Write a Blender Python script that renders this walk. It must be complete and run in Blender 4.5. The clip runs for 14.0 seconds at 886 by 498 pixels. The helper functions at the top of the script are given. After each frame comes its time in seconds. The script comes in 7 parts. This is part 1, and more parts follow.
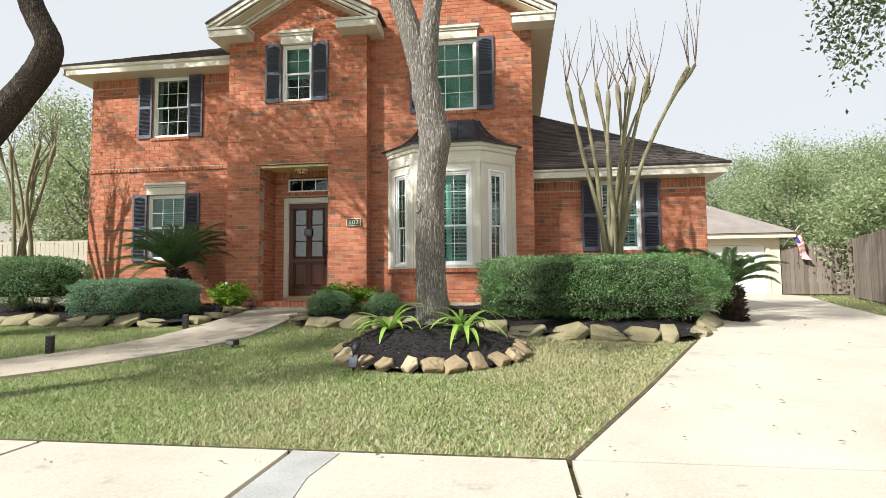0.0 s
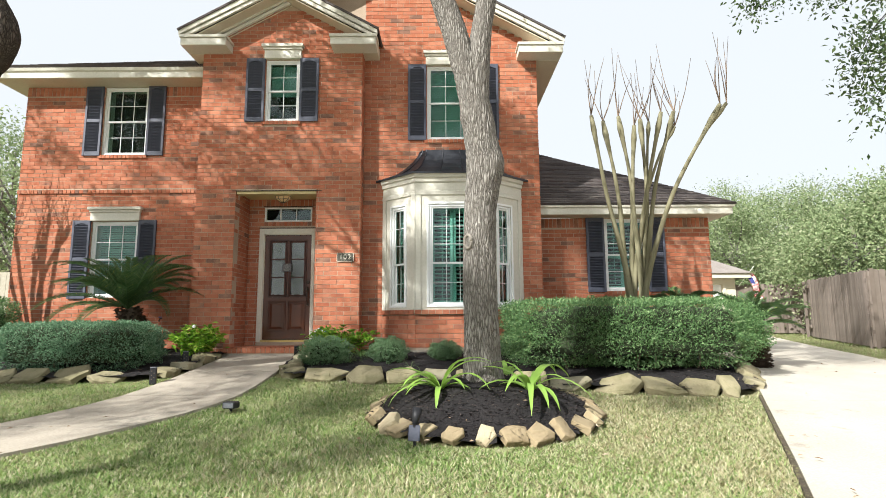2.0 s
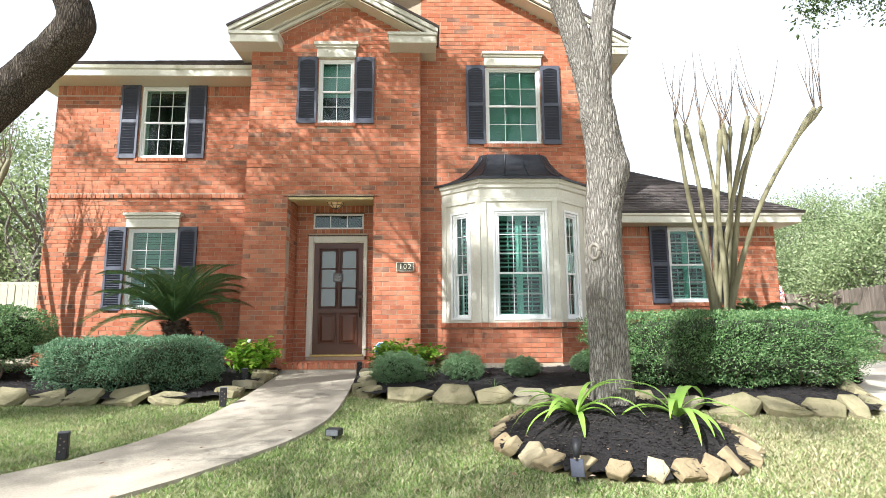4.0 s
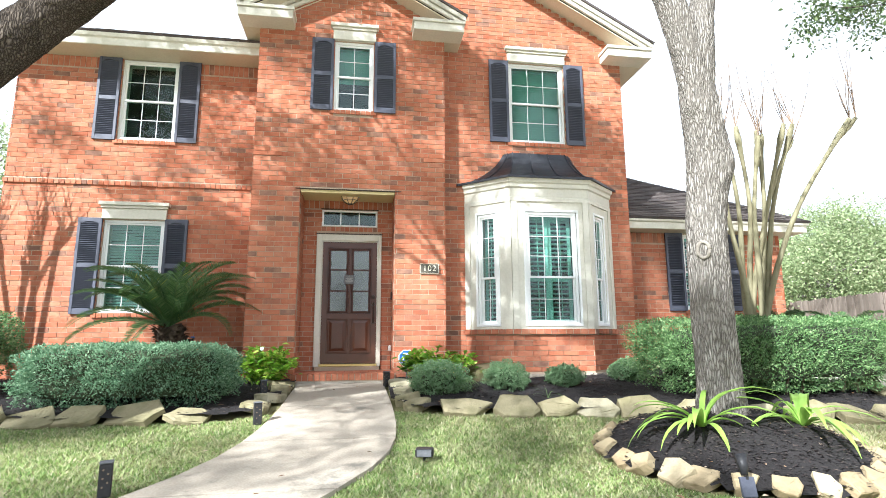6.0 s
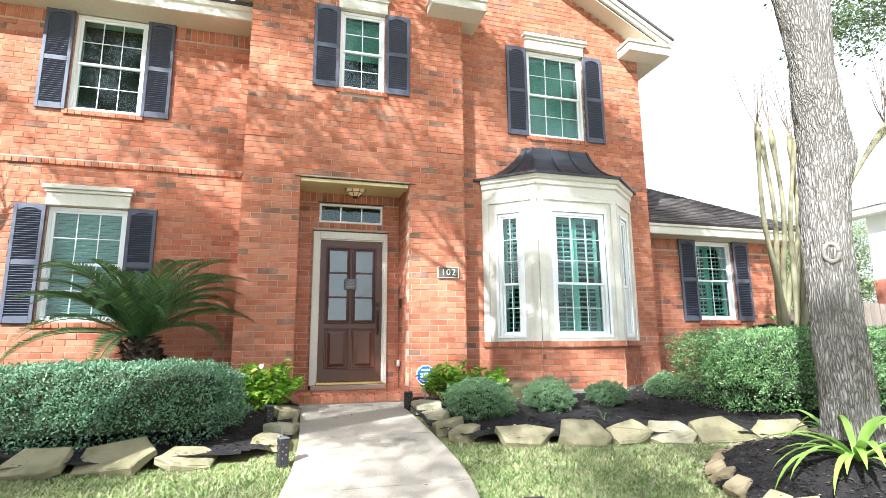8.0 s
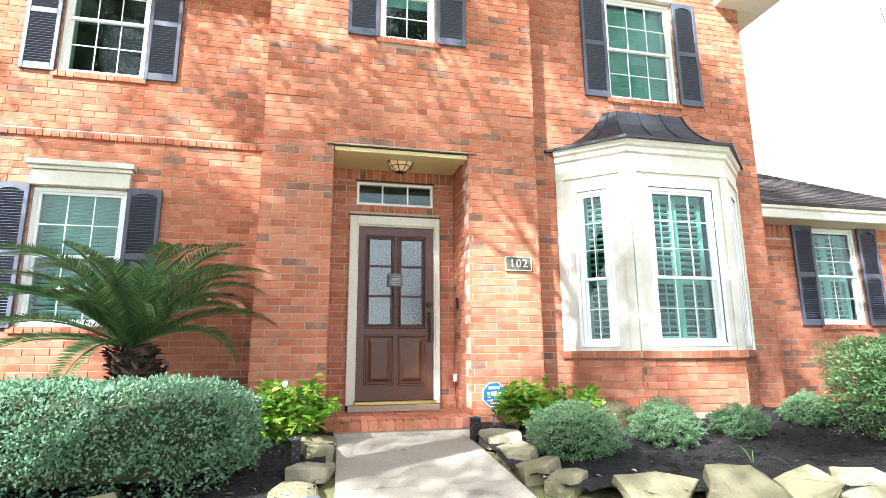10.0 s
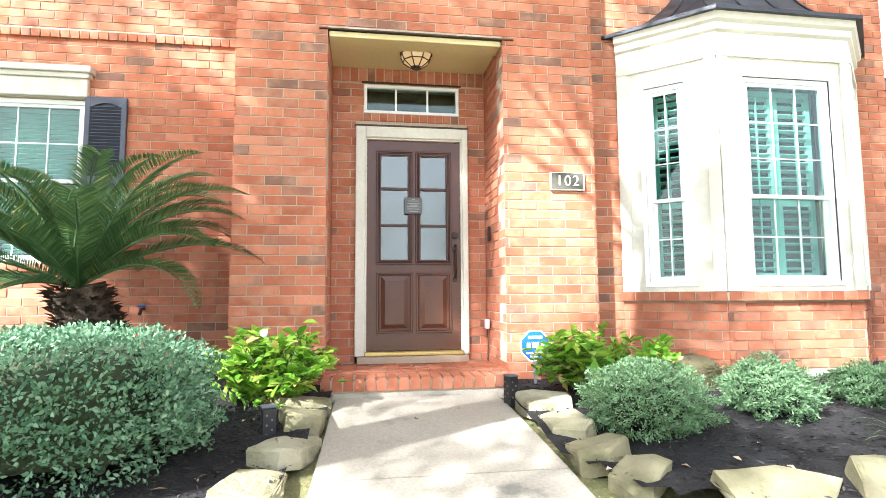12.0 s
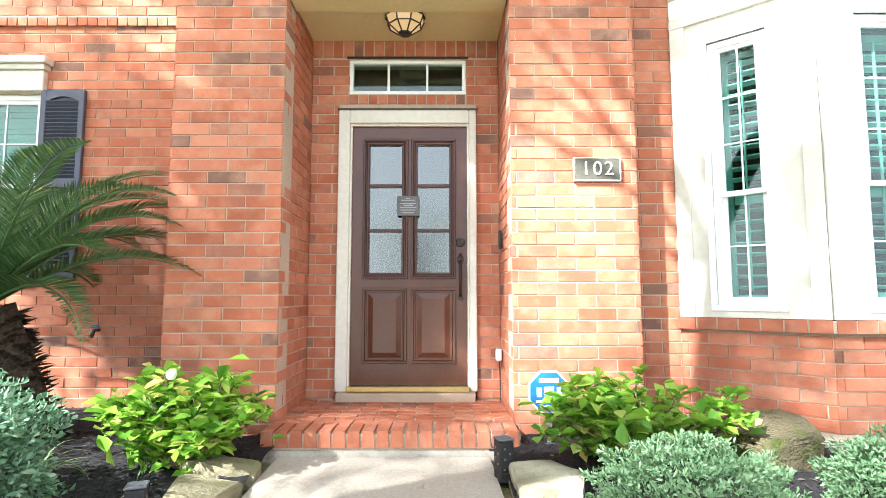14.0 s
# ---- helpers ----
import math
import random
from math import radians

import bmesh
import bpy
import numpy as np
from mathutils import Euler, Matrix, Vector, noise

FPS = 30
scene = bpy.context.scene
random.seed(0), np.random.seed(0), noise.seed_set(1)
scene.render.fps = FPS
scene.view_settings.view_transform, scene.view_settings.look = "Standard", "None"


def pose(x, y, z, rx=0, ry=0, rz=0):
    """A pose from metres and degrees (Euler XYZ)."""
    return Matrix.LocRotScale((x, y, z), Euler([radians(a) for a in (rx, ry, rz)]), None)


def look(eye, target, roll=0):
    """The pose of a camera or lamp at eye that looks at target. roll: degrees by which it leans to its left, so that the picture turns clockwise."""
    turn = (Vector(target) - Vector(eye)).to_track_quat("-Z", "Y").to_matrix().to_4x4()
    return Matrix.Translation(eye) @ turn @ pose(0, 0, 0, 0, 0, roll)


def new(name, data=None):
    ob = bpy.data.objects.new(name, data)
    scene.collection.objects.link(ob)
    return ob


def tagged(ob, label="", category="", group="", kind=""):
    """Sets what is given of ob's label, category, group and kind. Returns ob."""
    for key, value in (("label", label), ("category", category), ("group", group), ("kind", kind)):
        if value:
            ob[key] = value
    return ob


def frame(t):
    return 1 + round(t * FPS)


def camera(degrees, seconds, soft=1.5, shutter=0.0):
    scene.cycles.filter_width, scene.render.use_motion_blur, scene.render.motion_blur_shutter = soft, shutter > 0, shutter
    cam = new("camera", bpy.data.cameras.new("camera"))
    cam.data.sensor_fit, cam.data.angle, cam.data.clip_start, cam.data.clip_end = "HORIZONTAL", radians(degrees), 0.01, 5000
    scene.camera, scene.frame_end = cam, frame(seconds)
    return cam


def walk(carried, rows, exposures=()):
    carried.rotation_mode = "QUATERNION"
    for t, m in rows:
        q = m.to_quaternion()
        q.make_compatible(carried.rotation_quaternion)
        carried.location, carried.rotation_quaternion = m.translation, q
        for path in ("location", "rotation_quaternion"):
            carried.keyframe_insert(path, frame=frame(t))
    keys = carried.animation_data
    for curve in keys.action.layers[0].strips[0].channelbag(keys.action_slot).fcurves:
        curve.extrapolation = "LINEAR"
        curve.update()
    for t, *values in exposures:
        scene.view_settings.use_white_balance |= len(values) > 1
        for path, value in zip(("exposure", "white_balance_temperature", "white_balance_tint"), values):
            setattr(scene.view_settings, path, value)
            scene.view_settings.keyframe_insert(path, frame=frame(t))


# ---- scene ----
cam = camera(80.1, 14.0, 0.7)
METRES, EYE, TILT, LEAN, TURN = 10.64, 1.05, 0.0, 0.0, 7.7
ROWS = [
    (0.0, 0.0, 0.0, 0.0, 0.03, 3.83, 0.46),
    (0.5, -0.0305, 0.0321, 0.0021, -0.57, 5.2, 0.39),
    (1.0, -0.0592, 0.0556, 0.0017, -1.99, 6.03, 0.38),
    (1.5, -0.0932, 0.0801, 0.0099, -5.75, 6.57, 0.4),
    (2.0, -0.1265, 0.0944, 0.0155, -7.7, 7.48, 0.35),
    (2.5, -0.157, 0.1055, 0.0214, -10.4, 8.12, 0.46),
    (3.0, -0.1868, 0.1225, 0.0221, -10.76, 8.18, 0.41),
    (3.5, -0.2169, 0.1401, 0.0252, -9.09, 8.22, 0.42),
    (6.0, -0.3777, 0.2478, 0.0194, -16.49, 9.43, 0.33),
    (6.5, -0.4094, 0.2723, 0.0215, -20.9, 9.72, 0.39),
    (7.0, -0.4398, 0.3004, 0.0253, -23.86, 10.09, 0.46),
    (7.5, -0.454, 0.3391, 0.0253, -24.55, 10.15, 0.48),
    (8.0, -0.4598, 0.3768, 0.0268, -23.72, 10.24, 0.49),
    (10.5, -0.4333, 0.5545, 0.03, -19.34, 11.11, 0.42),
    (11.0, -0.4216, 0.5795, 0.0286, -18.07, 10.47, 0.48),
    (11.5, -0.4066, 0.6052, 0.0254, -16.97, 7.58, 0.38),
    (12.0, -0.3892, 0.6291, 0.0291, -16.0, 4.87, 0.37),
    (12.5, -0.3683, 0.6503, 0.0352, -11.8, 4.69, 0.24),
    (13.0, -0.3465, 0.6727, 0.0364, -9.82, 4.83, 0.16),
    (13.5, -0.3283, 0.692, 0.0402, -8.7, 5.05, 0.04),
    (14.0, -0.3094, 0.7091, 0.0426, -7.79, 5.19, 0.01),
]

EXPOSURES = [(0.0, 0.72, 6250, 8), (3.5, 1.15, 6000, 7), (6.0, 1.6, 5750, 7), (8.0, 1.78, 5650, 7), (10.5, 2.22, 5650, 7), (12.0, 2.5, 5700, 6), (14.0, 2.54, 5650, 6)]
walk(cam, [(t, pose(0, 0, EYE, TILT, LEAN, TURN) @ pose(METRES * x, METRES * y, METRES * z, 90 + pitch, roll, yaw)) for t, x, y, z, yaw, pitch, roll in ROWS], EXPOSURES)

# ---- light ----
SUN_EL, SUN_AZ = radians(37), radians(225)          # towards the sun: azimuth counted from north (y) to east (x)
world = bpy.data.worlds.new("sky")
scene.world = world
world.use_nodes = True
wn = world.node_tree.nodes
sky = wn.new("ShaderNodeTexSky")
sky.sky_type = "NISHITA"
sky.sun_disc = False
sky.sun_elevation, sky.sun_rotation = SUN_EL, SUN_AZ
sky.dust_density, sky.air_density, sky.ozone_density = 4.0, 1.0, 1.0
veil = wn.new("ShaderNodeMix")                       # thin bright high cloud over the whole sky
veil.data_type = "RGBA"
veil.inputs["Factor"].default_value = 0.8
veil.inputs["B"].default_value = (11.2, 11.2, 11.2, 1)
world.node_tree.links.new(sky.outputs["Color"], veil.inputs["A"])
world.node_tree.links.new(veil.outputs["Result"], wn["Background"].inputs["Color"])
wn["Background"].inputs["Strength"].default_value = 0.055
sun_data = bpy.data.lights.new("sun", "SUN")
sun_data.energy, sun_data.angle, sun_data.color = 5.0, radians(0.6), (1.0, 0.95, 0.88)
sun = new("sun", sun_data)
to_sun = Vector((math.sin(SUN_AZ) * math.cos(SUN_EL), math.cos(SUN_AZ) * math.cos(SUN_EL), math.sin(SUN_EL)))
sun.matrix_world = look(to_sun * 60, (0, 0, 0))

rng = np.random.default_rng(5)
R = random.Random(11)


# ---- materials ----
def mat(name, rough=0.7, metal=0.0, spec=0.5):
    m = bpy.data.materials.new(name)
    m.use_nodes = True
    b = m.node_tree.nodes["Principled BSDF"]
    b.inputs["Roughness"].default_value = rough
    b.inputs["Metallic"].default_value = metal
    b.inputs["Specular IOR Level"].default_value = spec
    return m, m.node_tree.nodes, m.node_tree.links, b


def ramp(n, stops):
    r = n.new("ShaderNodeValToRGB")
    e = r.color_ramp.elements
    while len(e) < len(stops):
        e.new(0.5)
    for el, (p, c) in zip(e, stops):
        el.position, el.color = p, (*c, 1)
    return r


def noise_tex(n, l, scale, detail=4.0, rough=0.55, coord="Object"):
    tc = n.new("ShaderNodeTexCoord")
    t = n.new("ShaderNodeTexNoise")
    t.inputs["Scale"].default_value, t.inputs["Detail"].default_value, t.inputs["Roughness"].default_value = scale, detail, rough
    l.new(tc.outputs[coord], t.inputs["Vector"])
    return t


def mix(n, l, a, b, fac, mode="MIX"):
    m = n.new("ShaderNodeMix")
    m.data_type, m.blend_type = "RGBA", mode
    for sock, v in ((m.inputs["Factor"], fac), (m.inputs["A"], a), (m.inputs["B"], b)):
        if isinstance(v, (int, float)):
            sock.default_value = v
        elif isinstance(v, tuple):
            sock.default_value = (*v, 1)
        else:
            l.new(v, sock)
    return m.outputs["Result"]


def bump(n, l, b, height, strength=0.3, dist=0.01):
    k = n.new("ShaderNodeBump")
    k.inputs["Strength"].default_value, k.inputs["Distance"].default_value = strength, dist
    l.new(height, k.inputs["Height"])
    l.new(k.outputs["Normal"], b.inputs["Normal"])


def surface(name, c1, c2, big=1.5, fine=40.0, rough=0.7, bumps=0.3, dist=0.005, metal=0.0, spec=0.4, wear=None, wear_at=0.62, stretch=None):
    """Two colours mixed by a large and a fine noise, with relief, and optional worn patches."""
    m, n, l, b = mat(name, rough, metal, spec)
    a, f = noise_tex(n, l, big), noise_tex(n, l, fine, 6)
    if stretch:
        mp = n.new("ShaderNodeMapping")
        mp.inputs["Scale"].default_value = stretch
        tc = n.new("ShaderNodeTexCoord")
        l.new(tc.outputs["Object"], mp.inputs["Vector"])
        l.new(mp.outputs["Vector"], f.inputs["Vector"])
    s = n.new("ShaderNodeMath")
    s.operation = "ADD"
    l.new(a.outputs["Fac"], s.inputs[0])
    l.new(f.outputs["Fac"], s.inputs[1])
    r = ramp(n, [(0.36, c1), (0.64, c2)])
    h = n.new("ShaderNodeMath")
    h.operation = "MULTIPLY"
    h.inputs[1].default_value = 0.5
    l.new(s.outputs[0], h.inputs[0])
    l.new(h.outputs[0], r.inputs["Fac"])
    col = r.outputs["Color"]
    if wear:
        w = noise_tex(n, l, big * 2.7, 8, 0.7)
        wr = ramp(n, [(wear_at, (0, 0, 0)), (wear_at + 0.1, (1, 1, 1))])
        l.new(w.outputs["Fac"], wr.inputs["Fac"])
        col = mix(n, l, col, wear, wr.outputs["Color"])
    l.new(col, b.inputs["Base Color"])
    if bumps:
        bump(n, l, b, f.outputs["Fac"], bumps, dist)
    return m


def island_mat(name, stops, rough=0.8, fine=60.0, bumps=0.5, dist=0.004, spec=0.3, mottle=0.35, mottle_col=(0.10, 0.06, 0.05), sub=0.0):
    """One colour per piece (object and island together), mottled by noise."""
    m, n, l, b = mat(name, rough, 0.0, spec)
    g, o = n.new("ShaderNodeNewGeometry"), n.new("ShaderNodeObjectInfo")
    s = n.new("ShaderNodeMath")
    s.operation = "ADD"
    l.new(g.outputs["Random Per Island"], s.inputs[0])
    l.new(o.outputs["Random"], s.inputs[1])
    f = n.new("ShaderNodeMath")
    f.operation = "FRACT"
    l.new(s.outputs[0], f.inputs[0])
    r = ramp(n, stops)
    l.new(f.outputs[0], r.inputs["Fac"])
    t, t2 = noise_tex(n, l, fine, 6), noise_tex(n, l, fine * 0.17, 4)
    wr = ramp(n, [(0.45, (0, 0, 0)), (0.75, (mottle,) * 3)])
    l.new(t2.outputs["Fac"], wr.inputs["Fac"])
    col = mix(n, l, r.outputs["Color"], mottle_col, wr.outputs["Color"])
    l.new(col, b.inputs["Base Color"])
    bump(n, l, b, t.outputs["Fac"], bumps, dist)
    return m


def leaf_mat(name, stops, rough=0.45, trans=0.35, straw=None):
    """Leaves: a colour per leaf, glossy, with light coming through."""
    m, n, l, b = mat(name, rough, 0.0, 0.4)
    g = n.new("ShaderNodeNewGeometry")
    r = ramp(n, stops)
    l.new(g.outputs["Random Per Island"], r.inputs["Fac"])
    col = r.outputs["Color"]
    if straw:
        w, w2 = noise_tex(n, l, 0.9, 5, 0.65), noise_tex(n, l, 6, 4)
        s = n.new("ShaderNodeMath")
        s.operation = "ADD"
        l.new(w.outputs["Fac"], s.inputs[0])
        l.new(w2.outputs["Fac"], s.inputs[1])
        wr = ramp(n, [(0.5, (0, 0, 0)), (0.62, (0.35, 0.35, 0.35))])
        h = n.new("ShaderNodeMath")
        h.operation = "MULTIPLY"
        h.inputs[1].default_value = 0.5
        l.new(s.outputs[0], h.inputs[0])
        l.new(h.outputs[0], wr.inputs["Fac"])
        col = mix(n, l, col, straw, wr.outputs["Color"])
    l.new(col, b.inputs["Base Color"])
    tr, mx = n.new("ShaderNodeBsdfTranslucent"), n.new("ShaderNodeMixShader")
    l.new(col, tr.inputs["Color"])
    mx.inputs["Fac"].default_value = trans
    l.new(b.outputs["BSDF"], mx.inputs[1])
    l.new(tr.outputs["BSDF"], mx.inputs[2])
    l.new(mx.outputs["Shader"], n["Material Output"].inputs["Surface"])
    return m


def glass_mat(name, tint, least=0.06, rough=0.01):
    m = bpy.data.materials.new(name)
    m.use_nodes = True
    n, l = m.node_tree.nodes, m.node_tree.links
    n.remove(n["Principled BSDF"])
    tr, gl, lw, mx = n.new("ShaderNodeBsdfTransparent"), n.new("ShaderNodeBsdfGlossy"), n.new("ShaderNodeLayerWeight"), n.new("ShaderNodeMixShader")
    tr.inputs["Color"].default_value = (*tint, 1)
    gl.inputs["Roughness"].default_value = rough
    lw.inputs["Blend"].default_value = 0.5
    p = n.new("ShaderNodeMath")
    p.operation = "POWER"
    p.inputs[1].default_value = 3.5
    q = n.new("ShaderNodeMath")
    q.operation = "MULTIPLY_ADD"
    q.inputs[1].default_value, q.inputs[2].default_value = 0.7, least
    l.new(lw.outputs["Facing"], p.inputs[0])
    l.new(p.outputs[0], q.inputs[0])
    l.new(q.outputs[0], mx.inputs["Fac"])
    l.new(tr.outputs["BSDF"], mx.inputs[1])
    l.new(gl.outputs["BSDF"], mx.inputs[2])
    l.new(mx.outputs["Shader"], n["Material Output"].inputs["Surface"])
    return m


BRICKS = [(0.0, (0.303, 0.091, 0.046)), (0.18, (0.377, 0.122, 0.062)), (0.38, (0.409, 0.140, 0.073)), (0.55, (0.336, 0.105, 0.054)),
          (0.72, (0.458, 0.176, 0.099)), (0.87, (0.392, 0.140, 0.079)), (0.94, (0.28, 0.112, 0.068)), (0.97, (0.175, 0.090, 0.062)), (1.0, (0.20, 0.105, 0.073))]


def brick_mat(name, stops):
    """Fired clay: a colour for each brick, a pale wash and dark smoke stains that differ from brick to brick."""
    m, n, l, b = mat(name, 0.88, 0.0, 0.25)
    g, o, tc = n.new("ShaderNodeNewGeometry"), n.new("ShaderNodeObjectInfo"), n.new("ShaderNodeTexCoord")
    s, f, w = n.new("ShaderNodeMath"), n.new("ShaderNodeMath"), n.new("ShaderNodeMath")
    s.operation, f.operation, w.operation = "ADD", "FRACT", "MULTIPLY"
    w.inputs[1].default_value = 60.0
    l.new(g.outputs["Random Per Island"], s.inputs[0])
    l.new(o.outputs["Random"], s.inputs[1])
    l.new(s.outputs[0], f.inputs[0])
    l.new(f.outputs[0], w.inputs[0])
    r = ramp(n, stops)
    l.new(f.outputs[0], r.inputs["Fac"])

    def patch(scale, lo, hi, most):
        t = n.new("ShaderNodeTexNoise")
        t.noise_dimensions = "4D"
        t.inputs["Scale"].default_value, t.inputs["Detail"].default_value, t.inputs["Roughness"].default_value = scale, 5, 0.6
        l.new(tc.outputs["Object"], t.inputs["Vector"])
        l.new(w.outputs[0], t.inputs["W"])
        q = ramp(n, [(lo, (0, 0, 0)), (hi, (most,) * 3)])
        l.new(t.outputs["Fac"], q.inputs["Fac"])
        return t, q.outputs["Color"]
    _, pale = patch(7, 0.46, 0.70, 0.38)
    _, dark = patch(5, 0.57, 0.70, 0.62)
    t3, spots = patch(60, 0.58, 0.72, 0.45)
    col = mix(n, l, r.outputs["Color"], (0.60, 0.33, 0.21), pale)
    col = mix(n, l, col, (0.19, 0.11, 0.085), dark)
    col = mix(n, l, col, (0.15, 0.07, 0.05), spots)
    l.new(col, b.inputs["Base Color"])
    bump(n, l, b, t3.outputs["Fac"], 0.7, 0.006)
    return m


M_BRICK = brick_mat("brick_face", BRICKS)
M_MORTAR = surface("mortar", (0.36, 0.275, 0.20), (0.49, 0.385, 0.29), 2, 90, 0.95, 0.5, 0.004)
M_TRIM = surface("trim_paint", (0.57, 0.545, 0.46), (0.67, 0.645, 0.56), 1.2, 25, 0.55, 0.08, 0.002, wear=(0.48, 0.45, 0.36), wear_at=0.66)
M_SOFFIT = surface("soffit_paint", (0.52, 0.465, 0.35), (0.60, 0.545, 0.42), 1.5, 30, 0.6, 0.08, 0.002)
M_PORCH = surface("porch_ceiling_paint", (0.58, 0.47, 0.23), (0.65, 0.54, 0.29), 1.5, 30, 0.6, 0.08, 0.002)
M_VINYL = surface("window_vinyl", (0.78, 0.79, 0.78), (0.85, 0.86, 0.85), 2, 40, 0.4, 0.03, 0.001)
M_SHUTTER = surface("shutter_paint", (0.060, 0.065, 0.092), (0.088, 0.094, 0.125), 3, 60, 0.5, 0.15, 0.002)
M_BLIND = surface("green_white_louvre", (0.34, 0.53, 0.46), (0.43, 0.61, 0.54), 2, 40, 0.45, 0.03, 0.001)
# room linings: the darkness of unlit rooms is put into the colour
M_ROOM_SHADE = surface("room_shade", (0.035, 0.032, 0.03), (0.06, 0.055, 0.05), 1, 10, 0.9, 0.0)
M_METAL_ROOF = surface("dark_metal_roof", (0.030, 0.032, 0.040), (0.055, 0.057, 0.066), 2, 30, 0.42, 0.1, 0.002, metal=0.5)
M_SHINGLE = island_mat("roof_shingle", [(0.0, (0.055, 0.047, 0.045)), (0.5, (0.085, 0.072, 0.068)), (0.85, (0.11, 0.095, 0.085)), (1.0, (0.07, 0.062, 0.062))], 0.95, 120, 0.8, 0.006)
M_SHINGLE_TAN = surface("grey_tan_shingle", (0.20, 0.17, 0.15), (0.29, 0.26, 0.24), 2, 18, 0.95, 0.6, 0.01, stretch=(1, 1, 8))
M_GLASS = glass_mat("window_glass", (0.66, 0.84, 0.80))
M_DOOR = surface("brown_door_paint", (0.075, 0.028, 0.016), (0.095, 0.036, 0.021), 3, 50, 0.2, 0.05, 0.001)
M_DOOR_DARK = surface("dark_moulding_paint", (0.05, 0.018, 0.012), (0.065, 0.024, 0.016), 3, 50, 0.35, 0.08, 0.002)
M_BRASS = surface("brass", (0.55, 0.42, 0.16), (0.65, 0.52, 0.22), 3, 50, 0.3, 0.05, 0.001, metal=0.9)
M_BRONZE = surface("dark_bronze", (0.035, 0.024, 0.018), (0.06, 0.042, 0.03), 3, 60, 0.38, 0.1, 0.001, metal=0.7)
M_CONCRETE = surface("concrete", (0.40, 0.36, 0.295), (0.54, 0.495, 0.42), 0.9, 60, 0.92, 0.4, 0.003, wear=(0.32, 0.285, 0.24), wear_at=0.6)
# worn, and darker than the driveway: some tree shade is in the colour
M_WALK = surface("worn_shaded_walk_concrete", (0.30, 0.26, 0.205), (0.43, 0.38, 0.31), 0.8, 60, 0.93, 0.5, 0.003, wear=(0.22, 0.20, 0.165), wear_at=0.58)
M_SLAB = surface("foundation_concrete", (0.36, 0.31, 0.25), (0.47, 0.42, 0.35), 2, 50, 0.95, 0.4, 0.004, wear=(0.28, 0.23, 0.18), wear_at=0.55)
M_SOIL = surface("lawn_soil", (0.11, 0.115, 0.04), (0.21, 0.185, 0.085), 1.1, 45, 0.95, 0.8, 0.02, wear=(0.36, 0.29, 0.16), wear_at=0.56)
M_GRASS = leaf_mat("grass_blade", [(0.0, (0.10, 0.19, 0.045)), (0.4, (0.27, 0.38, 0.11)), (0.68, (0.41, 0.49, 0.20)), (0.86, (0.45, 0.45, 0.27)), (1.0, (0.56, 0.52, 0.37))], 0.55, 0.35, (0.54, 0.49, 0.30))
M_STRAW = leaf_mat("straw_blade", [(0.0, (0.25, 0.22, 0.11)), (0.4, (0.46, 0.42, 0.235)), (0.75, (0.59, 0.54, 0.345)), (1.0, (0.72, 0.67, 0.49))], 0.6, 0.3)
M_PATCH = surface("grey_patch_mortar", (0.30, 0.30, 0.29), (0.42, 0.42, 0.41), 3, 60, 0.95, 0.5, 0.004)
M_EARTH = surface("bare_earth", (0.045, 0.034, 0.024), (0.11, 0.085, 0.055), 9, 60, 0.95, 1.0, 0.02, wear=(0.17, 0.16, 0.07), wear_at=0.52)
M_MULCH = surface("black_mulch", (0.007, 0.006, 0.0065), (0.024, 0.020, 0.020), 3, 55, 0.95, 1.0, 0.03)
M_CHIP = island_mat("mulch_chip", [(0.0, (0.012, 0.010, 0.011)), (0.6, (0.032, 0.027, 0.027)), (0.97, (0.07, 0.057, 0.05))], 0.9, 80, 0.5, 0.003)
M_DRYLEAF = island_mat("dry_leaf", [(0.0, (0.22, 0.12, 0.06)), (0.5, (0.42, 0.30, 0.2)), (1.0, (0.55, 0.46, 0.36))], 0.8, 80, 0.3, 0.002)
M_STONE = island_mat("edging_limestone", [(0.0, (0.19, 0.165, 0.095)), (0.35, (0.29, 0.255, 0.155)), (0.7, (0.235, 0.205, 0.12)), (1.0, (0.37, 0.335, 0.235))], 0.9, 26, 0.9, 0.02, mottle=0.8, mottle_col=(0.12, 0.115, 0.05))
M_RSTONE = island_mat("ring_stone", [(0.0, (0.24, 0.18, 0.105)), (0.4, (0.38, 0.31, 0.19)), (0.75, (0.30, 0.23, 0.135)), (1.0, (0.46, 0.40, 0.27))], 0.9, 26, 0.9, 0.02, mottle=0.65, mottle_col=(0.12, 0.085, 0.04))


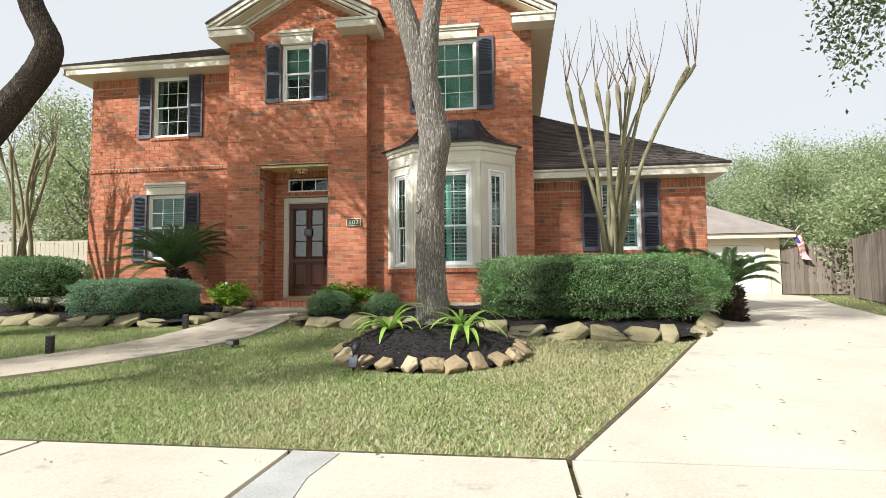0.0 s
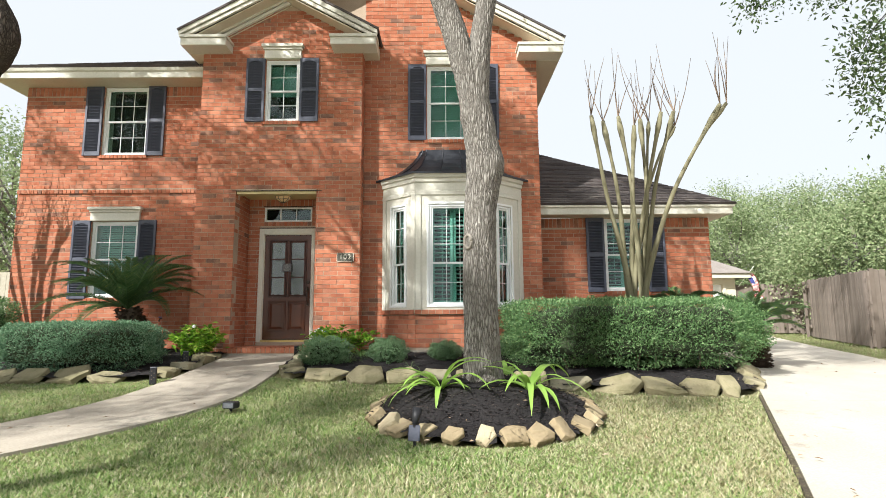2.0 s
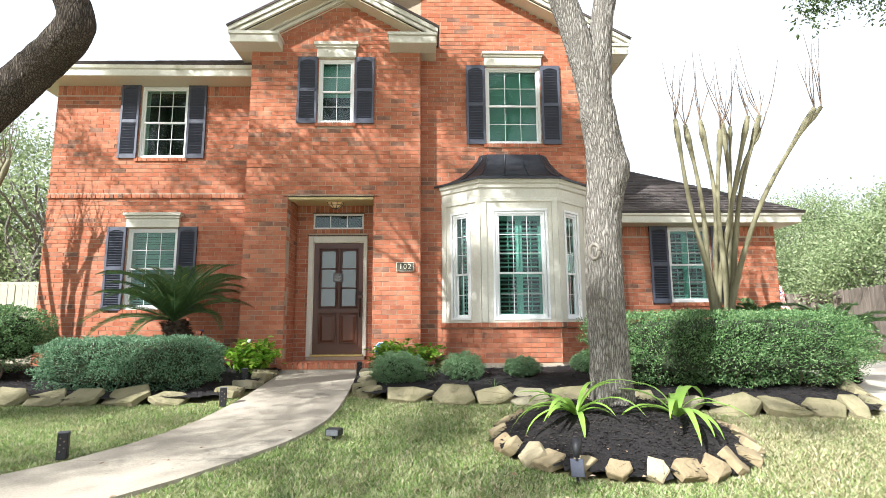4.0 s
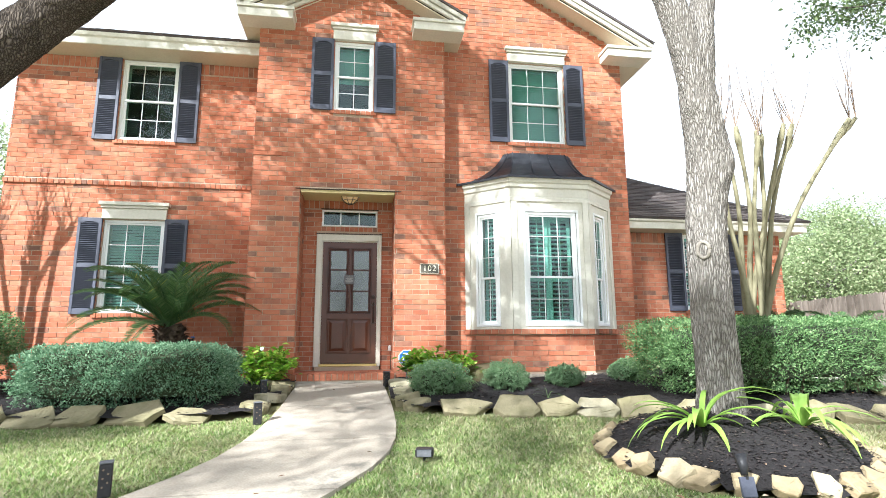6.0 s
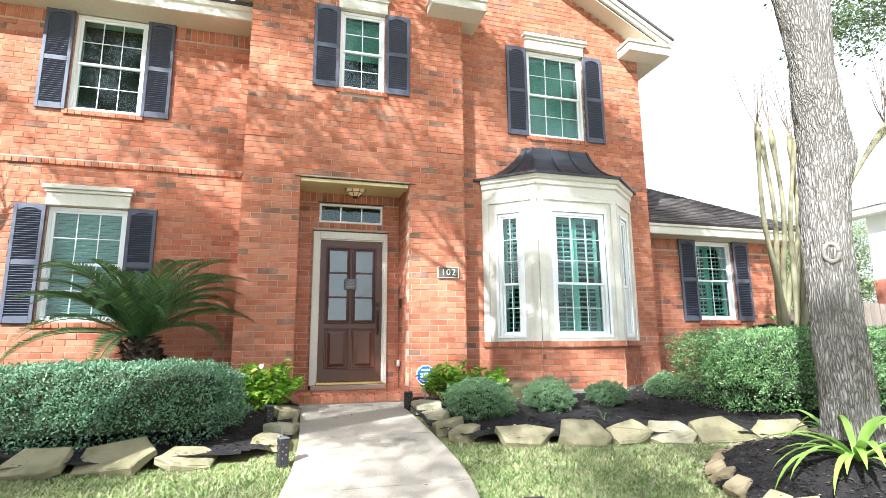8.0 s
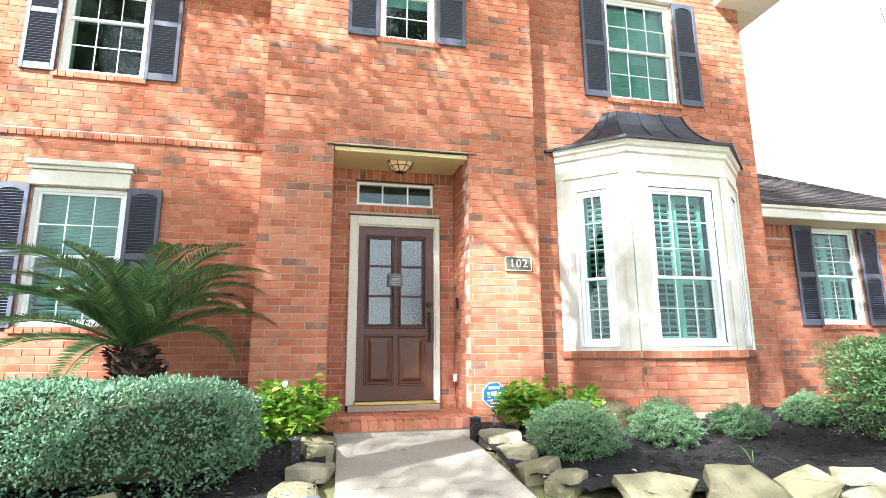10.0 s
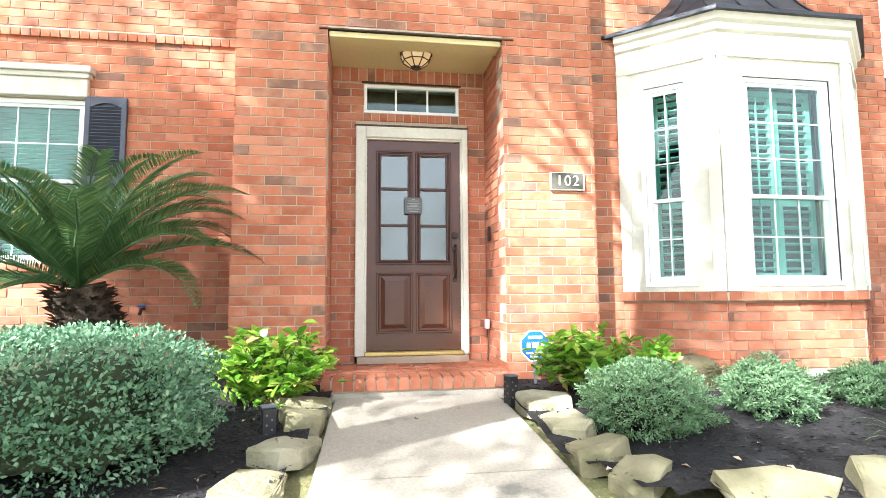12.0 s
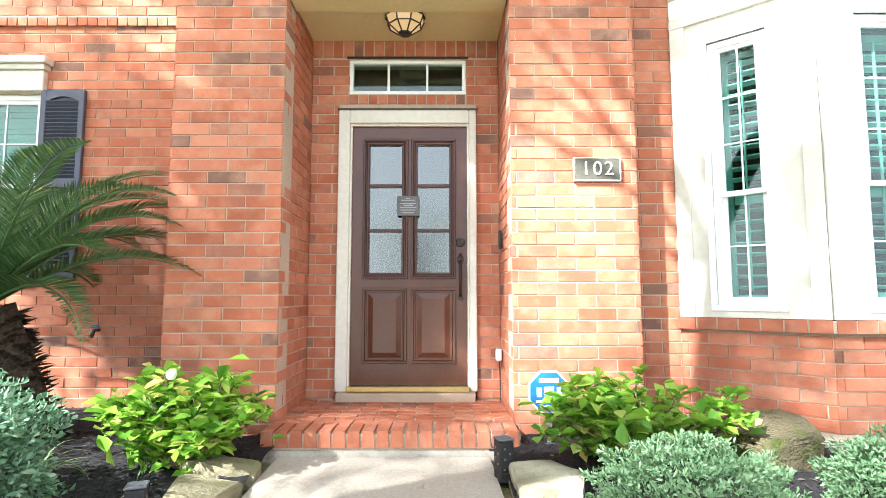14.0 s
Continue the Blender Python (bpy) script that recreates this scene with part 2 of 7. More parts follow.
def bark_mat(name, dark, mid, light):
    """Furrowed bark: long upright ridges with dark cracks between."""
    m, n, l, b = mat(name, 0.95, 0.0, 0.2)
    tc, mp = n.new("ShaderNodeTexCoord"), n.new("ShaderNodeMapping")
    mp.inputs["Scale"].default_value = (1, 1, 0.15)
    l.new(tc.outputs["Object"], mp.inputs["Vector"])
    wob = n.new("ShaderNodeTexNoise")
    wob.inputs["Scale"].default_value, wob.inputs["Detail"].default_value = 16, 3
    l.new(mp.outputs["Vector"], wob.inputs["Vector"])
    va = n.new("ShaderNodeVectorMath")
    va.operation = "MULTIPLY_ADD"
    va.inputs[1].default_value = (0.06, 0.06, 0.06)
    l.new(wob.outputs["Color"], va.inputs[0])
    l.new(mp.outputs["Vector"], va.inputs[2])
    t = n.new("ShaderNodeTexVoronoi")
    t.feature = "DISTANCE_TO_EDGE"
    t.inputs["Scale"].default_value = 52
    l.new(va.outputs["Vector"], t.inputs["Vector"])
    fine = noise_tex(n, l, 90, 4, 0.65)
    k = n.new("ShaderNodeMath")
    k.operation = "MULTIPLY_ADD"
    k.inputs[1].default_value = 0.22
    l.new(fine.outputs["Fac"], k.inputs[0])
    l.new(t.outputs["Distance"], k.inputs[2])
    r = ramp(n, [(0.12, dark), (0.24, mid), (0.46, light)])
    l.new(k.outputs[0], r.inputs["Fac"])
    w = noise_tex(n, l, 3, 5)
    wr = ramp(n, [(0.4, (0, 0, 0)), (0.7, (0.35, 0.35, 0.35))])
    l.new(w.outputs["Fac"], wr.inputs["Fac"])
    l.new(mix(n, l, r.outputs["Color"], mid, wr.outputs["Color"]), b.inputs["Base Color"])
    bump(n, l, b, k.outputs[0], 1.0, 0.03)
    return m


M_BARK = bark_mat("grey_bark", (0.085, 0.075, 0.064), (0.225, 0.205, 0.18), (0.36, 0.34, 0.305))
M_SCAR = surface("pale_scar_bark", (0.16, 0.14, 0.115), (0.25, 0.225, 0.19), 6, 40, 0.9, 0.6, 0.01)
M_BARK_DARK = bark_mat("dark_bark", (0.02, 0.016, 0.013), (0.075, 0.06, 0.048), (0.15, 0.125, 0.10))
M_CRAPE = surface("smooth_tan_bark", (0.15, 0.135, 0.075), (0.26, 0.24, 0.15), 2.5, 18, 0.8, 0.3, 0.01, stretch=(1, 1, 0.2), wear=(0.16, 0.14, 0.075), wear_at=0.6)
M_TWIG = surface("brown_twig", (0.16, 0.11, 0.08), (0.25, 0.19, 0.14), 3, 30, 0.9, 0.2, 0.005)
M_HEDGE = leaf_mat("hedge_leaf", [(0.0, (0.06, 0.125, 0.045)), (0.5, (0.12, 0.23, 0.08)), (0.85, (0.20, 0.33, 0.125)), (1.0, (0.32, 0.42, 0.21))], 0.55, 0.3)
M_LOROP = leaf_mat("grey_green_leaf", [(0.0, (0.07, 0.15, 0.08)), (0.5, (0.15, 0.27, 0.15)), (0.85, (0.24, 0.38, 0.23)), (1.0, (0.34, 0.47, 0.31))], 0.75, 0.35)
M_LIME = leaf_mat("bright_green_leaf", [(0.0, (0.11, 0.27, 0.025)), (0.45, (0.24, 0.45, 0.04)), (0.85, (0.40, 0.56, 0.08)), (0.97, (0.55, 0.58, 0.16)), (1.0, (0.65, 0.50, 0.14))], 0.45, 0.4)
M_SHRUB = leaf_mat("soft_green_leaf", [(0.0, (0.10, 0.19, 0.085)), (0.5, (0.18, 0.30, 0.145)), (1.0, (0.30, 0.41, 0.24))], 0.8, 0.4)
M_STRAP = leaf_mat("strap_leaf", [(0.0, (0.17, 0.36, 0.05)), (0.6, (0.30, 0.48, 0.09)), (1.0, (0.52, 0.58, 0.20))], 0.4, 0.35)
M_LIRIOPE = leaf_mat("grassy_leaf", [(0.0, (0.07, 0.13, 0.035)), (0.6, (0.14, 0.22, 0.07)), (1.0, (0.30, 0.36, 0.17))], 0.5, 0.3)
M_CYCAD = leaf_mat("cycad_leaflet", [(0.0, (0.05, 0.11, 0.04)), (0.6, (0.105, 0.195, 0.07)), (0.95, (0.19, 0.27, 0.11)), (1.0, (0.50, 0.50, 0.08))], 0.45, 0.25)
M_CYTRUNK = surface("shaggy_cycad_trunk", (0.03, 0.02, 0.013), (0.10, 0.07, 0.045), 6, 40, 0.95, 1.0, 0.03)
M_OAK = leaf_mat("oak_leaf", [(0.0, (0.035, 0.065, 0.022)), (0.5, (0.075, 0.12, 0.04)), (1.0, (0.15, 0.20, 0.08))], 0.5, 0.3)
# paler than the near leaves: distance haze is mixed into these colours
M_HAZY_WOODS = leaf_mat("hazy_woodland_leaf", [(0.0, (0.18, 0.245, 0.115)), (0.4, (0.27, 0.345, 0.165)), (0.8, (0.37, 0.43, 0.235)), (1.0, (0.46, 0.48, 0.31))], 0.8, 0.45)
M_FENCE = island_mat("weathered_fence_wood", [(0.0, (0.13, 0.105, 0.085)), (0.5, (0.18, 0.15, 0.125)), (1.0, (0.23, 0.19, 0.16))], 0.95, 20, 0.5, 0.006, mottle=0.5, mottle_col=(0.09, 0.07, 0.055))
M_FENCE_L = surface("pale_fence_wood", (0.36, 0.33, 0.26), (0.46, 0.43, 0.35), 2, 20, 0.9, 0.3, 0.005)
M_CREAM = surface("cream_paint", (0.62, 0.57, 0.44), (0.70, 0.65, 0.52), 1.5, 20, 0.6, 0.05, 0.002)
M_WHITE = surface("white_paint", (0.76, 0.76, 0.74), (0.82, 0.82, 0.80), 1.5, 20, 0.6, 0.05, 0.002)
M_BLACK = surface("black_plastic", (0.012, 0.012, 0.014), (0.025, 0.025, 0.028), 4, 60, 0.5, 0.1, 0.001)
M_PLAQUE = surface("dark_green_plaque", (0.065, 0.058, 0.042), (0.10, 0.092, 0.07), 8, 60, 0.5, 0.1, 0.001)
M_IVORY = surface("ivory_numeral", (0.72, 0.68, 0.55), (0.78, 0.74, 0.62), 8, 60, 0.5, 0.0)
M_SCRIPT = surface("grey_script", (0.30, 0.30, 0.29), (0.38, 0.38, 0.36), 8, 60, 0.6, 0.0)
M_SLATE = surface("grey_slate", (0.09, 0.095, 0.105), (0.14, 0.145, 0.155), 8, 60, 0.7, 0.3, 0.001)
M_BLUE = surface("blue_sign", (0.02, 0.11, 0.38), (0.03, 0.15, 0.45), 4, 40, 0.4, 0.0)
M_RED = surface("flag_red", (0.42, 0.02, 0.03), (0.5, 0.03, 0.04), 4, 40, 0.7, 0.0)
M_NAVY = surface("flag_blue", (0.02, 0.03, 0.14), (0.03, 0.04, 0.18), 4, 40, 0.7, 0.0)
M_FARBRICK = surface("far_brick", (0.30, 0.10, 0.07), (0.40, 0.15, 0.10), 2, 14, 0.9, 0.3, 0.005)
M_MOSS = island_mat("mossy_boulder", [(0.0, (0.13, 0.105, 0.055)), (1.0, (0.20, 0.165, 0.10))], 0.95, 60, 1.0, 0.04, mottle=1.0, mottle_col=(0.075, 0.10, 0.012))


# ---- building blocks ----
def part(name, bm, material, parent=None, label="", smooth=False):
    me = bpy.data.meshes.new(name)
    bm.to_mesh(me)
    bm.free()
    return part_mesh(name, me, material, parent, label, smooth)


def part_mesh(name, me, material, parent=None, label="", smooth=False):
    if material and not me.materials:
        me.materials.append(material)
    if smooth:
        me.polygons.foreach_set("use_smooth", [True] * len(me.polygons))
    ob = new(name, me)
    if parent:
        ob.parent = parent
    if label:
        ob["label"] = label
    return ob


def raw(name, verts, faces, material, parent=None, label="", smooth=False):
    me = bpy.data.meshes.new(name)
    me.from_pydata(verts, [], faces)
    me.update()
    return part_mesh(name, me, material, parent, label, smooth)


def thing(name, at, label, category, group="", kind="", rz=0.0):
    ob = new(name)
    ob.matrix_basis = pose(*at, 0, 0, rz)
    return tagged(ob, label, category, group, kind)


def add_box(bm, x0, x1, y0, y1, z0, z1, m=None, bevel=0.0):
    v = [bm.verts.new(p) for p in ((x0, y0, z0), (x1, y0, z0), (x1, y1, z0), (x0, y1, z0), (x0, y0, z1), (x1, y0, z1), (x1, y1, z1), (x0, y1, z1))]
    fs = [bm.faces.new([v[i] for i in q]) for q in ((3, 2, 1, 0), (4, 5, 6, 7), (0, 1, 5, 4), (1, 2, 6, 5), (2, 3, 7, 6), (3, 0, 4, 7))]
    if bevel:
        ed = list({e for f in fs for e in f.edges})
        g = bmesh.ops.bevel(bm, geom=ed, offset=bevel, segments=1, affect="EDGES", profile=0.5)
        v = list({w for f in g["faces"] for w in f.verts})
    if m:
        bmesh.ops.transform(bm, matrix=m, verts=v)
    return v


def box(name, x0, x1, y0, y1, z0, z1, material, parent=None, label="", bevel=0.0):
    bm = bmesh.new()
    add_box(bm, x0, x1, y0, y1, z0, z1, None, bevel)
    return part(name, bm, material, parent, label)


def prism(bm, poly, axis, a, b):
    """A closed polygon of (u, v) drawn out along an axis from a to b. axis 'y': u is x, v is z; axis 'x': u is y, v is z; axis 'z': u is x, v is y."""
    def p(u, v, w):
        return {"y": (u, w, v), "x": (w, u, v), "z": (u, v, w)}[axis]
    lo, hi = [bm.verts.new(p(u, v, a)) for u, v in poly], [bm.verts.new(p(u, v, b)) for u, v in poly]
    n = len(poly)
    bm.faces.new(lo)
    bm.faces.new(hi[::-1])
    for i in range(n):
        bm.faces.new((lo[i], hi[i], hi[(i + 1) % n], lo[(i + 1) % n]))
    bmesh.ops.recalc_face_normals(bm, faces=bm.faces)


def cross_axes(d):
    """Two axes across a direction, that turn smoothly with it."""
    ref = Vector((1, 0, 0)) if abs(d.x) < 0.93 else Vector((0, 0, 1))
    ay = d.cross(ref).normalized()
    return ay.cross(d).normalized(), ay


def tube(bm, pts, radii, sides=8, wobble=0.0, seed=0):
    """A bent, tapering tube through the points."""
    pts = [Vector(p) for p in pts]
    rr = random.Random(seed)
    rings = []
    for i, p in enumerate(pts):
        d = (pts[min(i + 1, len(pts) - 1)] - pts[max(i - 1, 0)]).normalized()
        ax, ay = cross_axes(d)
        rings.append([bm.verts.new(p + (ax * math.cos(k) + ay * math.sin(k)) * radii[i] * (1 + wobble * (rr.random() - 0.5)))
                      for k in [2 * math.pi * j / sides for j in range(sides)]])
    for a, b in zip(rings, rings[1:]):
        for j in range(sides):
            bm.faces.new((a[j], a[(j + 1) % sides], b[(j + 1) % sides], b[j]))
    bm.faces.new(rings[0][::-1])
    bm.faces.new(rings[-1])


def spline(pts, n=6):
    """Catmull-Rom points through the given ones."""
    p = [np.array(q, float) for q in pts]
    p = [2 * p[0] - p[1]] + p + [2 * p[-1] - p[-2]]
    out = []
    for i in range(1, len(p) - 2):
        for k in range(n):
            t = k / n
            out.append(0.5 * (2 * p[i] + (p[i + 1] - p[i - 1]) * t + (2 * p[i - 1] - 5 * p[i] + 4 * p[i + 1] - p[i + 2]) * t ** 2 + (3 * p[i] - p[i - 1] - 3 * p[i + 1] + p[i + 2]) * t ** 3))
    return out + [p[-2]]


def leaves(pos, direction, up, length, width, fold=0.12):
    """Arrays for many leaves: a pointed, folded shape of four triangles each. Returns vertices and faces."""
    n = len(pos)
    d = direction / np.linalg.norm(direction, axis=1, keepdims=True)
    s = np.cross(d, up)
    s /= np.maximum(np.linalg.norm(s, axis=1, keepdims=True), 1e-6)
    nn = np.cross(s, d)
    L, W = length[:, None], width[:, None]
    a = pos
    b = pos + d * L * 0.5 + s * W * 0.5 + nn * W * fold
    c = pos + d * L + nn * L * -0.08
    e = pos + d * L * 0.5 - s * W * 0.5 + nn * W * fold
    v = np.stack([a, b, c, e], 1).reshape(-1, 3)
    k = np.arange(n)[:, None] * 4
    f = np.concatenate([k + np.array([[0, 1, 2]]), k + np.array([[0, 2, 3]])], 0)
    return v, f


def round_leaves(pos, direction, up, length, width, fold=0.12):
    """Arrays for many rounded leaves of six corners, widest past the middle, bent along the rib."""
    n = len(pos)
    d = direction / np.maximum(np.linalg.norm(direction, axis=1, keepdims=True), 1e-6)
    s = np.cross(d, up)
    s /= np.maximum(np.linalg.norm(s, axis=1, keepdims=True), 1e-6)
    nn = np.cross(s, d)
    L, W = length[:, None], width[:, None]
    row = lambda a, b, c: pos + d * L * a + s * W * b + nn * (W * fold * abs(b) * 2 - L * c)
    v = np.stack([pos, row(0.36, 0.36, 0.0), row(0.7, 0.5, 0.05), row(1.0, 0.0, 0.16), row(0.7, -0.5, 0.05), row(0.36, -0.36, 0.0)], 1).reshape(-1, 3)
    k = np.arange(n)[:, None] * 6
    f = np.concatenate([k + np.array([[0, 1, 2, 3]]), k + np.array([[0, 3, 4, 5]])], 0)
    return v, f


def leaf_object(name, v, f, material, parent=None, label=""):
    me = bpy.data.meshes.new(name)
    me.vertices.add(len(v))
    me.vertices.foreach_set("co", np.ascontiguousarray(v, dtype=np.float32).ravel())
    me.loops.add(f.size)
    me.loops.foreach_set("vertex_index", np.ascontiguousarray(f, dtype=np.int32).ravel())
    k = f.shape[1]
    me.polygons.add(len(f))
    me.polygons.foreach_set("loop_start", np.arange(0, f.size, k, dtype=np.int32))
    me.update(calc_edges=True)
    return part_mesh(name, me, material, parent, label)


def unit(n):
    u = rng.normal(size=(n, 3))
    return u / np.linalg.norm(u, axis=1, keepdims=True)


# ---- ground ----
def gz(x, y):
    """Height of the ground: it rises from the pavement to the house."""
    a = np.interp(y, [3.2, 5, 7.5, 10, 11.5], [0, 0.12, 0.30, 0.58, 0.60])
    b = np.interp(y, [3.2, 5, 8, 12, 21, 40], [0, 0.12, 0.32, 0.42, 0.56, 0.7])
    w = np.clip((np.asarray(x) - 2) / 2, 0, 1)
    return a * (1 - w) + b * w


def inside(poly, x, y):
    """Whether points lie in a polygon."""
    x, y = np.asarray(x), np.asarray(y)
    hit = np.zeros(x.shape, bool)
    for (x0, y0), (x1, y1) in zip(poly, poly[1:] + poly[:1]):
        if y0 != y1:
            hit ^= ((y0 > y) != (y1 > y)) & (x < (x1 - x0) * (y - y0) / (y1 - y0) + x0)
    return hit


DRIVE_L = [(0.32, 3.25), (1.16, 4.89), (2.14, 6.88), (2.45, 7.5), (3.1, 8.8), (3.8, 10.6), (4.3, 12.5), (4.5, 15), (4.5, 21.35)]
DRIVE_R = [(4.6, 3.25), (5.3, 6), (6.8, 10.9), (7.8, 14), (9.4, 18.2), (10.0, 19.6), (10.0, 21.35)]
WALK_R = [(-4.0, 10.17), (-3.94, 8.7), (-3.96, 7.6), (-4.12, 6.8), (-4.45, 6.15), (-5.0, 5.35), (-6.1, 4.3), (-7.8, 3.25)]
WALK_L = [(-5.22, 10.17), (-5.28, 8.4), (-5.44, 7.3), (-5.66, 6.6), (-6.1, 5.9), (-7.35, 4.75), (-9.5, 3.25)]
DRIVE = DRIVE_L + DRIVE_R[::-1]
PATHWAY = [tuple(p) for p in spline(WALK_L, 5)] + [tuple(p) for p in spline(WALK_R, 5)][::-1]
BED_L = [(-12.5, 8.35), (-9, 8.4), (-7.4, 8.3), (-5.75, 8.3), (-5.42, 8.55), (-5.32, 9.3), (-5.24, 10.1), (-5.3, 10.44), (-6.05, 10.44), (-6.05, 11.28), (-12.5, 11.28)]
BED_R = [(-3.98, 10.1), (-3.9, 8.8), (-3.7, 8.45), (-3.2, 8.25), (-2, 8.15), (-0.9, 8.0), (0.1, 7.7), (1.2, 7.45), (2.25, 7.35), (2.6, 7.75), (3.1, 8.85), (3.75, 10.55), (3.9, 11.28),
         (0.42, 11.28), (0.42, 10.73), (-2.98, 10.73), (-2.98, 10.44), (-3.9, 10.44)]
RING = [(-1.05 + 1.2 * math.cos(a), 6.52 + 1.08 * math.sin(a)) for a in [2 * math.pi * k / 28 for k in range(28)]]


def axis_steps(lo, hi, step, far):
    a = list(np.arange(lo, hi + step / 2, step))
    left, right, d = [], [], step
    x = lo
    while x > -far:
        d *= 1.35
        x -= d
        left.append(x)
    d, x = step, hi
    while x < far:
        d *= 1.35
        x += d
        right.append(x)
    return np.array(left[::-1] + a + right)


def sheet(name, xs, ys, zf, material, keep=None, kind="structure", label=""):
    X, Y = np.meshgrid(xs, ys)
    Z = zf(X, Y)
    nx = len(xs)
    v = np.stack([X.ravel(), Y.ravel(), Z.ravel()], 1)
    i, j = np.meshgrid(np.arange(nx - 1), np.arange(len(ys) - 1))
    a = (j * nx + i).ravel()
    f = np.stack([a, a + 1, a + nx + 1, a + nx], 1)
    if keep is not None:
        f = f[keep(v[f].mean(1))]
    ob = leaf_object(name, v, f, material)
    ob.data.polygons.foreach_set("use_smooth", [True] * len(ob.data.polygons))
    return tagged(ob, label, "ground", "", kind)


def soft_noise(X, Y, s, amp):
    return amp * (np.sin(X * s + 1.3 * np.sin(Y * s * 0.7)) + np.sin(Y * s * 1.1 + 1.7 * np.sin(X * s * 0.6 + 2))) / 2


sheet("ground", axis_steps(-13, 12, 0.25, 900), axis_steps(-2, 24, 0.25, 900), lambda X, Y: gz(X, Y) - 0.035 + soft_noise(X, Y, 2.1, 0.006),
      M_SOIL, None, "structure", "grassy ground that reaches the horizon")


def slab(name, poly, top, thick, material, label, category="paving", step=0.0):
    """A slab that follows the ground, from a polygon, with its own edges."""
    bm = bmesh.new()
    vs = [bm.verts.new((x, y, 0)) for x, y in poly]
    f = bm.faces.new(vs)
    bmesh.ops.triangulate(bm, faces=[f])
    ys = [p[1] for p in poly]
    for y in np.arange(min(ys) + 0.5, max(ys), 0.5):
        bmesh.ops.bisect_plane(bm, geom=bm.verts[:] + bm.edges[:] + bm.faces[:], plane_co=(0, y, 0), plane_no=(0, 1, 0))
    for x in (2, 2.5, 3, 3.5, 4):
        bmesh.ops.bisect_plane(bm, geom=bm.verts[:] + bm.edges[:] + bm.faces[:], plane_co=(x, 0, 0), plane_no=(1, 0, 0))
    for v in bm.verts:
        v.co.z = float(gz(v.co.x, v.co.y)) + top - thick
    bmesh.ops.recalc_face_normals(bm, faces=bm.faces)
    if sum(f.normal.z for f in bm.faces) > 0:
        bmesh.ops.reverse_faces(bm, faces=bm.faces)
    ex = bmesh.ops.extrude_face_region(bm, geom=bm.faces[:])
    for v in ex["geom"]:
        if isinstance(v, bmesh.types.BMVert):
            v.co.z += thick
    bmesh.ops.recalc_face_normals(bm, faces=bm.faces)
    return tagged(part(name, bm, material), label, category, "", "structure")


def cut_y(poly, y0, y1):
    """The stretch of a left and right edge between two lines of y."""
    left, right = poly
    fl = lambda y: float(np.interp(y, [p[1] for p in left], [p[0] for p in left]))
    fr = lambda y: float(np.interp(y, [p[1] for p in right], [p[0] for p in right]))
    n = max(2, int((y1 - y0) / 0.4) + 1)
    yy = np.linspace(y0, y1, n)
    return [(fl(y), y) for y in yy] + [(fr(y), y) for y in yy[::-1]]


drive_cuts = [3.27, 7.0, 11.2, 15.2, 18.4, 21.3]
for a, b in zip(drive_cuts, drive_cuts[1:]):
    slab("driveway", cut_y((DRIVE_L, DRIVE_R), a + 0.008, b - 0.008), 0.002, 0.12, M_CONCRETE, "pale concrete driveway slab scattered with fallen leaves")
wl, wr = sorted([tuple(p) for p in spline(WALK_L, 5)], key=lambda p: p[1]), sorted([tuple(p) for p in spline(WALK_R, 5)], key=lambda p: p[1])
walk_cuts = [3.27, 4.7, 6.1, 7.45, 8.8, 10.17]
for a, b in zip(walk_cuts, walk_cuts[1:]):
    slab("walkway", cut_y((wl, wr), a + 0.006, b - 0.006), 0.002, 0.10, M_WALK, "curved concrete front walk slab")
for a, b in zip([-16, -12.8, -9.7, -6.5, -3.2, -1.42, 0.3, 4.6, 7.8], [-12.8, -9.7, -6.5, -3.2, -1.42, 0.3, 4.6, 7.8, 11]):
    slab("pavement", [(a + 0.018, 1.2), (b - 0.018, 1.2), (b - 0.018, 3.24), (a + 0.018, 3.24)], 0.010, 0.12, M_CONCRETE, "worn concrete pavement slab beside the lawn")
slab("road", [(-60, -9), (60, -9), (60, 1.17), (-60, 1.17)], -0.02, 0.12, M_CONCRETE, "pale concrete road in front of the lawn", "road")


def bed(name, poly, label, lift=0.05, mound=None):
    xs = np.arange(min(p[0] for p in poly) - 0.1, max(p[0] for p in poly) + 0.1, 0.07)
    ys = np.arange(min(p[1] for p in poly) - 0.1, max(p[1] for p in poly) + 0.1, 0.07)
    return sheet(name, xs, ys, lambda X, Y: bed_z(X, Y, lift, mound), M_MULCH, lambda c: inside(poly, c[:, 0], c[:, 1]), "structure", label)


def bed_z(X, Y, lift=0.05, mound=None):
    z = gz(X, Y) + lift + soft_noise(X, Y, 7, 0.018) + soft_noise(X, Y, 23, 0.012)
    if mound:
        d = np.hypot((X - mound[0]) / 1.2, (Y - mound[1]) / 1.08)
        z = z + mound[2] * np.clip(1 - d ** 2, 0, 1)
    return z


bed("mulch_bed_left", BED_L, "dark mulch bed along the side wing wall")
bed("mulch_bed_right", BED_R, "dark mulch bed below the bay window")
bed("mulch_ring", RING, "mounded dark mulch ring round the front tree", 0.02, (-1.05, 6.52, 0.33))


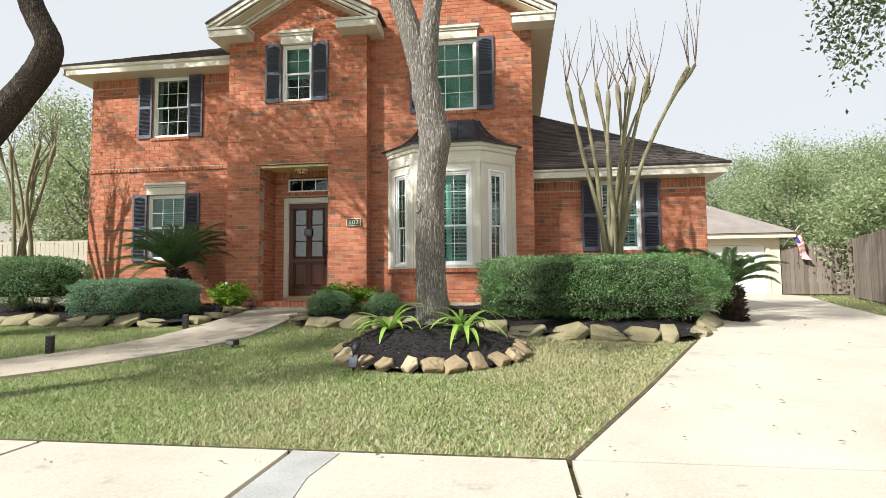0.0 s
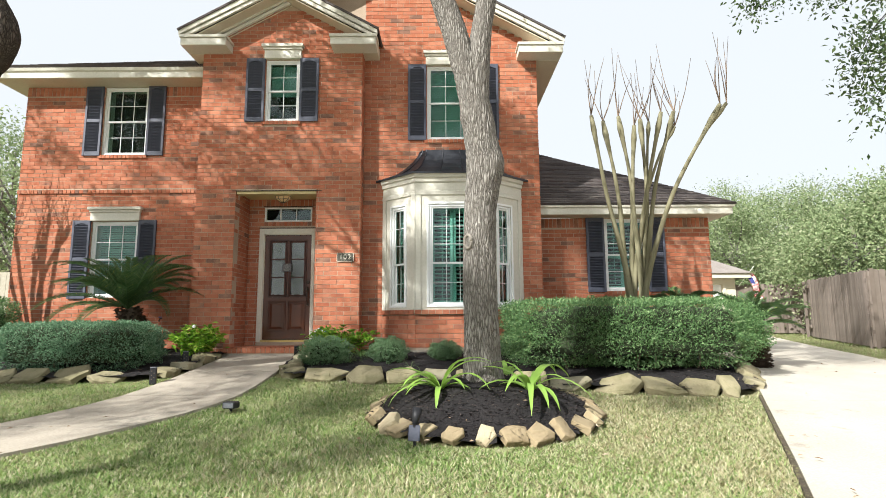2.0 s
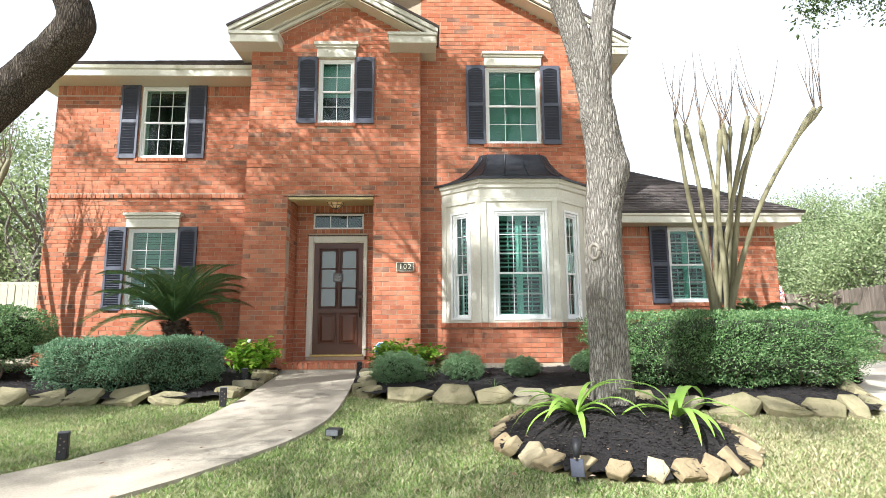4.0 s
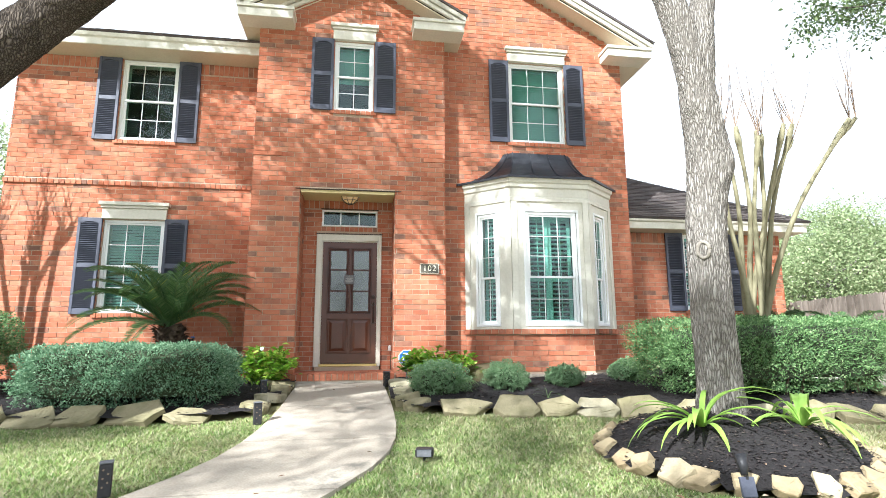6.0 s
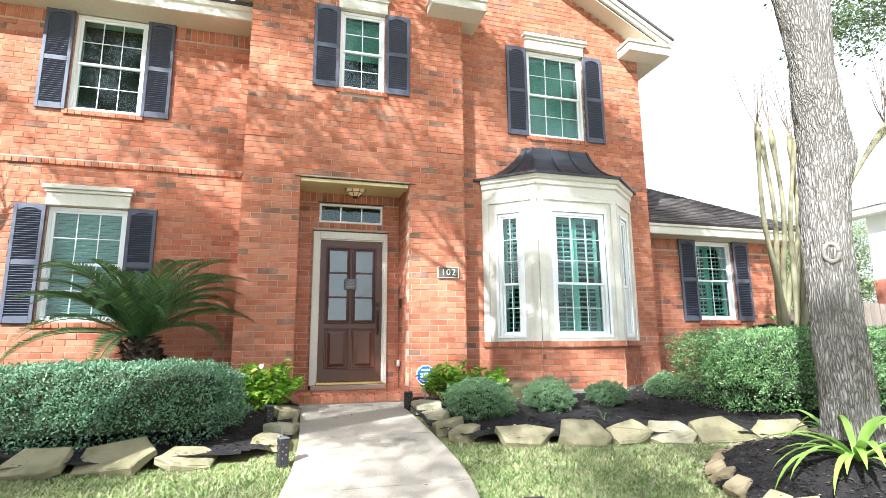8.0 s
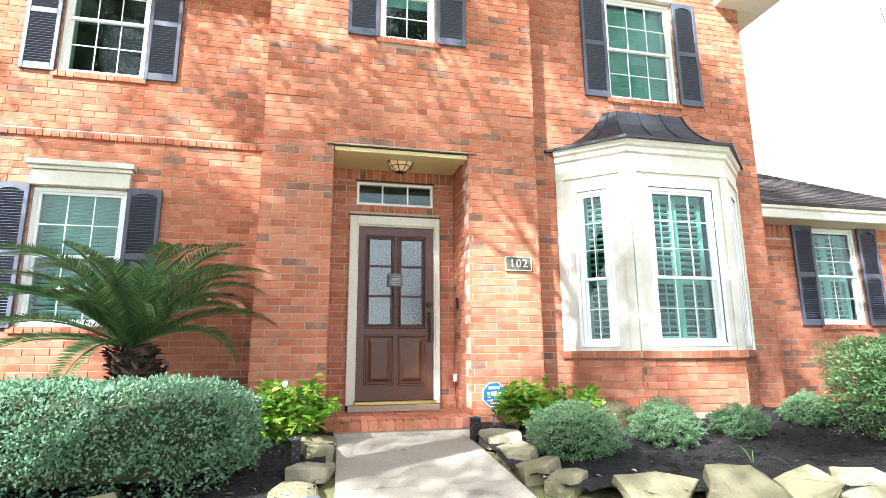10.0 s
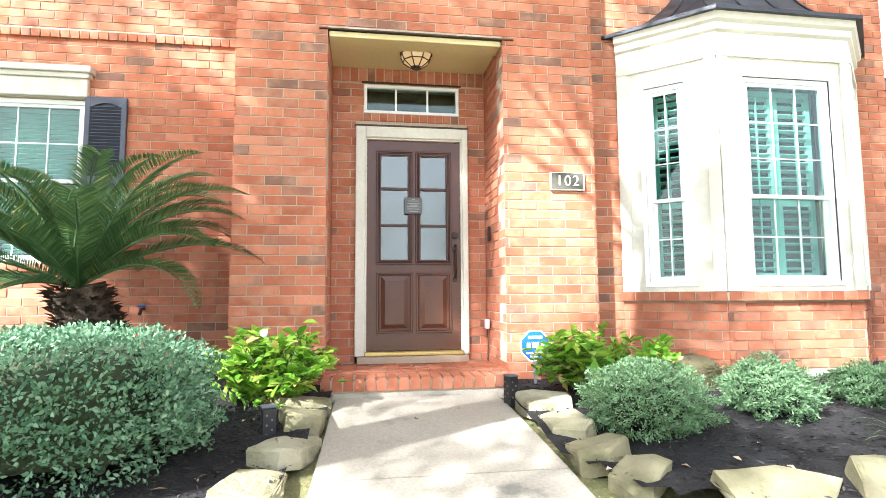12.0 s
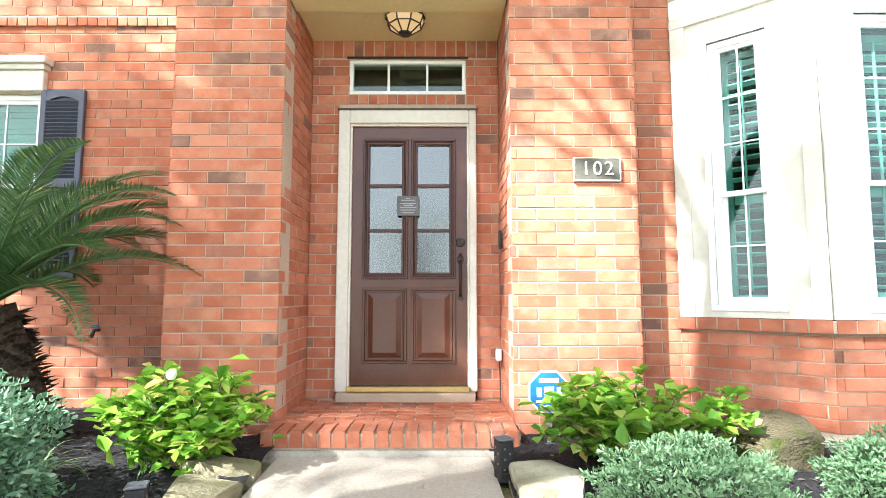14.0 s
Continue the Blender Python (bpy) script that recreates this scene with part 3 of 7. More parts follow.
# bare earth along the slabs' edges, and a mortar patch in the pavement
dl = sorted([tuple(p) for p in DRIVE_L], key=lambda p: p[1])
DRIVE_LX, DRIVE_LY = [p[0] for p in dl], [p[1] for p in dl]
edge = lambda y: float(np.interp(y, DRIVE_LY, DRIVE_LX))
slab("soil_edge", [(-16, 3.243), (edge(3.25) - 0.004, 3.243), (edge(3.3) - 0.004, 3.285), (-16, 3.285)], 0.003, 0.05, M_EARTH, "strip of bare dark earth along the pavement")
for y0, y1 in ((3.31, 4.3), (4.3, 5.3), (5.3, 6.3), (6.3, 7.3)):
    slab("soil_edge", [(edge(y0) - 0.045, y0), (edge(y0) - 0.004, y0), (edge(y1) - 0.004, y1), (edge(y1) - 0.045, y1)], 0.002, 0.05, M_EARTH, "strip of bare dark earth along the driveway")
slab("pavement_patch", [(-1.395, 1.21), (-1.10, 1.21), (-1.14, 1.8), (-1.06, 2.3), (-1.13, 2.8), (-1.09, 3.22), (-1.395, 3.22)], 0.014, 0.02, M_PATCH, "grey mortar patch in the pavement")


# grass: blades over the lawns
def grass(n, x0, x1, y0, y1, size):
    x, y = rng.uniform(x0, x1, n), rng.uniform(y0, y1, n)
    ok = ~(inside(DRIVE, x, y) | inside(PATHWAY, x, y) | inside(BED_L, x, y) | inside(BED_R, x, y) | inside(RING, x, y)) & (y > 3.262 + 0.016 * np.sin(x * 7) + 0.016 * np.sin(x * 23)) & (x < np.interp(y, DRIVE_LY, DRIVE_LX) - 0.03 - 0.02 * np.sin(y * 9) - 0.012 * np.sin(y * 31))
    x, y = x[ok], y[ok]
    patch = soft_noise(x, y, 1.7, 1.0) + soft_noise(x, y, 5.3, 0.6)
    h = size * (0.7 + 0.6 * rng.random(len(x))) * (1 + 0.18 * patch)
    a, lean = rng.uniform(0, 2 * np.pi, len(x)), rng.uniform(0.7, 3.0, len(x))
    p = np.stack([x, y, gz(x, y) - 0.035], 1)
    d = np.stack([np.cos(a) * lean, np.sin(a) * lean, np.ones(len(x))], 1)
    d /= np.linalg.norm(d, axis=1, keepdims=True)
    s = np.stack([-np.sin(a), np.cos(a), 0 * a], 1) * (0.0042 + 0.0042 * rng.random(len(x)))[:, None]
    tip = p + d * h[:, None]
    v = np.stack([p - s, p + s, tip], 1).reshape(-1, 3)
    dry = rng.random(len(x)) < np.clip(0.16 + 0.14 * (x + 2.4) + 0.2 * patch, 0.06, 0.72)
    return v, dry


def grass_verge(n):
    """The strip of grass between the driveway and the fence."""
    x, y = rng.uniform(5.5, 13, n), rng.uniform(8, 21, n)
    ok = ~inside(DRIVE, x, y)
    x, y = x[ok], y[ok]
    a, lean, h = rng.uniform(0, 2 * np.pi, len(x)), rng.uniform(0.4, 2.0, len(x)), rng.uniform(0.05, 0.09, len(x))
    p = np.stack([x, y, gz(x, y) - 0.03], 1)
    d = np.stack([np.cos(a) * lean, np.sin(a) * lean, np.ones(len(x))], 1)
    s = np.stack([-np.sin(a), np.cos(a), 0 * a], 1) * 0.006
    return np.stack([p - s, p + s, p + d * (h / np.linalg.norm(d, axis=1))[:, None]], 1).reshape(-1, 3), None


green, straw = [], []
for args in ((330000, -4.8, 3.2, 3.2, 8.5, 0.046), (150000, -10, -4.8, 3.2, 8.5, 0.046), (30000, -14, -10, 3.2, 8.5, 0.07)):
    v, dry = grass(*args)
    v = v.reshape(-1, 3, 3)
    green.append(v[~dry])
    straw.append(v[dry])
for name, sets, material, label in (("lawn_grass", green, M_GRASS, "short patchy green lawn grass"), ("dry_grass", straw, M_STRAW, "dry straw-coloured blades among the lawn grass")):
    v = np.concatenate(sets).reshape(-1, 3)
    tagged(leaf_object(name, v, np.arange(len(v)).reshape(-1, 3), material), label, "grass", "", "stuff")
v, dry = grass_verge(18000)
tagged(leaf_object("verge_grass", v, np.arange(len(v)).reshape(-1, 3), M_GRASS), "short green grass before the fence", "grass", "", "stuff")


# mulch chips and fallen leaves
def scatter(polys, n, zf):
    out = []
    for poly, k, f in zip(polys, n, zf):
        x, y = rng.uniform(min(p[0] for p in poly), max(p[0] for p in poly), k), rng.uniform(min(p[1] for p in poly), max(p[1] for p in poly), k)
        ok = inside(poly, x, y)
        out.append(np.stack([x[ok], y[ok], f(x[ok], y[ok])], 1))
    return np.concatenate(out)


ring_z = lambda x, y: bed_z(x, y, 0.02, (-1.05, 6.52, 0.33))
p = scatter([BED_L, BED_R, RING], [12000, 14000, 7000], [bed_z, bed_z, ring_z])
a = rng.uniform(0, 2 * np.pi, len(p))
d = np.stack([np.cos(a), np.sin(a), rng.uniform(-0.15, 0.45, len(p))], 1)
v, f = leaves(p + [0, 0, 0.008], d, unit(len(p)) * 0.6 + [0, 0, 1], rng.uniform(0.02, 0.06, len(p)), rng.uniform(0.006, 0.016, len(p)))
tagged(leaf_object("mulch_chips", v, f, M_CHIP), "black shredded bark chips on the beds", "mulch", "", "stuff")
p = scatter([BED_L, BED_R, RING, DRIVE, PATHWAY, [(-6, 3.3), (2, 3.3), (2, 8), (-6, 8)], [(-5, 1.3), (4, 1.3), (4, 3.2), (-5, 3.2)]], [110, 150, 60, 230, 60, 110, 30],
            [bed_z, bed_z, ring_z] + [lambda x, y: gz(x, y) + 0.018] * 4)
a = rng.uniform(0, 2 * np.pi, len(p))
d = np.stack([np.cos(a), np.sin(a), rng.uniform(-0.1, 0.2, len(p))], 1)
v, f = leaves(p + [0, 0, 0.012], d, unit(len(p)) * 0.4 + [0, 0, 1], rng.uniform(0.03, 0.07, len(p)), rng.uniform(0.012, 0.028, len(p)), 0.25)
tagged(leaf_object("fallen_leaves", v, f, M_DRYLEAF), "scattered dry fallen leaves", "leaves", "", "stuff")


# ---- house: walls of brick ----
COURSE, BRICK_L, JOINT = 0.0813, 0.254, 0.0075
Z0 = 0.625


def face_frame(o, ang):
    """Maps (along, out, up) of a wall face to the world."""
    c, s = math.cos(ang), math.sin(ang)
    return lambda u, d, z: (o[0] + c * u + s * d, o[1] + s * u - c * d, z)


def lay(wall, o, ang, length, z0, z1, holes=(), rake=None, shift=0.0):
    """Courses of bricks in running bond over a wall face, cut at the holes and at the gable's rakes."""
    fr = face_frame(o, ang)
    k = int(round((z0 - Z0) / COURSE))
    z = Z0 + k * COURSE
    while z < z1 - 0.02:
        za, zb = max(z, z0), min(z + COURSE - JOINT, z1)
        mid = (za + zb) / 2
        lo, hi = (0.0, length) if not rake else rake(mid)
        spans = [(lo, hi)]
        for h0, h1, g0, g1 in holes:
            if g0 < mid < g1:
                spans = [q for a, b in spans for q in ((a, min(b, h0)), (max(a, h1), b)) if q[1] - q[0] > 0.015]
        off = (k % 2) * BRICK_L / 2 + shift + (k * 37 % 5) * 0.002
        for a, b in spans:
            u = math.floor((a - off) / BRICK_L) * BRICK_L + off
            while u < b:
                ua, ub = max(u, a), min(u + BRICK_L - JOINT, b)
                if ub - ua > 0.02:
                    wall.append((fr, ua, ub, za, zb))
                u += BRICK_L
        z += COURSE
        k += 1


def soldiers(wall, o, ang, u0, u1, z0, z1, out=0.0, w=0.075):
    """Bricks set on end or on edge, side by side."""
    fr = face_frame(o, ang)
    n = max(1, round((u1 - u0) / (w + 0.009)))
    st = (u1 - u0) / n
    for i in range(n):
        wall.append(((lambda u, d, z, f=fr, q=out: f(u, d + q, z)), u0 + i * st, u0 + (i + 1) * st - 0.009, z0, z1))


def backing(name, label, boxes, prisms=()):
    bm = bmesh.new()
    for b in boxes:
        add_box(bm, *b)
    for poly, ax, a, b in prisms:
        b2 = bmesh.new()
        prism(b2, poly, ax, a, b)
        me = bpy.data.meshes.new("tmp")
        b2.to_mesh(me)
        b2.free()
        bm.from_mesh(me)
        bpy.data.meshes.remove(me)
    return tagged(part(name, bm, M_MORTAR), label, "wall", "", "structure")


def pierced(x0, x1, y0, y1, z0, z1, holes):
    """Boxes of a wall along x round its openings (x0, x1, z0, z1)."""
    xs = sorted({x0, x1, *[v for h in holes for v in h[:2]]})
    out = []
    for a, b in zip(xs, xs[1:]):
        zs = [z0]
        for h in sorted([h for h in holes if h[0] < (a + b) / 2 < h[1]], key=lambda h: h[2]):
            zs += [h[2], h[3]]
        zs.append(z1)
        out += [(a, b, y0, y1, p, q) for p, q in zip(zs[::2], zs[1::2]) if q - p > 0.001]
    return out


SET = 0.006                                          # mortar lies behind the brick faces
YE, YM, YL = 10.45, 10.75, 11.30                     # faces of the entry, the main gable and the side walls
XE0, XE1, XM1, XL0, XW1 = -6.07, -2.99, 0.42, -10.1, 3.9
OPEN = (-5.33, -3.82, 0.5, 3.60)
W_UC = (-4.85, -4.20, 4.96, 6.19)
W_UR = (-1.76, -0.72, 4.68, 6.20)
W_UL = (-8.48, -7.57, 4.58, 6.04)
W_LL = (-8.54, -7.60, 1.66, 3.19)
W_WG = (1.79, 2.62, 1.73, 3.19)
DOOR = (-5.105, -4.0, 0.5, 3.005)
TRAN = (-5.03, -4.08, 3.15, 3.44)
PITCH = 0.55

walls = {}
ob = backing("wall_entry", "red brick entry wall with a gable above the front door",
             pierced(XE0 + SET, XE1 - SET, YE + SET, YE + 0.22, 0.3, 6.45, [OPEN, W_UC]) +
             [(XE0 + SET, XE0 + 0.2, YE + 0.22, YL + 0.3, 0.3, 6.45), (-3.82 + SET, XE1 - SET, YE + 0.22, 11.45, 0.3, 6.45), (XE0 + 0.2, -5.33 - SET, YE + 0.22, 11.45, 0.3, 6.45)],
             [([(XE0 + SET, 6.45), (XE1 - SET, 6.45), (XE1 - SET, 6.55), (-4.53, 6.55 + 1.53 * PITCH), (XE0 + SET, 6.55)], "y", YE + SET, YE + 0.22)])
wl_ = walls[ob] = []
gable_e = lambda z: (0.0, 3.08) if z < 6.55 else ((z - 6.55) / PITCH, 3.08 - (z - 6.55) / PITCH)
ho = lambda w, x: (w[0] - x, w[1] - x, w[2], w[3])
lay(wl_, (XE0, YE), 0, 3.08, 0.60, 7.2, [ho(OPEN, XE0), ho((W_UC[0], W_UC[1], W_UC[2] - 0.075, W_UC[3] + 0.3), XE0)], gable_e)
lay(wl_, (-5.33, YE), math.pi / 2, 0.75, 0.70, 3.6, shift=0.127)
lay(wl_, (-3.82, 11.2), -math.pi / 2, 0.75, 0.70, 3.6, shift=0.127)
lay(wl_, (XE1, YE), math.pi / 2, 0.30, 0.60, 6.5, shift=0.1)
lay(wl_, (XE0, YL), -math.pi / 2, 0.85, 0.60, 6.3, shift=0.1)
soldiers(wl_, (0, YE), 0, -4.90, -4.15, W_UC[2] - 0.075, W_UC[2] - 0.005, 0.03)
for a, b in ((XE0, -5.62), (-3.35, XE1)):
    soldiers(wl_, (0, YE), 0, a, b, 4.125, 4.195, 0.012, 0.24)

ob = backing("wall_recess", "red brick wall round the front door inside the porch recess",
             pierced(-5.33, -3.82, 11.2 + SET, 11.4, 0.3, 3.75, [DOOR, TRAN]))
wr_ = walls[ob] = []
lay(wr_, (-5.33, 11.2), 0, 1.51, 0.72, 3.44, [ho((DOOR[0], DOOR[1], DOOR[2], 3.03), -5.33), ho((TRAN[0] - 0.005, TRAN[1] + 0.005, 3.06, 3.46), -5.33)], shift=0.05)
soldiers(wr_, (0, 11.2), 0, -5.33, -3.82, 3.46, 3.60, 0.0)
soldiers(wr_, (0, 11.2), 0, -5.03, -4.08, 3.065, 3.14, 0.006, 0.07)

ob = backing("wall_main", "red brick gable wall behind the bay window",
             pierced(XE1, XM1 - SET, YM + SET, YM + 0.22, 0.3, 6.45, [W_UR, (-2.2, -0.25, 0.9, 3.7)]) + [(XM1 - 0.2, XM1 - SET, YM + 0.22, 19, 0.3, 6.45)],
             [([(-5.62, 6.45), (XM1 - SET, 6.45), (XM1 - SET, 6.61), (-2.6, 6.61 + 3.02 * PITCH), (-5.62, 6.61)], "y", YM + SET, YM + 0.22)])
wm_ = walls[ob] = []
gable_m = lambda z: (0.0, XM1 - XE1) if z < 6.61 else (0.0, XM1 - XE1 - (z - 6.61) / PITCH)
lay(wm_, (XE1, YM), 0, XM1 - XE1, 0.60, 7.9, [ho((W_UR[0], W_UR[1], W_UR[2] - 0.075, W_UR[3] + 0.27), XE1), ho((-2.5, 0.0, 0.4, 3.9), XE1)], gable_m)
lay(wm_, (XM1, YM), math.pi / 2, 0.55, 0.60, 6.4, shift=0.1)
lay(wm_, (XM1, YL), math.pi / 2, 5.0, 3.2, 6.4, shift=0.06)
soldiers(wm_, (0, YM), 0, -1.81, -0.67, W_UR[2] - 0.075, W_UR[2] - 0.005, 0.03)

ob = backing("wall_left", "red brick two-storey side wing wall with a belt course",
             pierced(XL0 + SET, XE0, YL + SET, YL + 0.22, 0.3, 6.04, [W_UL, W_LL]) + [(XL0 + SET, XL0 + 0.2, YL + 0.22, 19, 0.3, 6.04), (XL0, XM1, 18.9, 19.1, 0.3, 6.04)])
wq_ = walls[ob] = []
lay(wq_, (XL0, YL), 0, XE0 - XL0, 0.60, 5.84, [ho((W_UL[0], W_UL[1], W_UL[2] - 0.075, 7), XL0), ho((W_LL[0], W_LL[1], W_LL[2] - 0.075, W_LL[3] + 0.29), XL0), (0, 9, 3.765, 3.85)], shift=0.03)
soldiers(wq_, (0, YL), 0, XL0, W_UL[0], 5.85, 6.04)
soldiers(wq_, (0, YL), 0, W_UL[1], XE0, 5.85, 6.04)
soldiers(wq_, (0, YL), 0, XL0, XE0, 3.77, 3.845, 0.028)
soldiers(wq_, (0, YL), 0, -8.53, -7.52, W_UL[2] - 0.075, W_UL[2] - 0.005, 0.03)
soldiers(wq_, (0, YL), 0, -8.59, -7.55, W_LL[2] - 0.075, W_LL[2] - 0.005, 0.03)

ob = backing("wall_wing", "red brick single-storey wing wall with a soldier course",
             pierced(XM1, XW1 - SET, YL + SET, YL + 0.22, 0.3, 3.2, [W_WG]) + [(XW1 - 0.2, XW1 - SET, YL + 0.22, 17, 0.3, 3.2), (XM1, XW1, 16.9, 17.1, 0.3, 3.2)])
ww_ = walls[ob] = []
lay(ww_, (XM1, YL), 0, XW1 - XM1, 0.60, 3.0, [ho((W_WG[0], W_WG[1], W_WG[2] - 0.075, 4), XM1)], shift=0.11)
lay(ww_, (XW1, YL), math.pi / 2, 3.0, 0.60, 3.2, shift=0.1)
soldiers(ww_, (0, YL), 0, XM1, W_WG[0], 3.01, 3.2)
soldiers(ww_, (0, YL), 0, W_WG[1], XW1, 3.01, 3.2)
soldiers(ww_, (0, YL), 0, 1.74, 2.67, W_WG[2] - 0.075, W_WG[2] - 0.005, 0.03)

# bay: brick base, siding above
BAY = [(-2.60, YM), (-1.955, 10.18), (-0.625, 10.18), (0.04, YM)]
bm = bmesh.new()
prism(bm, [(-2.595, YM + 0.005), (-1.952, 10.188), (-0.628, 10.188), (0.035, YM + 0.005), (0.035, YM + 0.05), (-2.595, YM + 0.05)], "z", 0.35, 1.31)
wb_obj = tagged(part("wall_bay", bm, M_MORTAR), "low red brick base of the bay window", "wall", "", "structure")
wb_ = walls[wb_obj] = []
for (xa, ya), (xb, yb) in zip(BAY, BAY[1:]):
    L, A = math.hypot(xb - xa, yb - ya), math.atan2(yb - ya, xb - xa)
    lay(wb_, (xa, ya), A, L - 0.004, 0.69, 1.285, shift=0.04)
    soldiers(wb_, (xa, ya), A, -0.01, L + 0.01, 1.285, 1.365, 0.045, 0.115)
bm = bmesh.new()
prism(bm, [(-2.61, YM + 0.04), (-1.965, 10.165), (-0.615, 10.165), (0.05, YM + 0.04)], "z", 0.3, 0.67)
tagged(part("foundation_bay", bm, M_SLAB), "weathered concrete foundation under the bay", "foundation", "", "structure")
for nm, b in (("foundation_left", (XL0 - 0.01, XE0 - 0.02, YL - 0.012, YL + 0.2, 0.2, 0.60)), ("foundation_entry_left", (XE0 - 0.012, -5.33, YE - 0.012, YL, 0.2, 0.60)),
              ("foundation_entry_right", (-3.82, XE1 + 0.012, YE - 0.012, YL, 0.2, 0.60)), ("foundation_main", (XE1, XM1 + 0.012, YM - 0.012, YL, 0.2, 0.60)),
              ("foundation_wing", (XM1, XW1 + 0.012, YL - 0.012, YL + 0.2, 0.2, 0.60))):
    tagged(box(nm, *b, M_SLAB), "weathered concrete foundation edge", "foundation", "", "structure")


# ---- roofs and trim ----
def roof_plane(name, quad, label, thick=0.04, tiles=True, tw=0.30, th=0.14, max_tiles=4000):
    """A roof slope from eave corners a, b and top corners c, d (over b, a), with lapped shingles in rows on it."""
    a, b, c, d = [Vector(p) for p in quad]
    n = (b - a).cross(d - a).normalized()
    bm = bmesh.new()
    lo, hi = [bm.verts.new(p - n * thick) for p in (a, b, c, d)], [bm.verts.new(p) for p in (a, b, c, d)]
    bm.faces.new(lo[::-1])
    bm.faces.new(hi)
    for i in range(4):
        bm.faces.new((lo[i], lo[(i + 1) % 4], hi[(i + 1) % 4], hi[i]))
    ob = tagged(part(name, bm, M_SHINGLE), label, "roof", "", "structure")
    if not tiles:
        return ob
    rows = int((d - a).length / th) if (d - a).length > (c - b).length else int((c - b).length / th)
    vs, fs = [], []
    rr = random.Random(len(name))
    for r in range(rows):
        t0, t1 = r / rows, min((r + 1.15) / rows, 1)
        p0, p1, q0, q1 = a.lerp(d, t0), b.lerp(c, t0), a.lerp(d, t1), b.lerp(c, t1)
        m = max(1, int((p1 - p0).length / tw))
        for i in range(m):
            s0, s1 = (i + 0.02 + 0.3 * (r % 2) * (i > 0)) / m, min((i + 0.98 + 0.3 * (r % 2)) / m, 1)
            h = 0.010 + rr.random() * 0.006
            k = len(vs)
            lip = (p0.lerp(p1, s0), p0.lerp(p1, s1), q0.lerp(q1, s1), q0.lerp(q1, s0))
            vs += [lip[0] + n * h, lip[1] + n * h, lip[2] + n * 0.003, lip[3] + n * 0.003, lip[0], lip[1]]
            fs += [(k, k + 1, k + 2, k + 3), (k + 4, k + 5, k + 1, k)]
    raw("shingle_courses", vs, fs, M_SHINGLE, ob)
    ob.children[0]["kind"] = "stuff"
    return ob


def moulding(name, path, profile, material, label, category="trim", parent=None):
    """A profile of (out, z) swept along a level path; out is to the right of the way along it."""
    bm = bmesh.new()
    p = [Vector((x, y, 0)) for x, y in path]
    rings = []
    for i, q in enumerate(p):
        d0 = (q - p[i - 1]).normalized() if i else None
        d1 = (p[i + 1] - q).normalized() if i < len(p) - 1 else None
        n0, n1 = [Vector((d.y, -d.x, 0)) if d else None for d in (d0, d1)]
        n = n0 if n1 is None else n1 if n0 is None else (n0 + n1).normalized() / max(0.3, math.cos(n0.angle(n1) / 2))
        rings.append([bm.verts.new(q + n * o + Vector((0, 0, z))) for o, z in profile])
    m = len(profile)
    for a, b in zip(rings, rings[1:]):
        for j in range(m):
            bm.faces.new((a[j], a[(j + 1) % m], b[(j + 1) % m], b[j]))
    bm.faces.new(rings[0])
    bm.faces.new(rings[-1][::-1])
    bmesh.ops.recalc_face_normals(bm, faces=bm.faces)
    ob = part(name, bm, material, parent)
    if not parent:
        tagged(ob, label, category, "", "structure")
    return ob


# left eave: fascia in two steps, soffit, roof slope
moulding("trim_eave_left", [(-10.5, 10.86), (XE0 + 0.01, 10.86)], [(0, 6.05), (0, 6.17), (0.03, 6.19), (0.05, 6.27), (-0.03, 6.27), (-0.03, 6.05)], M_TRIM, "cream painted eave board of the two-storey wing")
moulding("trim_eave_end", [(-10.5, 19.2), (-10.5, 10.83)], [(0, 6.05), (0, 6.17), (0.03, 6.19), (0.05, 6.27), (-0.03, 6.27), (-0.03, 6.05)], M_TRIM, "cream painted eave board at the wing's end")
tagged(box("soffit_left", -10.48, XE0, 10.88, YL + 0.02, 6.045, 6.075, M_SOFFIT), "cream painted soffit under the eave", "soffit", "", "structure")
tagged(box("soffit_left_end", -10.48, XL0 + 0.02, YL + 0.02, 19.1, 6.045, 6.075, M_SOFFIT), "cream painted soffit at the wing's end", "soffit", "", "structure")
roof_plane("roof_left_front", [(-10.56, 10.80, 6.275), (-4.5, 10.80, 6.275), (-4.5, 15.05, 8.60), (-6.31, 15.05, 8.60)], "dark grey-brown shingled hip roof slope")
roof_plane("roof_left_end", [(-10.56, 19.3, 6.275), (-10.56, 10.80, 6.275), (-6.31, 15.05, 8.60), (-6.31, 15.06, 8.60)], "dark grey-brown shingled hip roof end", tiles=False)
roof_plane("roof_back", [(-4.5, 19.3, 6.275), (-10.56, 19.3, 6.275), (-6.31, 15.05, 8.60), (-4.5, 15.05, 8.60)], "dark grey-brown shingled back roof slope", tiles=False)


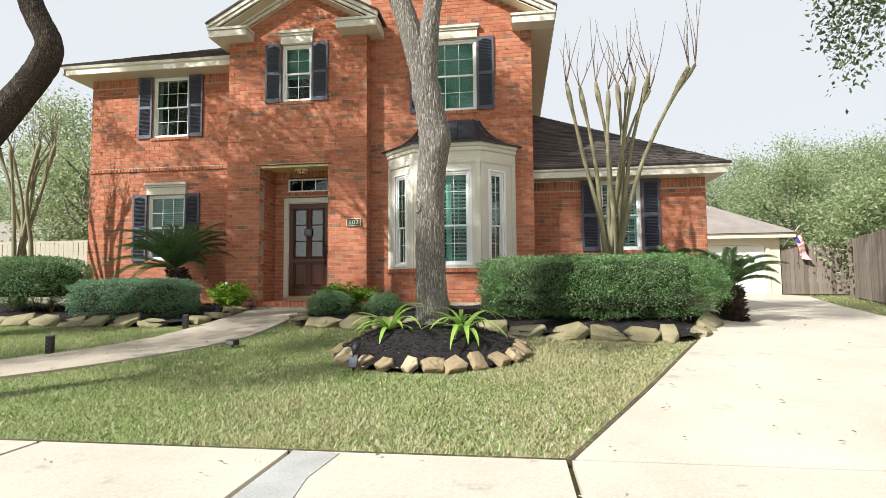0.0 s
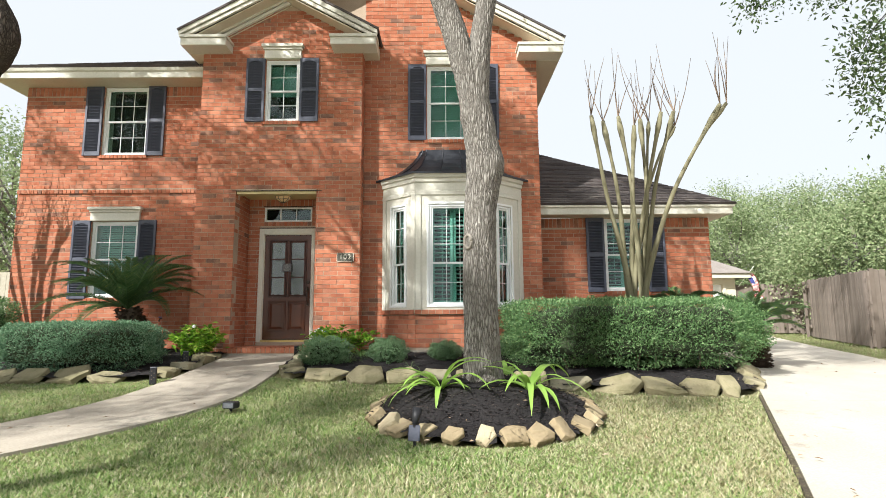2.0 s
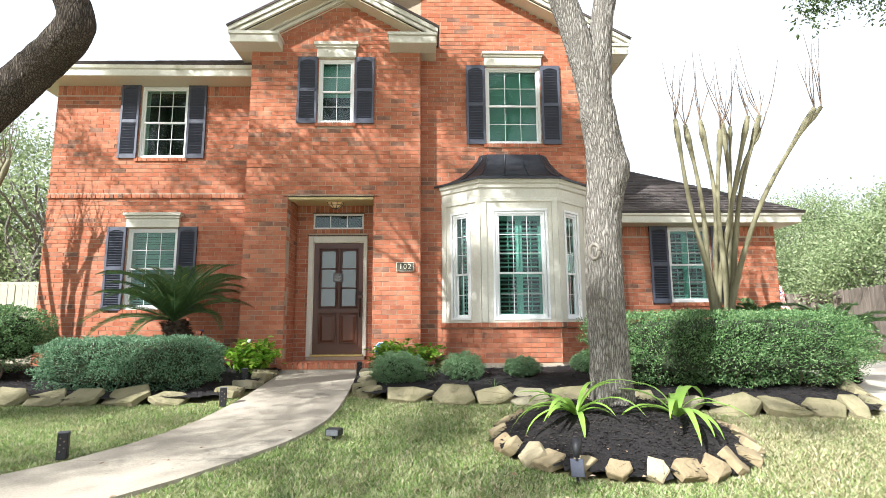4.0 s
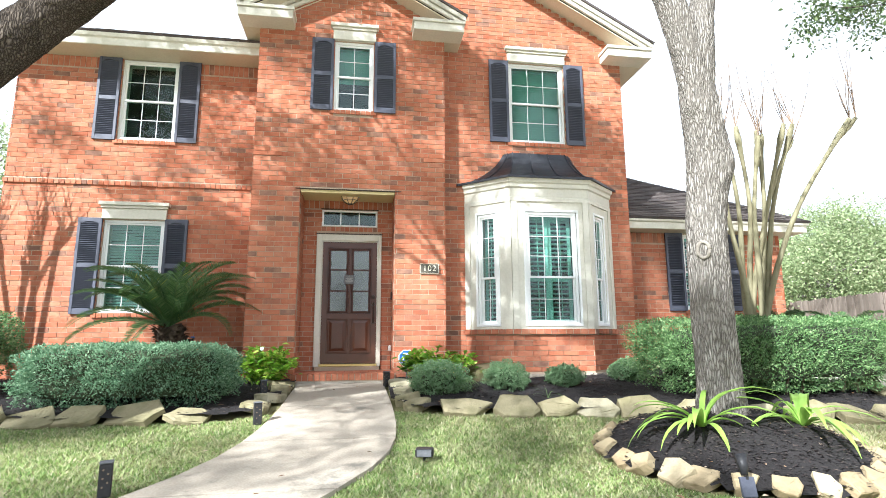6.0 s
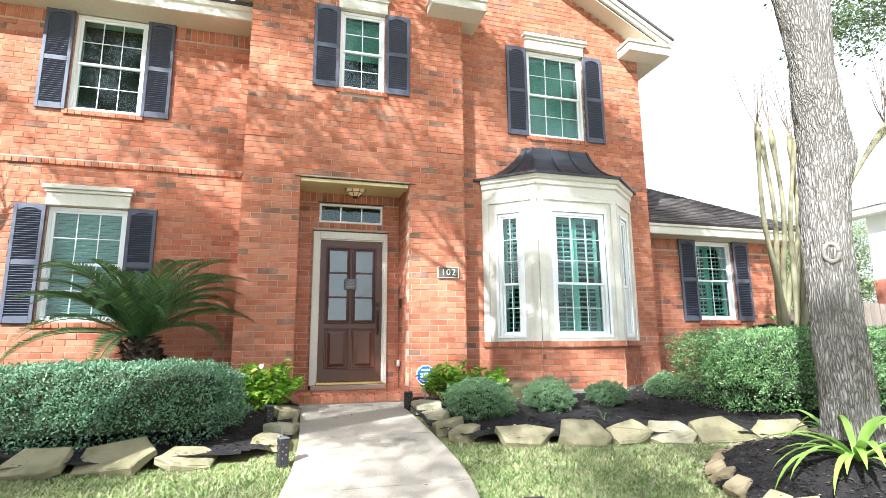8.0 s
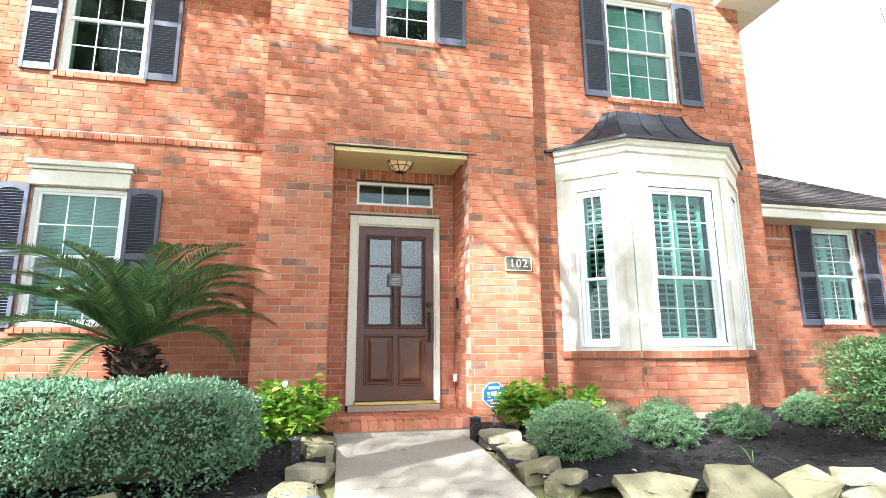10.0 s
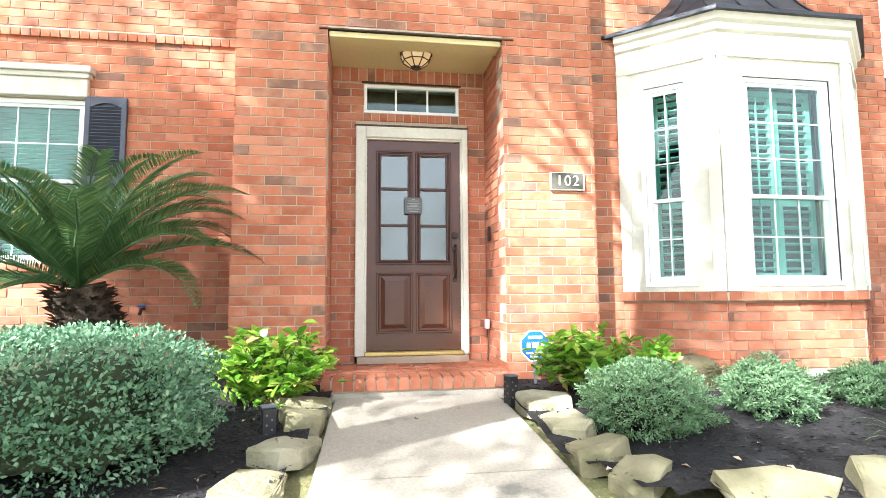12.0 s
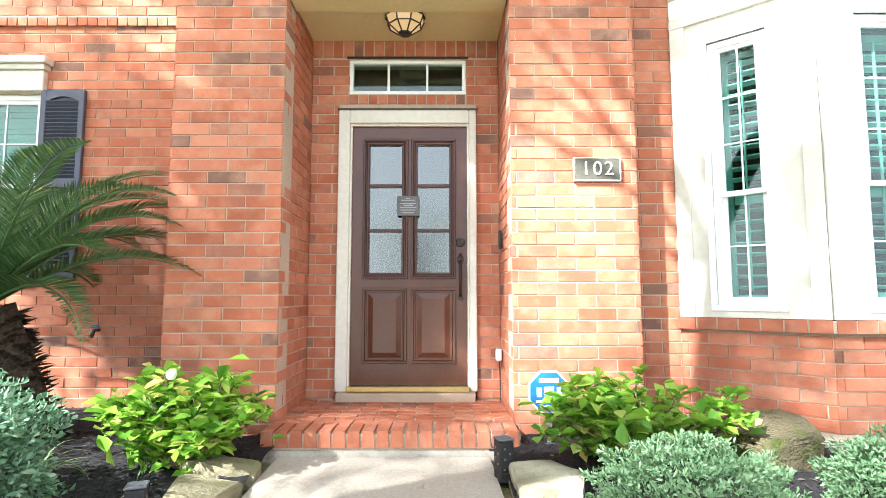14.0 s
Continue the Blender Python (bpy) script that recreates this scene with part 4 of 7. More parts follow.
def gable_trim(name, cx, half, y0, y1, z, label, left=True, right=True, ret=0.85):
    """Boxed eave returns, rake boards and two roof slopes over a gable; half: from the middle to the eave's outer edge."""
    for s, on in ((-1, left), (1, right)):
        if not on:
            continue
        xo = cx + s * half
        xs = sorted((xo, xo - s * ret))
        bm = bmesh.new()
        add_box(bm, xs[0], xs[1], y0, y0 + 0.36, z - 0.20, z - 0.06, None, 0.004)
        add_box(bm, xs[0] - 0.02, xs[1] + 0.02, y0 - 0.025, y0 + 0.36, z - 0.055, z + 0.0, None, 0.004)
        tagged(part("eave_return", bm, M_TRIM), "cream boxed eave return at the gable's foot", "trim", "", "structure")
        # eave running back
        e = sorted((xo, xo - s * 0.46))
        tagged(box("side_eave", e[0], e[1], y0 + 0.362, y1, z - 0.20, z - 0.004, M_SOFFIT, bevel=0.004), "cream boxed side eave of the gable", "trim", "", "structure")
    apex = z + half * PITCH
    for s in (-1, 1):
        bm = bmesh.new()
        xo = cx + s * (half + 0.03)
        zo = z - 0.03 * PITCH + 0.01
        prism(bm, [(xo, zo), (xo, zo + 0.09), (cx, apex + 0.11), (cx, apex - 0.02)], "y", y0 - 0.03, y0 + 0.03)
        prism(bm, [(xo - s * 0.05, zo - 0.0), (xo - s * 0.16, zo), (cx, apex - 0.10), (cx, apex - 0.025)], "y", y0 - 0.005, y0 + 0.045)
        tagged(part("rake_board", bm, M_TRIM), "cream stepped rake board along the gable", "trim", "", "structure")
        bm = bmesh.new()
        prism(bm, [(cx, apex - 0.13), (xo - s * 0.3, zo + 0.3 * PITCH - 0.135), (xo - s * 0.3, zo + 0.3 * PITCH - 0.115), (cx, apex - 0.11)], "y", y0 + 0.045, y0 + 0.40)
        tagged(part("rake_soffit", bm, M_SOFFIT), "cream soffit under the rake", "soffit", "", "structure")
    for s in (-1, 1):
        xo, zo = cx + s * (half + 0.06), z + 0.10
        q = [(xo, y0 - 0.05, zo), (xo, y1, zo), (cx, y1, apex + 0.14), (cx, y0 - 0.05, apex + 0.14)]
        roof_plane(name, q if s > 0 else [q[1], q[0], q[3], q[2]], label, tiles=False)


gable_trim("roof_entry_gable", -4.53, 1.83, 10.10, 12.6, 6.52, "dark shingled slope of the entry gable")
gable_trim("roof_main_gable", -2.60, 3.48, 10.40, 19.2, 6.50, "dark shingled slope of the main gable", left=False)

# wing roof
moulding("trim_eave_wing", [(XM1 + 0.01, 10.92), (4.2, 10.92), (4.2, 17.2)], [(0, 3.21), (0, 3.33), (0.03, 3.345), (0.045, 3.41), (-0.03, 3.41), (-0.03, 3.21)], M_TRIM, "cream painted eave board of the wing")
tagged(box("soffit_wing", XM1, 4.17, 10.95, YL + 0.02, 3.205, 3.23, M_SOFFIT), "cream painted soffit under the wing's eave", "soffit", "", "structure")
tagged(box("soffit_wing_end", XW1 - 0.02, 4.17, YL + 0.02, 17.1, 3.205, 3.23, M_SOFFIT), "cream painted soffit at the wing's end", "soffit", "", "structure")
roof_plane("roof_wing_front", [(XM1, 10.86, 3.415), (4.26, 10.86, 3.415), (0.43, 14.7, 5.80), (XM1, 14.7, 5.80)], "dark brown shingled hip roof of the wing")
roof_plane("roof_wing_end", [(4.26, 10.86, 3.415), (4.26, 17.3, 3.415), (0.43, 14.71, 5.80), (0.43, 14.70, 5.80)], "dark brown shingled hip end of the wing", tiles=False)


# ---- windows ----
N_WIN = [0]


def frame_ring(bm, u0, u1, z0, z1, w, d0, d1, m, bevel=0.004):
    for b in ((u0, u1, d0, d1, z0, z0 + w), (u0, u1, d0, d1, z1 - w, z1), (u0, u0 + w, d0, d1, z0 + w, z1 - w), (u1 - w, u1, d0, d1, z0 + w, z1 - w)):
        add_box(bm, *b, m, bevel)


def slat_mesh(name, length, depth, thick, tilt):
    bm = bmesh.new()
    add_box(bm, 0, length, -depth / 2, depth / 2, -thick / 2, thick / 2, pose(0, 0, 0, tilt))
    me = bpy.data.meshes.new(name)
    bm.to_mesh(me)
    bm.free()
    return me


def window(o, ang, u0, u1, z0, z1, cols, rows, inner, label, split=0.5, set_in=0.05, room=True, casing=0.0):
    """A white vinyl sash window in a wall face: frame, two sashes with bars, panes, and blinds or louvred shutters behind."""
    N_WIN[0] += 1
    root = tagged(new("window_%d" % N_WIN[0]), label, "window", "house windows", "structure")
    fr = face_frame(o, ang)
    root.matrix_basis = Matrix.Translation(fr(0, 0, 0)) @ Matrix.Rotation(ang, 4, "Z")
    y = set_in                                        # local y runs inwards
    bm = bmesh.new()
    frame_ring(bm, u0, u1, z0, z1, 0.045, y - 0.02, y + 0.07, None)
    part("window_frame", bm, M_VINYL, root)
    if casing:
        bm = bmesh.new()
        frame_ring(bm, u0 - casing, u1 + casing, z0 - casing * 0.4, z1 + casing, casing, -0.014, y - 0.003, None, 0.003)
        part("window_casing", bm, M_VINYL, root)
    zm = z0 + (z1 - z0) * split
    for nm, a, b, dy, rws in (("lower_sash", z0 + 0.04, zm + 0.02, 0.03, rows[1]), ("upper_sash", zm - 0.02, z1 - 0.04, 0.0, rows[0])):
        bm = bmesh.new()
        frame_ring(bm, u0 + 0.04, u1 - 0.04, a, b, 0.035, y + dy, y + dy + 0.03, None, 0.003)
        sash = part(nm, bm, M_VINYL, root)
        iu0, iu1, ia, ib = u0 + 0.075, u1 - 0.075, a + 0.035, b - 0.035
        for i in range(1, cols):
            c = iu0 + (iu1 - iu0) * i / cols
            box("glazing_bar", c - 0.005, c + 0.005, y + dy + 0.008, y + dy + 0.024, ia, ib, M_VINYL, sash)
        for i in range(1, rws):
            c = ia + (ib - ia) * i / rws
            box("glazing_bar", iu0, iu1, y + dy + 0.009, y + dy + 0.023, c - 0.005, c + 0.005, M_VINYL, sash)
        g = box("pane", iu0 - 0.005, iu1 + 0.005, y + dy + 0.014, y + dy + 0.018, ia - 0.005, ib + 0.005, M_GLASS, sash)
        g.visible_shadow = False
    # what hangs behind the glass
    yb = y + 0.16
    if inner.startswith("blind"):
        n = int((z1 - z0 - 0.1) / 0.048)
        drop = n if inner == "blind" else int(n * 0.55)
        me = slat_mesh("blind_slat", u1 - u0 - 0.09, 0.05, 0.003, -38)
        me.materials.append(M_BLIND)
        root_b = part_mesh("blind", slat_mesh("headrail", u1 - u0 - 0.09, 0.05, 0.04, 0), M_BLIND, root, "pale green venetian blind")
        root_b.location = (u0 + 0.045, yb, z1 - 0.07)
        for i in range(drop):
            s = part_mesh("slat", me, None, root_b)
            s.location = (0, 0, -0.045 - i * 0.048)
    elif inner == "louvre":
        k = 2 if u1 - u0 > 0.6 else 1
        wd = (u1 - u0 - 0.09) / k
        for j in range(k):
            a = u0 + 0.045 + j * wd
            bm = bmesh.new()
            frame_ring(bm, a, a + wd, z0 + 0.05, z1 - 0.05, 0.055 if k > 1 else 0.04, yb - 0.015, yb + 0.015, None, 0.003)
            add_box(bm, a + 0.05, a + wd - 0.05, yb - 0.014, yb + 0.014, zm - 0.06, zm + 0.03)
            add_box(bm, a + wd / 2 - 0.006, a + wd / 2 + 0.006, yb - 0.05, yb - 0.038, z0 + 0.12, z1 - 0.12)
            sh = part("louvred_shutter", bm, M_BLIND, root, "pale green interior louvred shutter")
            me = slat_mesh("louvre", wd - 0.1 if k > 1 else wd - 0.08, 0.062, 0.008, -14)
            me.materials.append(M_BLIND)
            z = z0 + 0.14
            while z < z1 - 0.12:
                if abs(z - zm + 0.015) > 0.06:
                    s = part_mesh("slat", me, None, sh)
                    s.location = (a + (0.05 if k > 1 else 0.04), yb, z)
                z += 0.075
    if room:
        # box lining, coloured near black for a room without light
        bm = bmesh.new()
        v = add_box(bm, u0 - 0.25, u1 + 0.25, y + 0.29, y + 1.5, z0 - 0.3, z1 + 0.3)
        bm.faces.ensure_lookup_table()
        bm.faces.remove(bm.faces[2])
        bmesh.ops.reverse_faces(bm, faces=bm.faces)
        part("room_lining", bm, M_ROOM_SHADE, root, "lining coloured near black for the unlit room behind the glass")
        bm = bmesh.new()
        for b in ((u0 - 0.26, u0, y + 0.072, y + 0.295, z0 - 0.3, z1 + 0.3), (u1, u1 + 0.26, y + 0.072, y + 0.295, z0 - 0.3, z1 + 0.3),
                  (u0, u1, y + 0.072, y + 0.295, z0 - 0.3, z0), (u0, u1, y + 0.072, y + 0.295, z1, z1 + 0.3)):
            add_box(bm, *b)
        part("window_reveal", bm, M_CREAM, root)
    return root


for w, y, cols, rows, inner, lab in ((W_UC, YE, 2, (2, 2), "blind_half", "narrow white sash window above the front door"), (W_UR, YM, 3, (2, 2), "blind", "white sash window with pale green blinds above the bay"),
                                     (W_UL, YL, 3, (2, 2), "none", "white sash window under the eave, dark inside"), (W_LL, YL, 3, (2, 2), "blind", "white sash window with green blinds behind the cycad"),
                                     (W_WG, YL, 2, (3, 2), "louvre", "white sash window of the wing with louvred shutters inside")):
    window((0, y), 0, *w, cols, rows, inner, lab)


def head_trim(x0, x1, y, z0, z1):
    """A stepped cream head board over a window."""
    t = thing("window_head", ((x0 + x1) / 2, y, z0), "cream stepped head board above a window", "trim", "window head boards", "structure")
    h, w = z1 - z0, (x1 - x0) / 2
    for nm, a, b, d, e in (("board", 0.0, 0.62, 0.05, 0.0), ("bed_moulding", 0.62, 0.78, 0.075, 0.02), ("cap", 0.78, 1.0, 0.105, 0.045)):
        box(nm, -w - e + 0.02, w + e - 0.02, -d, 0.03, h * a, h * b - 0.001, M_TRIM, t, bevel=0.006)


head_trim(-4.90, -4.15, YE, 6.20, 6.48)
head_trim(-1.80, -0.67, YM, 6.21, 6.48)
head_trim(-8.58, -7.55, YL, 3.20, 3.48)


def outside_shutter(x0, x1, y, z0, z1):
    """A dark louvred shutter with an arched top rail, fixed to the wall."""
    t = thing("window_shutter", (x0, y, z0), "dark blue-grey louvred shutter fixed to the brick", "shutter", "outside window shutters")
    w, h, st = x1 - x0, z1 - z0, 0.045
    for nm, a in (("stile", 0.0), ("stile", w - st)):
        box(nm, a, a + st, -0.04, -0.006, 0, h, M_SHUTTER, t, bevel=0.003)
    mid = h * 0.5
    for a, b in ((0.0, 0.09), (mid - 0.035, mid + 0.035)):
        box("rail", st, w - st, -0.037, -0.008, a, b, M_SHUTTER, t, bevel=0.003)
    bm = bmesh.new()
    n = 8
    prism(bm, [(st, h), (w - st, h)] + [(w - st - (w - 2 * st) * i / n, h - 0.10 + 0.045 * math.sin(math.pi * i / n)) for i in range(n + 1)], "y", -0.037, -0.008)
    part("top_rail", bm, M_SHUTTER, t)
    box("back", st, w - st, -0.012, -0.004, 0.05, h - 0.05, M_SHUTTER, t)
    me = slat_mesh("louvre", w - 2 * st, 0.034, 0.006, -38)
    me.materials.append(M_SHUTTER)
    for lo, hi in ((0.10, mid - 0.045), (mid + 0.045, h - 0.085)):
        k = int((hi - lo) / 0.031)
        for i in range(k):
            s = part_mesh("slat", me, None, t)
            s.location = (st, -0.024, lo + 0.015 + i * (hi - lo) / k)


for w, y in ((W_UC, YE), (W_UR, YM), (W_UL, YL), (W_LL, YL), (W_WG, YL)):
    sw = 0.36
    outside_shutter(w[0] - sw - 0.012, w[0] - 0.012, y, w[2] - 0.02, w[3] + 0.02)
    outside_shutter(w[1] + 0.012, w[1] + sw + 0.012, y, w[2] - 0.02, w[3] + 0.02)

# bay: walls of painted boards with three windows, cornice, metal roof
bay = thing("bay_window", (-1.22, 10.5, 1.365), "cream painted bay window with three white sash windows and a dark metal roof", "bay window", "", "structure")
bay.matrix_basis = Matrix.Identity(4)
ZB0, ZB1 = 1.366, 3.86
faces_b = []
for (xa, ya), (xb, yb) in zip(BAY, BAY[1:]):
    L, A = math.hypot(xb - xa, yb - ya), math.atan2(yb - ya, xb - xa)
    faces_b.append(((xa, ya), A, L))
moulding("sill_bay", BAY, [(-0.01, 1.288), (0.038, 1.288), (0.038, 1.361), (-0.01, 1.361)], M_MORTAR, "mortar bed of the brick sill under the bay", "sill")
bay_win = [(0.24, 0.60), (0.24, 1.115), (0.22, 0.58)]
for ((xa, ya), A, L), (a, b) in zip(faces_b, bay_win):
    fr = face_frame((xa, ya), A)
    M = Matrix.Translation((xa, ya, 0)) @ Matrix.Rotation(A, 4, "Z")
    bm = bmesh.new()
    for q in pierced(0.02, L - 0.02, 0.0, 0.09, ZB0, ZB1, [(a, b, ZB0 + 0.06, 3.27)]):
        add_box(bm, *q, M)
    part("bay_wall", bm, M_TRIM, bay)
    for u0, u1 in ((0.0, 0.10), (L - 0.10, L)):
        bm = bmesh.new()
        add_box(bm, u0, u1, -0.02, -0.001, ZB0, 3.50, M, 0.003)
        part("corner_board", bm, M_TRIM, bay)
    window((xa, ya), A, a, b, ZB0 + 0.06, 3.27, 3 if b - a > 0.6 else 2, (3, 2), "louvre", "white sash window of the bay with pale green louvred shutters inside", 0.42, 0.03, False, 0.04)
prof = [(0.0, 3.44), (0.025, 3.44), (0.025, 3.50), (0.012, 3.515), (0.012, 3.66), (0.04, 3.68), (0.04, 3.74), (0.07, 3.76), (0.085, 3.835), (0.0, 3.835)]
moulding("bay_cornice", BAY, prof, M_TRIM, "", "trim", bay)
# bay room lining; its near-black colour stands for indoor darkness
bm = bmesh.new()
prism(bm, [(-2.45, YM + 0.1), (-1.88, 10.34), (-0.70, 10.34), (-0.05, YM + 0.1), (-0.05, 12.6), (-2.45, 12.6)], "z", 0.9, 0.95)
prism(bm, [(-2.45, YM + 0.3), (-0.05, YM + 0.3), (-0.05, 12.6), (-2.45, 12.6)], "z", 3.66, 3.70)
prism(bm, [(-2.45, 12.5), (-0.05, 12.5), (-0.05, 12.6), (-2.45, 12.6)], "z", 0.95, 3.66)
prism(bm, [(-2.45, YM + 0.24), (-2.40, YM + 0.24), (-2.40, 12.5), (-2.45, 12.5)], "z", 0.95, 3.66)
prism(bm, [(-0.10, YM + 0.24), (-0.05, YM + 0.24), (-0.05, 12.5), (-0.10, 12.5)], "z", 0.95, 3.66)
part("room_lining", bm, M_ROOM_SHADE, bay, "lining coloured near black for the unlit room behind the bay")

# metal roof of the bay: curved hips with standing seams
out = [(-2.74, YM), (-2.01, 10.065), (-0.57, 10.065), (0.18, YM)]
top = [(-1.90, YM), (-1.76, 10.63), (-0.80, 10.63), (-0.66, YM)]
bm = bmesh.new()
rows = []
for k in range(9):
    t = k / 8
    zz = 3.84 + 0.59 * (0.35 * t + 0.65 * t ** 2.0)
    rows.append([bm.verts.new((o[0] + (i[0] - o[0]) * (1 - (1 - t) ** 1.25), o[1] + (i[1] - o[1]) * (1 - (1 - t) ** 1.25), zz)) for o, i in zip(out, top)])
for a, b in zip(rows, rows[1:]):
    for j in range(3):
        bm.faces.new((a[j], a[j + 1], b[j + 1], b[j]))
bm.faces.new(rows[-1])
part("metal_roof", bm, M_METAL_ROOF, bay, "dark curved metal roof")
moulding("drip_edge", out, [(0.0, 3.815), (0.012, 3.815), (0.012, 3.85), (-0.02, 3.85), (-0.12, 3.83)], M_METAL_ROOF, "", "trim", bay)


def roof_pt(j, s, t):
    e = 1 - (1 - t) ** 1.25
    o = [out[j][k] + (out[j + 1][k] - out[j][k]) * s for k in (0, 1)]
    i = [top[j][k] + (top[j + 1][k] - top[j][k]) * s for k in (0, 1)]
    return (o[0] + (i[0] - o[0]) * e, o[1] + (i[1] - o[1]) * e, 3.84 + 0.59 * (0.35 * t + 0.65 * t * t) + 0.008)


for j, s in ((0, 0.45), (0, 1.0), (1, 0.33), (1, 0.66), (1, 1.0), (2, 0.55)):
    bm = bmesh.new()
    tube(bm, [roof_pt(j, s, t / 8) for t in range(9)], [0.011] * 9, 5)
    part("standing_seam", bm, M_METAL_ROOF, bay)

# ---- porch ----
tagged(box("ceiling_porch", -5.33 - SET, -3.82 + SET, YE + 0.222, 11.2, 3.60, 3.66, M_PORCH), "cream painted porch ceiling", "ceiling", "", "structure")
tagged(box("trim_porch_beam", -5.322, -3.828, YE + 0.02, YE + 0.215, 3.545, 3.594, M_PORCH, bevel=0.004), "cream board under the porch lintel", "trim", "", "structure")
tagged(box("lintel_porch", -5.40, -3.72, YE - 0.012, YE + 0.10, 3.5945, 3.606, M_BRONZE), "rusty dark steel lintel over the porch opening", "lintel", "", "structure")
for nm, x0, x1, zz in (("lintel_door", -5.12, -3.985, 3.012), ("lintel_transom", -5.05, -4.06, 3.447)):
    tagged(box(nm, x0, x1, 11.19, 11.3, zz, zz + 0.016, M_BRONZE), "rusty dark steel lintel in the brick", "lintel", "", "structure")

# porch floor: brick paving with a rowlock nosing
ob = tagged(box("porch_floor", -5.335, -3.815, 10.205, 11.19, 0.40, 0.705, M_MORTAR), "brick paved porch step below the front door", "step", "", "structure")
tagged(box("porch_slab", -5.36, -3.79, 10.185, 11.19, 0.30, 0.612, M_SLAB), "concrete base of the porch step", "step", "", "structure")
PORCH = ob
tagged(box("door_sill", -5.08, -4.02, 11.09, 11.24, 0.707, 0.775, M_MORTAR, bevel=0.005), "concrete sill under the front door", "sill", "", "structure")


# ---- front door ----
def raised_ring(bm, x0, x1, z0, z1, w, y0, y1):
    frame_ring(bm, x0, x1, z0, z1, w, y0, y1, None, 0.004)


door = tagged(new("door_1"), "closed brown front door with six glass panes and two raised panels", "door", "", "structure")
DX0, DX1, DZ0, DZ1 = -4.995, -4.075, 0.822, 2.876
cols_x, glass_z = [(-4.857, -4.596), (-4.472, -4.215)], [(1.694, 2.020), (2.040, 2.384), (2.402, 2.727)]
bm = bmesh.new()
for q in pierced(DX0, DX1, 11.215, 11.26, DZ0, DZ1, [(a, b, 1.694, 2.727) for a, b in cols_x]):
    add_box(bm, *q)
part("leaf", bm, M_DOOR, door, "brown painted door leaf")
for a, b in cols_x:
    bm = bmesh.new()
    raised_ring(bm, a - 0.05, b + 0.05, 1.644, 2.777, 0.02, 11.196, 11.2145)
    raised_ring(bm, a - 0.03, b + 0.03, 1.664, 2.757, 0.012, 11.202, 11.2145)
    raised_ring(bm, a - 0.018, b + 0.018, 1.676, 2.745, 0.018, 11.198, 11.2145)
    for zz in (2.030, 2.393):
        add_box(bm, a, b, 11.203, 11.25, zz - 0.012, zz + 0.012, None, 0.003)
    part("glazing_moulding", bm, M_DOOR_DARK, door, "dark brown moulding round the glass")
    for z0, z1 in glass_z:
        g = box("pane", a + 0.001, b - 0.001, 11.23, 11.236, z0, z1, None, door, "rippled door glass")
        g.visible_shadow = False
    x0, x1 = a - 0.045, b + 0.045
    bm = bmesh.new()
    raised_ring(bm, x0, x1, 0.985, 1.575, 0.02, 11.196, 11.2145)
    raised_ring(bm, x0 + 0.022, x1 - 0.022, 1.007, 1.553, 0.014, 11.203, 11.2145)
    part("panel_moulding", bm, M_DOOR, door)
    bm = bmesh.new()
    o_, i_ = [(x0 + 0.045, 1.03), (x1 - 0.045, 1.03), (x1 - 0.045, 1.53), (x0 + 0.045, 1.53)], [(x0 + 0.085, 1.07), (x1 - 0.085, 1.07), (x1 - 0.085, 1.49), (x0 + 0.085, 1.49)]
    vo, vi = [bm.verts.new((x, 11.2145, z)) for x, z in o_], [bm.verts.new((x, 11.199, z)) for x, z in i_]
    bm.faces.new(vi)
    for k in range(4):
        bm.faces.new((vo[k], vo[(k + 1) % 4], vi[(k + 1) % 4], vi[k]))
    bmesh.ops.recalc_face_normals(bm, faces=bm.faces)
    part("raised_panel", bm, M_DOOR, door)
m_ripple = glass_mat("rippled_glass", (0.36, 0.45, 0.40), 0.17, 0.10)
gn, gl_ = m_ripple.node_tree.nodes, m_ripple.node_tree.links
nt = noise_tex(gn, gl_, 34, 1)
mp = gn.new("ShaderNodeMapping")
mp.inputs["Scale"].default_value = (1, 1, 0.2)
tc = gn.new("ShaderNodeTexCoord")
gl_.new(tc.outputs["Object"], mp.inputs["Vector"])
gl_.new(mp.outputs["Vector"], nt.inputs["Vector"])
bp = gn.new("ShaderNodeBump")
bp.inputs["Strength"].default_value, bp.inputs["Distance"].default_value = 0.002, 0.001
gl_.new(nt.outputs["Fac"], bp.inputs["Height"])
for nd in gn:
    if nd.type == "BSDF_GLOSSY":
        gl_.new(bp.outputs["Normal"], nd.inputs["Normal"])
for ch in door.children:
    if ch.name.startswith("pane") and not ch.name.startswith("panel"):
        ch.data.materials.clear()
        ch.data.materials.append(m_ripple)
# flat panel whose colour gives the darkness of the hall
box("back_lining", DX0, DX1, 11.45, 11.47, DZ0, DZ1, M_ROOM_SHADE, door, "panel coloured near black for the unlit hall behind the door glass")
bm = bmesh.new()
for x0, x1, zt in ((-5.105, -5.012, 3.003), (-4.058, -4.0, 3.003)):
    add_box(bm, x0, x1, 11.165, 11.30, 0.776, zt, None, 0.006)
add_box(bm, -5.012, -4.058, 11.165, 11.30, 2.895, 3.003, None, 0.006)
part("door_casing", bm, M_TRIM, door, "cream door casing")
bm = bmesh.new()
for x0, x1 in ((-5.0115, -4.996), (-4.074, -4.0585)):
    add_box(bm, x0, x1, 11.185, 11.29, 0.776, 2.894, None, 0.003)
add_box(bm, -4.996, -4.074, 11.185, 11.29, 2.878, 2.894, None, 0.003)
part("door_stop", bm, M_TRIM, door, "cream inner door jamb")
